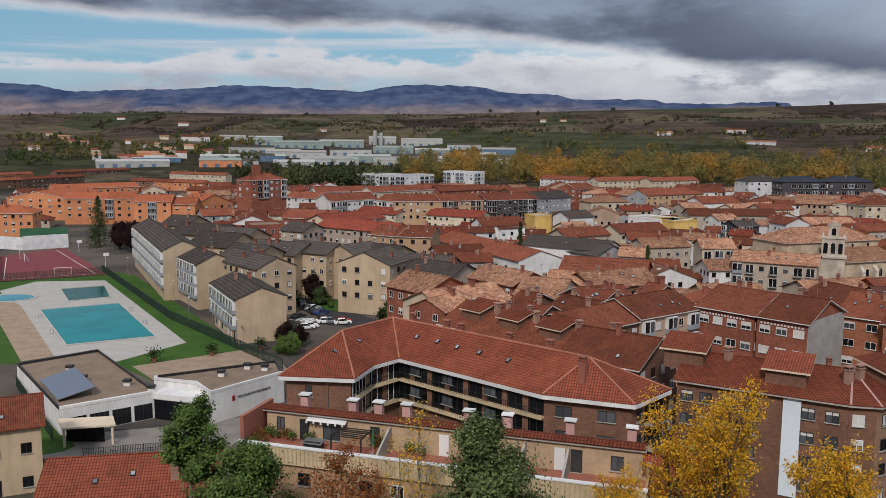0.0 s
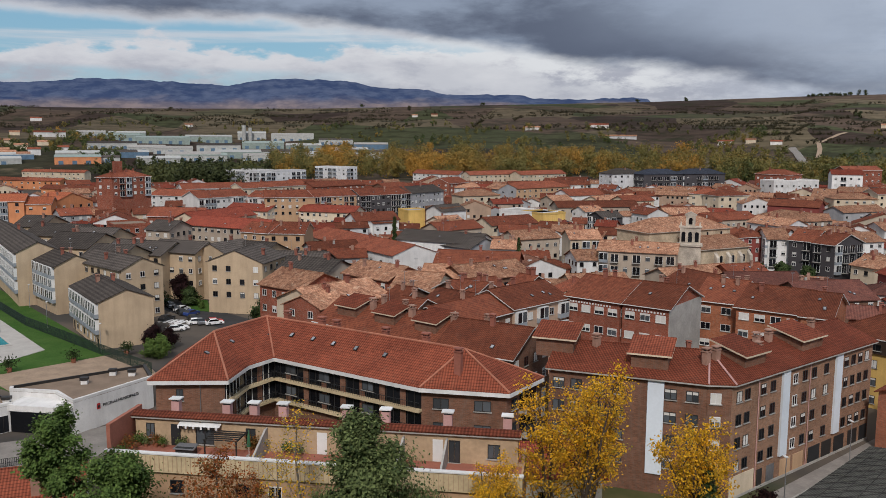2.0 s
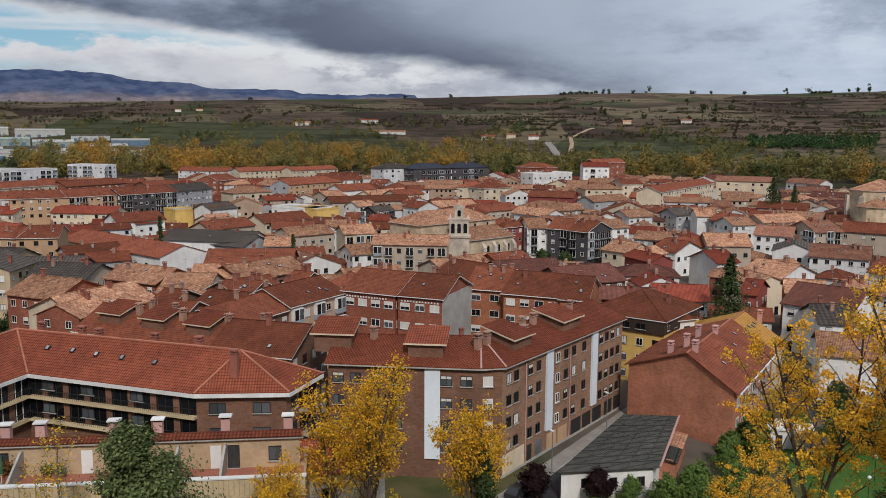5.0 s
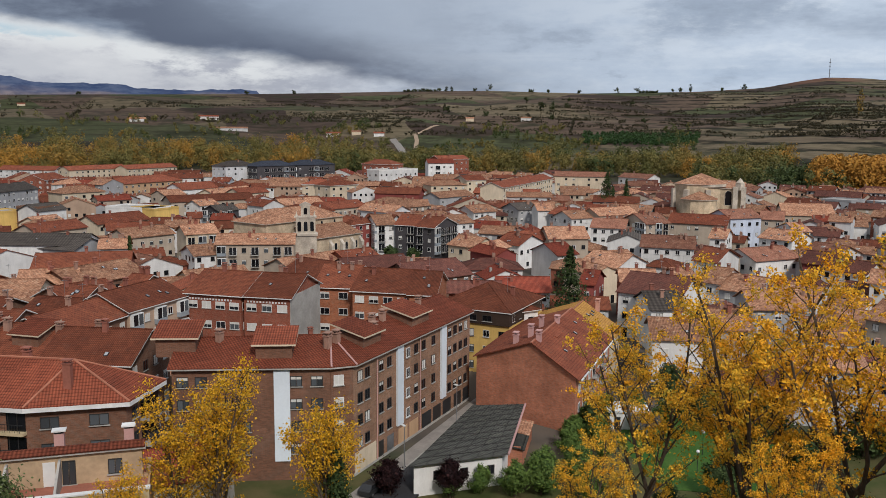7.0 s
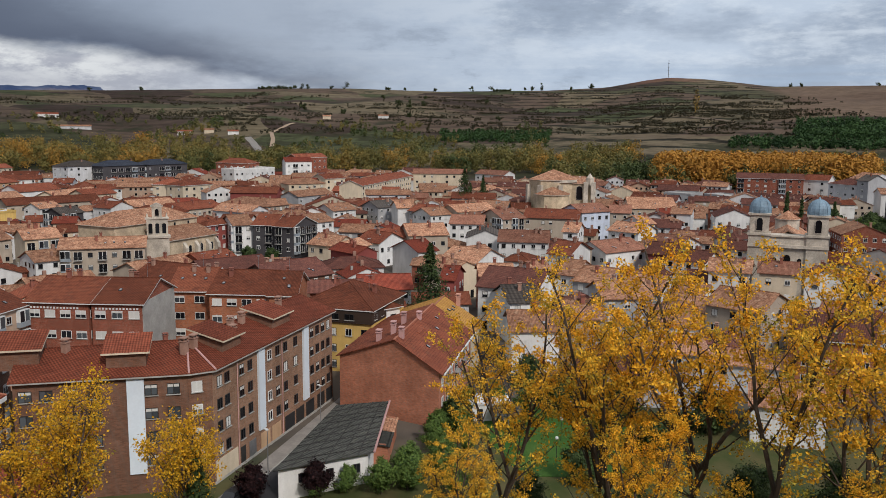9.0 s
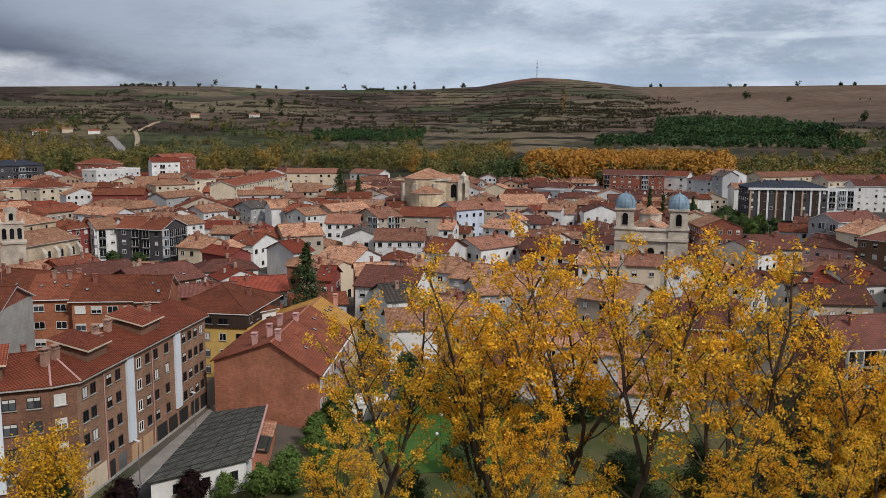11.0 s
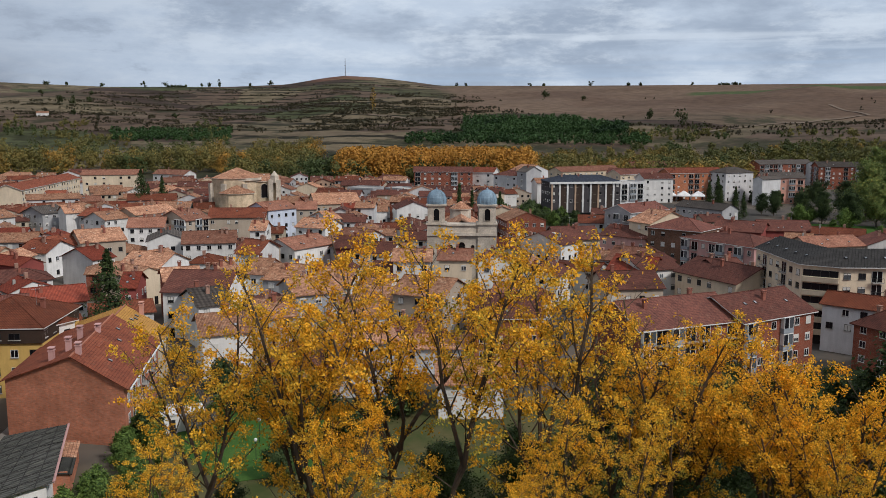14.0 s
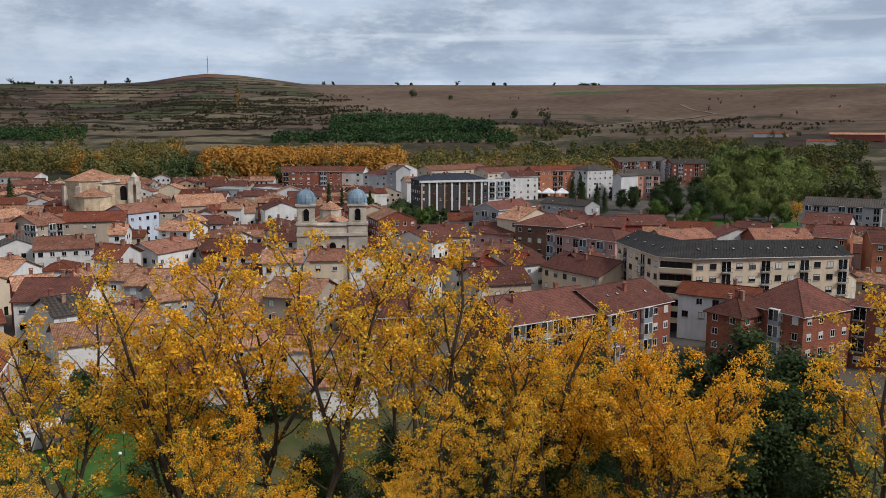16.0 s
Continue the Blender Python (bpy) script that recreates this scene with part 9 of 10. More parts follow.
# ---- the rest of the old town: tight rows of houses between the streets ----
KEEP_CLEAR = ((-100, 215, 62), (-60, 175, 34), (-55, 140, 28), (-140, 300, 46), (-150, 345, 26), (-120, 320, 26), (-36, 210, 16), (-48, 240, 14), (95, 75, 20), (418, 125, 40), (374, 124, 24), (350, 116, 16), (130, 238, 12), (-40, 100, 20), (20, 90, 20), (395, 150, 26), (70, 100, 12), (90, 105, 14), (350, 20, 30), (385, 128, 20), (370, 112, 18), (352, 122, 15), (366, 132, 16), (344, 108, 13), (402, 136, 18), (336, 116, 10), (-24, 204, 12), (-23, 193, 11), (-31, 200, 11), (-31, 188, 10), (-28, 178, 10), (-29, 225, 9), (-33, 215, 9))
for x, y, r in KEEP_CLEAR:
    FOOT.append((x, y, r))


def infill():
    rng = random.Random(11)
    r = 110.0
    while r < 690:
        far = r > 390
        step = (14.0 if far else 10.8)
        lot = (15.0 if far else 10.5)
        az = -26.5 + rng.uniform(0, 1)
        while az < 100:
            x, y = polar(az, r + rng.uniform(-2.5, 2.5))
            az += math.degrees(lot / r)
            if az > 78 and r > 400 or az > 84 and r > 330 or az < -13 and r < 455 or az < 8 and r > 620 or az > 62 and r > 560 or (az > 44 and r > 600) or (az > 8 and az < 44 and r > 680):
                continue
            if az > 74 and r < 175 or 71 < az < 75.6 and r > 318 or r < 128 or az < -8 and r < 300 or az < 0 and r < 175:
                continue
            w, d = lot * rng.choice((0.75, 0.95, 1.05, 1.5)), (11.5 if far else 9.6) * rng.uniform(0.8, 1.2)
            if taken(x, y, min(w, d) * 0.41):
                continue
            quarter = noise.noise(Vector((x, y, 0)) * 0.006)
            turn = -az + 38 * quarter + rng.gauss(0, 7) + (90 if rng.random() < 0.12 else 0)
            h = rng.choice((5.5, 6.5, 7.5, 8.5, 9.5)) * rng.uniform(0.93, 1.07)
            for a0, a1, rr, keep in SIGHT:
                if a0 < az < a1 and r < rr - 6 and r > rr - 130:
                    h = min(h, EYE.z - (EYE.z - keep) * (r + 6) / rr - 2.2)
            if h < 3.6:
                continue
            m = pose(x, y, 0, 0, 0, turn) @ pose(-w / 2, -d / 2, 0)
            p = m.translation
            wall = rng.choice(("cream", "white", "beige", "white", "pale", "grey", "stone", "redbrick", "pale", "white", "white", "pale", "tan"))
            roof = rng.choice(("mix", "faded", "faded", "terra", "brown", "faded", "red", "mix") if az > 40 else ("mix", "mix", "terra", "terra", "brown", "faded", "red", "mix") if az > 25 or r < 330 else ("terra", "terra", "red", "mix", "brown"))
            if az > 28 and rng.random() < (az - 16) / 50:
                roof = rng.choice(("plum", "plum", "mix", "brown", "mix"))
            quick_house(p.x, p.y, turn, w, d, h, rng.choice(("gx", "gx", "gx", "gy", "hip")), wall, roof, rng, far)
        r += step


REST = Shape()
QUICK = {"n": 0}


def quick_house(x, y, turn, w, d, h, kind, wall, roof, rng, far, z0=0.0):
    m = pose(x, y, z0, 0, 0, turn)
    claim(m, w, d)
    rise = 0.36 * (d if kind == "gx" else w if kind == "gy" else min(w, d)) / 2 + 0.2
    faces = [((0, 0), (1, 0), w), ((w, 0), (0, 1), d), ((0, d), (0, -1), d), ((w, d), (-1, 0), w)]
    best = []
    for o, ax, length in faces:
        mid = m @ Vector((o[0] + ax[0] * length / 2, o[1] + ax[1] * length / 2, 0))
        out = m.to_3x3() @ Vector((ax[1], -ax[0], 0))
        best.append((-(mid.x * out.x + mid.y * out.y) / math.hypot(mid.x, mid.y), o, ax, length))
    best.sort(key=lambda b: -b[0])
    spots = []
    for f, o, ax, length in best[:2]:
        if f < 0.3:
            continue
        n = max(2, int(length / 2.7))
        for fl in range(1, 1 + max(1, int(h / 3))):
            for b in range(n):
                if rng.random() < 0.2:
                    continue
                s = (b + 0.5 + rng.uniform(-0.12, 0.12)) / n * length
                spots.append(pose(o[0] + ax[0] * s, o[1] + ax[1] * s, h - 2.9 * fl + 0.8, 0, 0, math.degrees(math.atan2(ax[1], ax[0]))))
    cx, cy = rng.uniform(0.2, 0.8) * w, rng.uniform(0.3, 0.7) * d
    top = pose(cx, cy, h + roof_height(kind, w, d, rise, cx, cy) + 0.2)
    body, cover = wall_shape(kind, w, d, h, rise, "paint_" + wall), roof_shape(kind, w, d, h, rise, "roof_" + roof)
    if math.hypot(x, y) < 212 and not z0:
        QUICK["n"] += 1
        root = thing("town_house", body, f"{WALL_WORDS[wall]} old town house with {ROOF_WORDS[roof]} roof", "house", m, "old town houses")
        part("roof", cover, root)
        for sp in spots[:6]:
            part("window", window_kind(1.3, 1.3, rng.choice(("white", "dark")), rng.choice((0, 0, 1, 3))), root, "", sp)
        part("chimney", shared(("chim", rng.randrange(3)), lambda: chimney_mesh(rng.randrange(3))), root, "", top)
        return
    extra = Shape()
    for sp in spots:
        q = lambda *p: tuple(sp @ Vector(p))
        extra.face([q(-0.6, -0.04, 0), q(0.6, -0.04, 0), q(0.6, -0.04, 1.3), q(-0.6, -0.04, 1.3)], rng.choice(("pane_dark", "pane_dark", "shutter")))
        extra.face([q(-0.72, -0.16, -0.1), q(0.72, -0.16, -0.1), q(0.72, -0.03, 0.0), q(-0.72, -0.03, 0.0)], "concrete")
    t = top.translation
    extra.box(t.x - 0.4, t.x + 0.4, t.y - 0.35, t.y + 0.35, t.z - 1.2, t.z + 1.3, "chimney_render")
    for _ in range(rng.choice((1, 1, 2, 3, 4))):
        qx, qy = rng.uniform(0.12, 0.88) * w, rng.uniform(0.2, 0.8) * d
        qz = h + roof_height(kind, w, d, rise, qx, qy)
        if rng.random() < 0.6:
            extra.box(qx - 0.3, qx + 0.3, qy - 0.25, qy + 0.25, qz - 0.5, qz + 1.1, rng.choice(("chimney_brick", "concrete", "chimney_render")))
        else:
            extra.box(qx - 0.5, qx + 0.5, qy - 0.5, qy + 0.5, qz - 0.1, qz + 0.3, rng.choice(("pane_sky", "shutter", "metal_grey")))
    for part_shape in (body, cover, extra):
        base = len(REST.v)
        REST.v += [tuple(m @ Vector(v)) for v in part_shape.v]
        REST.f += [tuple(i + base for i in f) for f in part_shape.f]
        slots = [REST.slot(n) for n in part_shape.names]
        REST.mi += [slots[i] for i in part_shape.mi]
        REST.uv += part_shape.uv


infill()

thing("old_town_roofs", REST, "dense rows of old town houses with tiled roofs", "houses", kind="stuff")
# ---- trees near the viewer ----
HEIGHTS = (24.0, 26.0, 22.0, 25.0)
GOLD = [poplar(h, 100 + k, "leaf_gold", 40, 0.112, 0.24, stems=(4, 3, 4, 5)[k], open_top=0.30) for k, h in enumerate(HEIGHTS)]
LEMON = poplar(17.0, 131, "leaf_lemon", 18, 0.125, 0.30, stems=5)
BARE = poplar(24.0, 151, "leaf_lemon", 2.2, 0.10, 0.3, stems=4)
GREENISH = leafy(20.0, 160, "leaf_dark", 20, 0.17, 0.55, first=0.2, limbs=18, spread=0.6, steep=0.7, twigs=5, limb_len=0.4, trunk_r=0.22)
TREES = [
    (47.6, 45.7, 32.8, 0), (51.3, 35.5, 37.0, 1), (51.9, 29.6, 38.8, 3), (51.9, 24.6, 38.6, 1), (56.3, 19.6, 38.4, 0), (42.0, 27.1, 28.6, 2), (57.0, 9.6, 33.0, 1),
    (56.5, 2.2, 31.2, 3), (48.2, -11.2, 37.5, 0), (36.0, 36.0, 27.5, 0), (62.0, 12.0, 31.0, 2), (41.5, 15.0, 27.5, 3), (55.0, 39.0, 31.0, 2), (47.0, 10.6, 29.5, 1), (50.0, 15.0, 29.0, 0), (38.5, 21.0, 26.5, 2), (53.0, -1.2, 28.0, 1), (60.4, 4.6, 31.0, 0), (60.0, 0.2, 30.6, 2), (61.0, 9.2, 30.5, 3)]
for k, (x, y, top, v) in enumerate(TREES):
    z = ground_z(x, y)
    h = HEIGHTS[v]
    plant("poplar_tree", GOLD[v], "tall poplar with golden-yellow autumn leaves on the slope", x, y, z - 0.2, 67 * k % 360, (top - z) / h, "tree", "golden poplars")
plant("poplar_tree", BARE, "half-bare poplar with a few yellow leaves on the slope", 58.6, 14.0, None, 40, 1.0, "tree", "golden poplars")
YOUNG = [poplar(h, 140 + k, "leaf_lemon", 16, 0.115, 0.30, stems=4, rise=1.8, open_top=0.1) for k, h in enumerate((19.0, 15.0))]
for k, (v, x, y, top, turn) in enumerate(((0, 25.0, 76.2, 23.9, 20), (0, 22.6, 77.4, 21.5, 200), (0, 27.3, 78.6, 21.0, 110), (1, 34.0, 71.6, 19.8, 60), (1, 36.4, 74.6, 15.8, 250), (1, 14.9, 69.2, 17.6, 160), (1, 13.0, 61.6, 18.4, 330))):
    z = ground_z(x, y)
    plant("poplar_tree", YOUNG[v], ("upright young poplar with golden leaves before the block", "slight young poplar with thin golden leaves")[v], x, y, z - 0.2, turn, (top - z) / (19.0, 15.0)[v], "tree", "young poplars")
OLIVE = leafy(13.0, 170, "leaf_olive", 32, 0.145, 0.55, first=0.12, limbs=18, spread=0.8, steep=0.55, twigs=6, limb_len=0.42, trunk_r=0.25)
plant("evergreen_oak", OLIVE, "dense grey-green evergreen oak in front of the terraces", 3.8, 65.9, None, 0, 1.02, "tree")
PINE = leafy(14.0, 171, "leaf_pine", 16, 0.11, 0.30, first=0.60, limbs=20, spread=0.9, steep=0.35, twigs=6, limb_len=0.24, trunk_r=0.2, bark="bark_pale")
plant("pine_tree", PINE, "dark green pine with a pale straight trunk", -23.0, 74.4, None, 0, 1.33, "tree")
THUJA = leafy(12.0, 172, "leaf_pine", 26, 0.14, 0.45, first=0.10, limbs=22, spread=0.75, steep=0.6, twigs=6, limb_len=0.44, trunk_r=0.24)
plant("cedar_tree", THUJA, "broad bright green conifer below the pool", -17.3, 71.9, None, 0, 1.08, "tree")
RUST = leafy(12.0, 173, "leaf_rust", 6, 0.13, 0.5, first=0.15, limbs=14, spread=0.7, steep=0.6, twigs=5, limb_len=0.42, trunk_r=0.14)
plant("cherry_tree", RUST, "small tree with thin reddish autumn leaves", -8.7, 69.5, None, 30, 0.98, "tree")
plant("cherry_tree", RUST, "small tree with thin reddish autumn leaves", -5.2, 67.0, None, 130, 0.75, "tree")
THIN = leafy(15.0, 174, "leaf_lemon", 1, 0.12, 0.35, first=0.2, limbs=12, spread=0.4, steep=0.9, twigs=5, limb_len=0.35, trunk_r=0.12, bark="bark_pale")
plant("birch_tree", THIN, "thin bare birch with only a few leaves", -1.9, 71.0, None, 0, 1.05, "tree")
plant("birch_tree", THIN, "thin bare birch with only a few leaves", -3.6, 66.0, None, 140, 0.8, "tree")
for k, (x, y, s0) in enumerate(((84.0, -5.4, 1.27), (79.8, -8.5, 1.14), (86.0, -9.5, 1.1), (86.0, 0.0, 1.05), (73.6, -7.2, 0.9), (71.9, -3.2, 0.8), (78.4, 16.0, 0.86), (69.2, 10.7, 0.6), (71.8, 4.9, 0.66), (61.8, 23.2, 0.58), (57.5, 28.1, 0.49), (63.3, -9.3, 0.64), (88.8, 24.0, 0.98), (60.9, 11.7, 0.6), (70, 20, 0.6), (63, 30, 0.55), (66, 44, 0.5), (58, 50, 0.45))):
    plant("leafy_tree", GREENISH, "dark green leafy tree on the lower slope", x, y, None, 77 * k, s0, "tree", "green trees")
for k, (x, y, top) in enumerate(((94.0, 10.8, 17.5), (101.0, 7.2, 17.0), (98.0, 15.5, 17.5), (108.0, 13.0, 15.5), (110.0, 3.0, 15.0), (118.0, 7.0, 13.5), (121.0, -1.0, 13.0), (114.0, -6.0, 14.5), (104.0, -1.0, 16.5), (128.0, -8.0, 11.5), (131.0, 2.0, 11.0), (112.0, 21.0, 14.0), (104.0, 25.0, 15.5))):
    z = ground_z(x, y)
    plant("leafy_tree", GREENISH, "dark green leafy tree below the red brick houses", x, y, z - 0.1, 83 * k, (top - z) / 20.0, "tree", "green trees")
SPRUCE = conifer(20.0, 9.5, 180, "leaf_dark", 7000, 0.24)
TALL_SPRUCE = conifer(21.0, 15.0, 183, "leaf_dark", 6000, 0.26)
plant("spruce_tree", TALL_SPRUCE, "tall dark spruce rising among the roofs", 118.0, 129.5, 0, 0, 1.0, "tree")
for k, (x, y, s0) in enumerate(((316.0, 320.4, 1.15), (325.5, 316.0, 0.95), (352.5, 300.0, 0.9))):
    plant("spruce_tree", TALL_SPRUCE if k == 0 else SPRUCE, "dark spruce standing among the far roofs", x, y, 0, 60 * k, s0 * (0.95, 1.0, 1.0)[k], "tree", "old town spruces")
plant("spruce_tree", SPRUCE, "dark spruce beside the white stair panel", 35.2, 70.4, None, 70, 0.62, "tree")
plant("cedar_tree", TALL_SPRUCE, "tall dark cedar behind the sports court", -139.0, 343.0, 0, 30, 0.98, "tree")
CYPRESS = conifer(14.0, 3.2, 181, "leaf_dark", 3000, 0.3)
for k, (x, y, s0) in enumerate(((344.7, 160.0, 1.35), (347.0, 154.8, 1.15), (351.9, 143.4, 1.1), (330, 330, 1.0), (345, 300, 0.9), (62, 258, 0.9), (27, 300, 1.1))):
    plant("cypress_tree", CYPRESS, "slim dark cypress between the houses", x, y, 0, 50 * k, s0, "tree", "cypresses")
BUSH = leafy(6.0, 190, "leaf_shade", 15, 0.25, 0.55, first=0.1, limbs=12, spread=0.9, steep=0.5, twigs=5, limb_len=0.5, trunk_r=0.14)
PURPLE = leafy(7.0, 191, "leaf_purple", 18, 0.22, 0.55, first=0.12, limbs=12, spread=0.9, steep=0.5, twigs=5, limb_len=0.5, trunk_r=0.14)
for k, (x, y, s0) in enumerate(((-33.5, 177, 0.8), (-31.0, 180.5, 0.6), (-41.4, 250, 1.2), (-100, 300, 1.3), (-104, 312, 1.5), (-112, 322, 1.4), (-120, 330, 1.6), (-128, 336, 1.5), (-36.5, 232, 1.0), (56.5, 82.5, 0.62), (50.4, 86.7, 0.62))):
    plant("plum_tree", PURPLE, "dark purple-leaved plum tree beside the fence", x, y, 0, 40 * k, s0, "tree", "plum trees")
for k, (x, y, s0) in enumerate(((-42, 226, 1.0), (-33, 226, 0.8), (-12, 196, 1.1), (140, 240, 1.0), (146, 236, 0.9), (134, 243, 0.9), (330, 318, 1.6), (390, 160, 1.4), (378, 152, 1.2), (382, 140, 1.5), (368, 136, 1.4),
                                     (86, 88, 0.8), (104, 84, 0.9), (106, 74, 1.0), (84, 64, 0.8), (98, 62, 1.0), (112, 62, 1.1), (110, 95, 0.9), (175, 330, 0.8), (375, 130, 1.0), (366, 122, 1.1), (382, 118, 0.9), (360, 128, 1.2), (352, 112, 1.0))):
    plant("shrub_tree", BUSH, "round dark green garden tree between the houses", x, y, 0 if math.hypot(x, y) > 100 else None, 53 * k, s0, "tree", "garden trees")


GARDEN = leafy(6.0, 192, "leaf_green", 9, 0.2, 0.5, first=0.06, limbs=14, spread=0.9, steep=0.5, twigs=5, limb_len=0.5, trunk_r=0.12)
for k, (x, y, s0) in enumerate(((66.5, 77.0, 0.85), (69.0, 79.5, 0.75), (63.5, 78.5, 0.7), (60.5, 81.5, 0.55), (57.0, 83.0, 0.5), (72.0, 76.5, 0.8), (75.5, 79.0, 0.6), (92.0, 92.0, 0.7), (96.0, 90.0, 0.8), (99.0, 86.0, 0.7), (70.0, 72.0, 0.7), (79.0, 86.0, 0.7), (82.5, 88.5, 0.6), (77.0, 82.5, 0.6), (84.0, 85.0, 0.7), (81.0, 81.5, 0.6), (87.0, 91.0, 0.6), (90.0, 96.0, 0.7))):
    plant("garden_bush", GARDEN, "loose bright green garden bush below the workshop", x, y, None, 47 * k, s0, "bush", "garden bushes")


for k in range(9):
    plant("garden_tree", GARDEN, "small leafy tree beside the lorry park", *polar(68.8 + 0.42 * (k % 7) + 0.1 * k, 372 + 13 * (k * 3 % 5)), 0, 39 * k, 1.0 + 0.12 * (k % 3), "tree", "lorry park trees")


for k, (x, y, s0) in enumerate(((-33.5, 229.5, 0.35), (-31.0, 226.0, 0.3), (-29.5, 221.0, 0.32), (-31.2, 172.4, 0.8), (-33.8, 174.5, 0.6))):
    plant("street_bush", GARDEN, "clipped green bush beside the street", x, y, 0, 50 * k, s0, "bush", "street bushes")


# ---- the park at the edge of town ----
PARK = [leafy(26.0, 200 + k, ("leaf_park", "leaf_shade")[k], 11, 0.42, 0.9, first=0.07, limbs=20, spread=0.85, steep=0.6, twigs=5, limb_len=0.42, trunk_r=0.35) for k in range(2)]
for k, (az, r, h, v) in enumerate(((88.0, 430, 15, 1), (89.2, 470, 18, 1), (90.4, 450, 28, 0), (91.5, 480, 31, 0), (92.6, 470, 33, 0), (93.8, 480, 32, 0), (94.7, 500, 27, 0), (91.0, 425, 20, 0), (92.4, 425, 19, 0), (93.6, 430, 17, 0), (89.6, 418, 16, 1), (86.9, 445, 13, 1), (85.2, 455, 13, 1), (84.5, 462, 11, 1), (94.4, 425, 13, 0), (90.9, 560, 32, 0), (95.3, 520, 26, 0), (87.6, 520, 14, 1), (96.3, 545, 20, 0), (98.0, 560, 21, 0))):
    plant("park_tree", PARK[v], ("broad park tree with yellow-green leaves", "broad dark green park tree")[v], *polar(az, r), 0, 61 * k, h / 26, "tree", "park trees")
for k in range(14):
    az, r = 86.0 + 0.66 * k, 402 + 17 * (k * 5 % 4) + 8 * math.sin(k * 2.1)
    plant("park_bush", GARDEN, "loose green bush at the edge of the park", *polar(az, r), 0, 47 * k, 0.7 + 0.25 * (k * 7 % 4), "bush", "park bushes")
for k, (az, r, h) in enumerate(((81.3, 420, 19), (82.0, 425, 17), (82.9, 432, 16), (81.8, 445, 20), (83.4, 440, 13))):
    plant("spruce_tree", SPRUCE, "dark spruce at the edge of the park", *polar(az, r), 0, 71 * k, h / 20, "tree", "park spruces")
plant("poplar_tree", LEMON, "small tree with bright yellow leaves beside the grey flats", *polar(95.35, 414), 0, 20, 0.68, "tree")


# ---- woods, orchards and hedges in the distance ----
def scatter(n, az0, az1, r0, r1, h0, h1, tone, seed, by_el=False, patchy=0.0):
    rng = random.Random(seed)
    out = []
    tries = 0
    while len(out) < n and tries < n * 12:
        tries += 1
        az = rng.uniform(az0, az1)
        if by_el:
            x, y, r = land(az, rng.uniform(r0, r1))
        else:
            x, y = polar(az, rng.uniform(r0, r1))
        if patchy and noise.noise(Vector((x, y, seed)) * 0.011) < patchy:
            continue
        h = rng.uniform(h0, h1)
        t = tone + 0.55 * noise.noise(Vector((x, y, seed * 10)) * 0.021) + 0.3 * noise.noise(Vector((az * 0.35, seed, 0))) + rng.gauss(0, 0.08)
        out.append((x, y, h, h * rng.uniform(0.30, 0.42), min(max(t, 0), 1)))
    return out


def hedges(lines, az0, az1, e0, e1, seed, h=4.0):
    """Hedges along field edges: bushes strung on lines that run mostly across the slope."""
    rng = random.Random(seed)
    out = []
    for _ in range(lines):
        az = rng.uniform(az0, az1)
        x, y, r = land(az, rng.uniform(e0, e1))
        a = radians(-az + rng.choice((0, 0, 0, 70)) + rng.gauss(0, 14))
        length = rng.uniform(50, 190)
        s = 0.0
        while s < length:
            px, py = x + s * math.cos(a), y + s * math.sin(a)
            s += rng.uniform(3.0, 9.0) if rng.random() < 0.85 else rng.uniform(15, 30)
            k = h * rng.uniform(0.5, 1.3)
            out.append((px, py, k, k * rng.uniform(0.5, 0.8), min(max(rng.gauss(0.3, 0.15), 0), 1)))
    return out


def terraces(lines, az0, az1, e0, e1, seed):
    """Scrub along the scarps of the terraced hill: low bushes strung out along the contours."""
    rng = random.Random(seed)
    out = []
    for k in range(lines):
        az, e = rng.uniform(az0, az1), rng.uniform(e0, e1)
        end = az + rng.uniform(2.0, 7.0)
        while az < min(end, az1 + 1):
            x, y, r = land(az, e + 0.10 * noise.noise(Vector((az * 0.6, k, 0))))
            if noise.noise(Vector((az * 1.3, k, 7))) > -0.15 and r < 2420:
                for q in range(2):
                    h = rng.uniform(1.6, 3.6)
                    a = az + rng.uniform(0, 0.13)
                    px, py = polar(a, r + rng.uniform(-3, 3))
                    out.append((px, py, h, h * rng.uniform(0.8, 1.4), min(max(rng.gauss(0.25, 0.15), 0), 1)))
            az += 0.14
    return out


wood_belt("terrace_scrub", "dark scrub along the scarps of the terraced hill", terraces(46, 45.0, 64.0, -0.6, 2.5, 61) + terraces(26, 20.0, 46.0, -0.2, 1.8, 62), "wood_scrub", 36, 22, 0.85)
wood_belt("river_woods", "autumn woods along the river, green to orange", scatter(330, -3, 28, 830, 1060, 18, 29, 0.68, 1) + scatter(300, 26, 56, 800, 1020, 16, 25, 0.42, 2), "wood_autumn", 21, 380, 0.95)
wood_belt("dark_grove", "dark green grove before the factories", scatter(110, -10.5, -4.0, 700, 800, 16, 22, 0.3, 3) + scatter(70, -14, 4, 900, 1000, 10, 16, 0.3, 4), "wood_green", 22, 170, 1.1)
wood_belt("poplar_plantation", "dense orange poplar plantation by the river", scatter(300, 57.2, 70.0, 655, 735, 22, 28, 0.5, 5), "wood_orange", 23, 200, 0.95, "column")
wood_belt("river_trees", "mixed green and yellow trees along the river", scatter(330, 50, 84, 640, 800, 12, 22, 0.25, 6) + scatter(120, 70, 84, 620, 720, 14, 22, 0.45, 7) + scatter(170, 60, 86, 790, 930, 9, 15, 0.4, 34), "wood_autumn", 24, 320, 0.9)
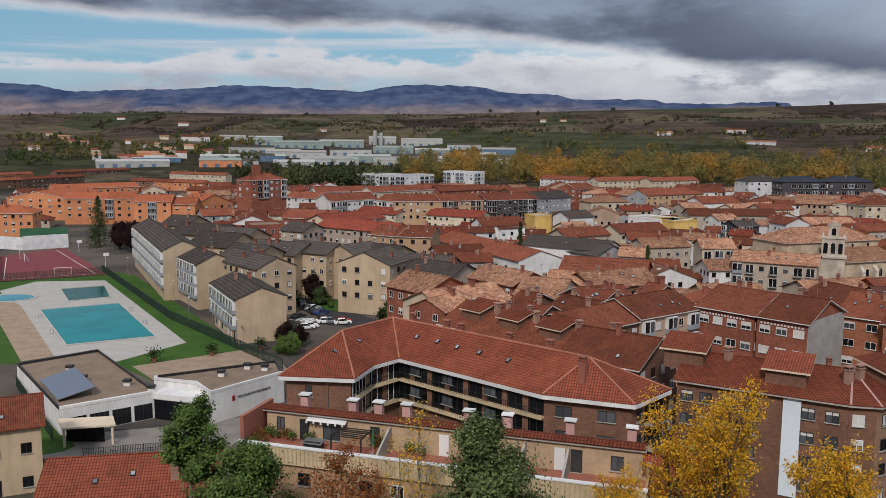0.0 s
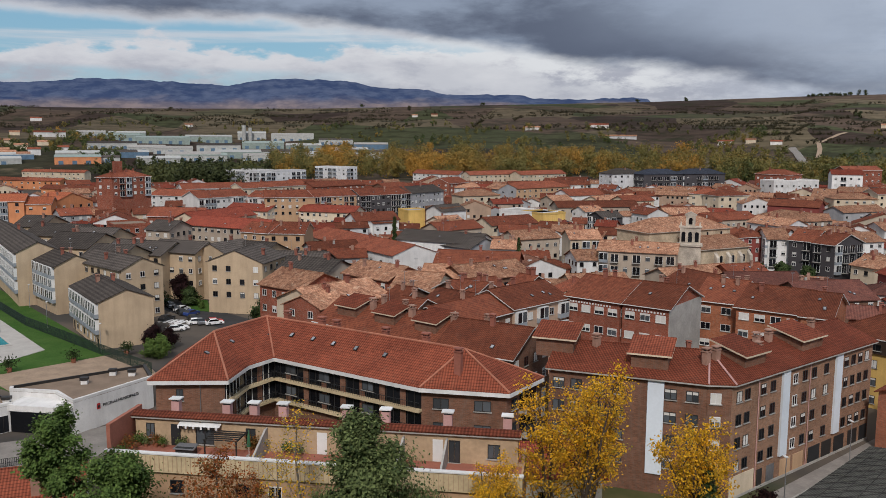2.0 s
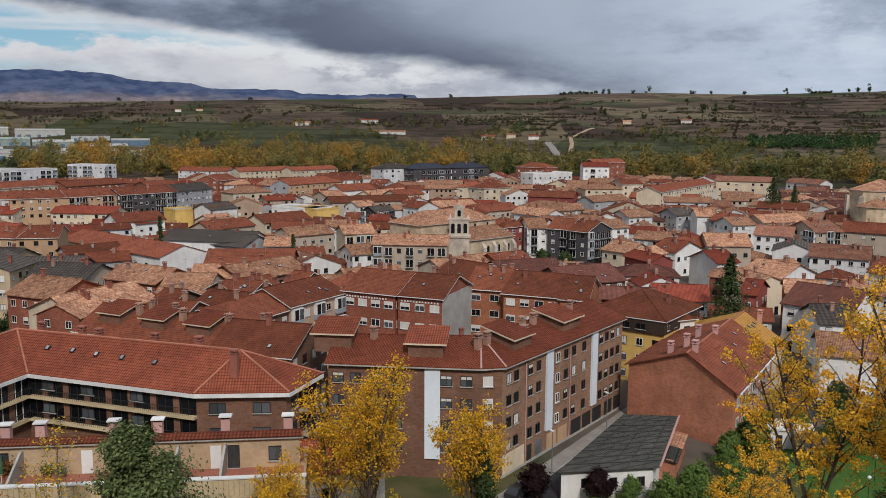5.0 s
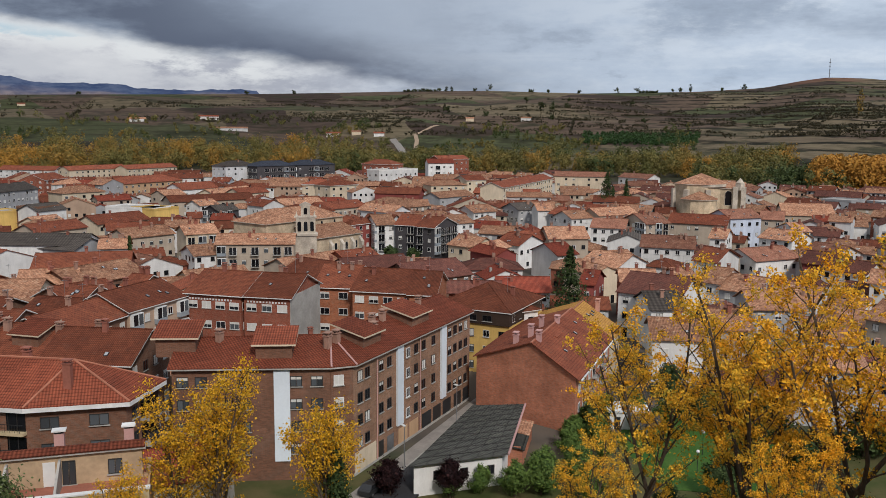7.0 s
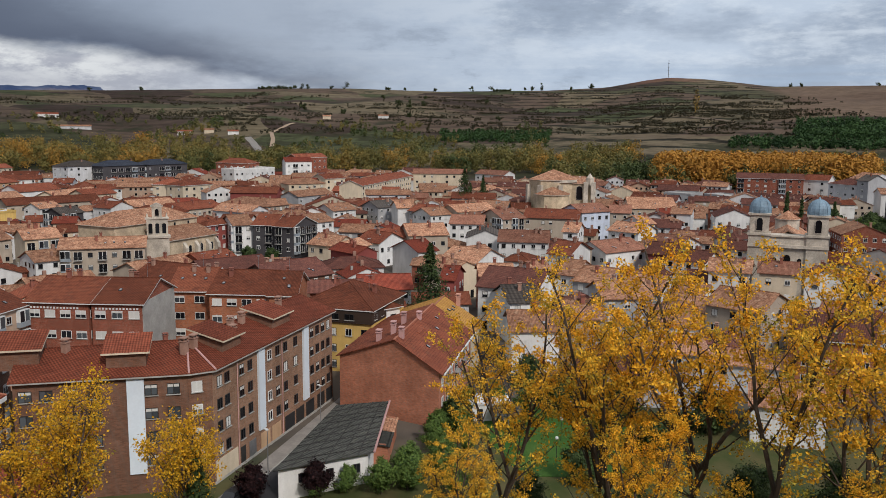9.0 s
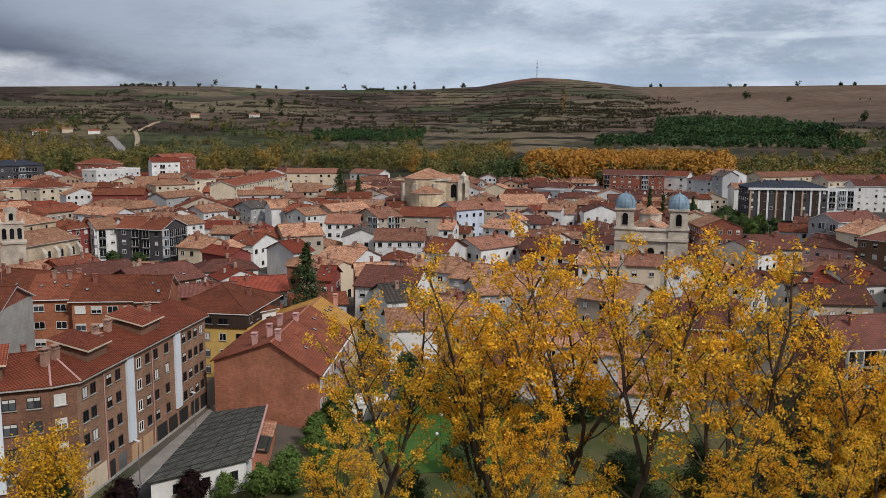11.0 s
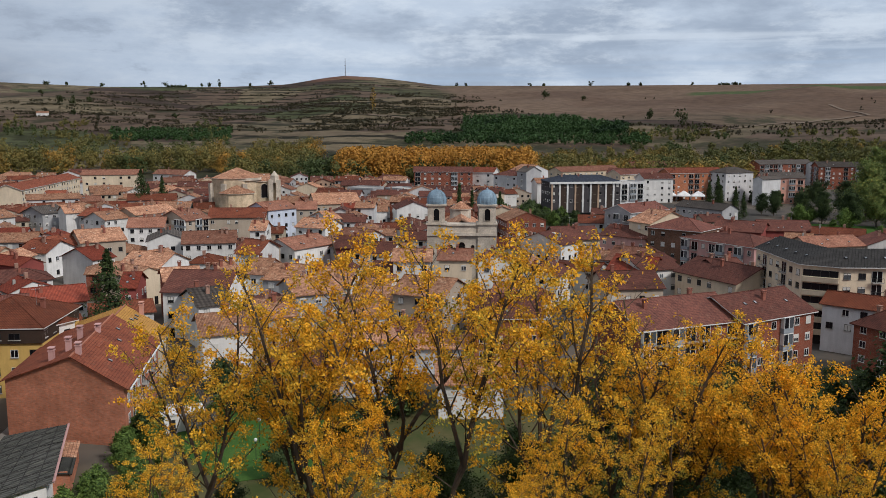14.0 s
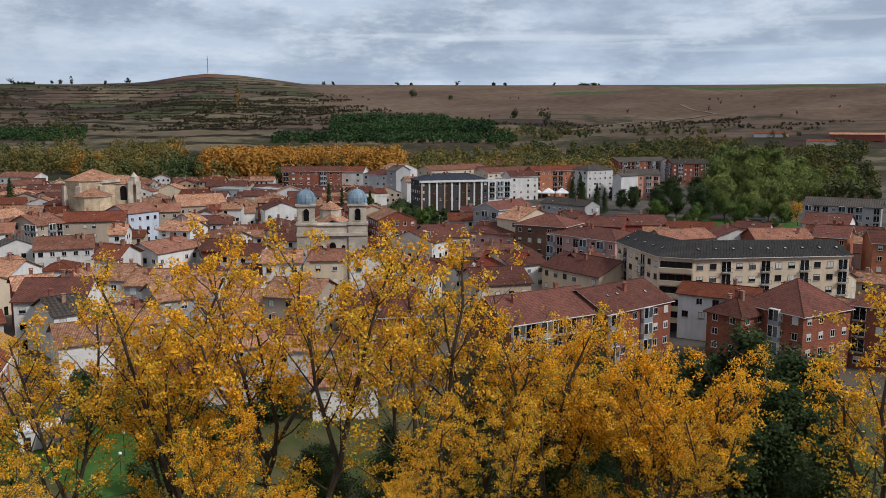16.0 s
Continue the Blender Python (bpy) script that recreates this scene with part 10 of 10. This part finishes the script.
wood_belt("park_trees", "green and yellow trees at the edge of town", scatter(230, 81, 99, 700, 960, 12, 20, 0.75, 8) + scatter(60, 95.5, 99.5, 520, 660, 10, 17, 0.6, 9) + scatter(30, 84, 88, 520, 600, 7, 12, 0.3, 31), "wood_green", 25, 170, 1.1)
wood_belt("pine_plantation", "rows of dark young pines on the far slope", scatter(700, 65.3, 76.0, -0.75, -0.1, 9, 13, 0.55, 10, True) + scatter(260, 65.4, 73.0, -0.1, 0.3, 9, 12, 0.6, 32, True) + scatter(420, 61.5, 77.5, -1.35, -0.85, 8, 11, 0.45, 12, True) + scatter(320, 43.0, 50.2, -1.15, -0.55, 7, 10, 0.5, 11, True), "wood_pine", 26, 38, 1.45)
wood_belt("hedge_trees", "hedges and dark scrub along the far fields", hedges(90, -27, 28, 0.1, 1.4, 13, 6) + hedges(95, 26, 62, -0.7, 1.9, 14, 5) + hedges(20, 60, 66, -0.5, 2.0, 15, 4) + hedges(16, 66, 99, -0.9, 0.1, 33, 4) + scatter(60, -27, 99, 0.2, 1.9, 4, 8, 0.3, 51, True), "wood_scrub", 27, 30, 1.1)
wood_belt("valley_trees", "trees among the far houses and gardens", scatter(360, -27, -12, -1.9, -0.1, 7, 13, 0.3, 16, True, 0.02) + scatter(260, -16, 30, -1.2, 0.5, 8, 14, 0.3, 17, True, 0.1) + scatter(240, 24, 50, -1.6, 0.0, 6, 13, 0.28, 18, True, 0.08) + scatter(240, 76, 99, -2.2, -0.5, 7, 13, 0.25, 19, True, 0.05), "wood_autumn", 28, 76, 1.1)
RIDGE_TREES = [(33.9, 14, 0.5), (34.3, 14, 0.5), (35.8, 9, 0.6), (36.8, 19, 0.5), (39.5, 10, 0.7), (40.6, 8, 0.6), (42.6, 9, 0.6), (45.0, 17, 0.4), (46.3, 18, 0.45), (48.5, 11, 0.4), (49.0, 12, 0.5), (49.6, 24, 0.22), (51.5, 9, 0.4), (52.8, 18, 0.5),
               (64.9, 9, 0.5), (65.5, 9, 0.5), (69.7, 8, 0.6), (70.6, 8, 0.6), (73.6, 14, 0.5), (76.0, 9, 0.6), (76.8, 8, 0.6), (80.0, 8, 0.6), (21, 10, 0.6), (24, 11, 0.5), (11, 10, 0.6), (3, 11, 0.6)]
RIDGE_TREES += [(31.2 + 0.25 * k, 5 + 3 * (k * 7 % 4) / 3, 0.8) for k in range(10)] + [(46.5 + 0.2 * k, 6, 0.8) for k in range(6)] + [(81.6 + 0.2 * k, 4 + 3 * (k * 5 % 3) / 2, 0.8) for k in range(7)]
LONE_TREES = [(40.2, 1.1, 17), (41.0, 1.15, 16), (41.9, 1.25, 15), (39.2, 1.7, 9), (40.9, 0.5, 10), (34.0, 0.9, 13), (46.0, 1.4, 10), (46.75, 0.3, 11), (36.6, 0.7, 11), (70.7, 1.45, 23), (73.2, 1.5, 12), (79.3, -0.1, 24), (80.2, -0.7, 20), (42.0, 1.7, 8), (77.4, 0.35, 16)]
wood_belt("ridge_trees", "lone dark trees along the skyline ridge", [(*polar(a, 2485), h, h * w, 0.15) for a, h, w in RIDGE_TREES] + [(*land(a, e)[:2], h, h * 0.45, 0.2) for a, e, h in LONE_TREES], "wood_green", 29, 190, 1.5)
wood_belt("lone_poplar", "single rust-coloured poplar on the terraced hill", [(*land(59.4, 0.75)[:2], 42, 6, 0.9)], "wood_orange", 30, 260, 1.2, "column")
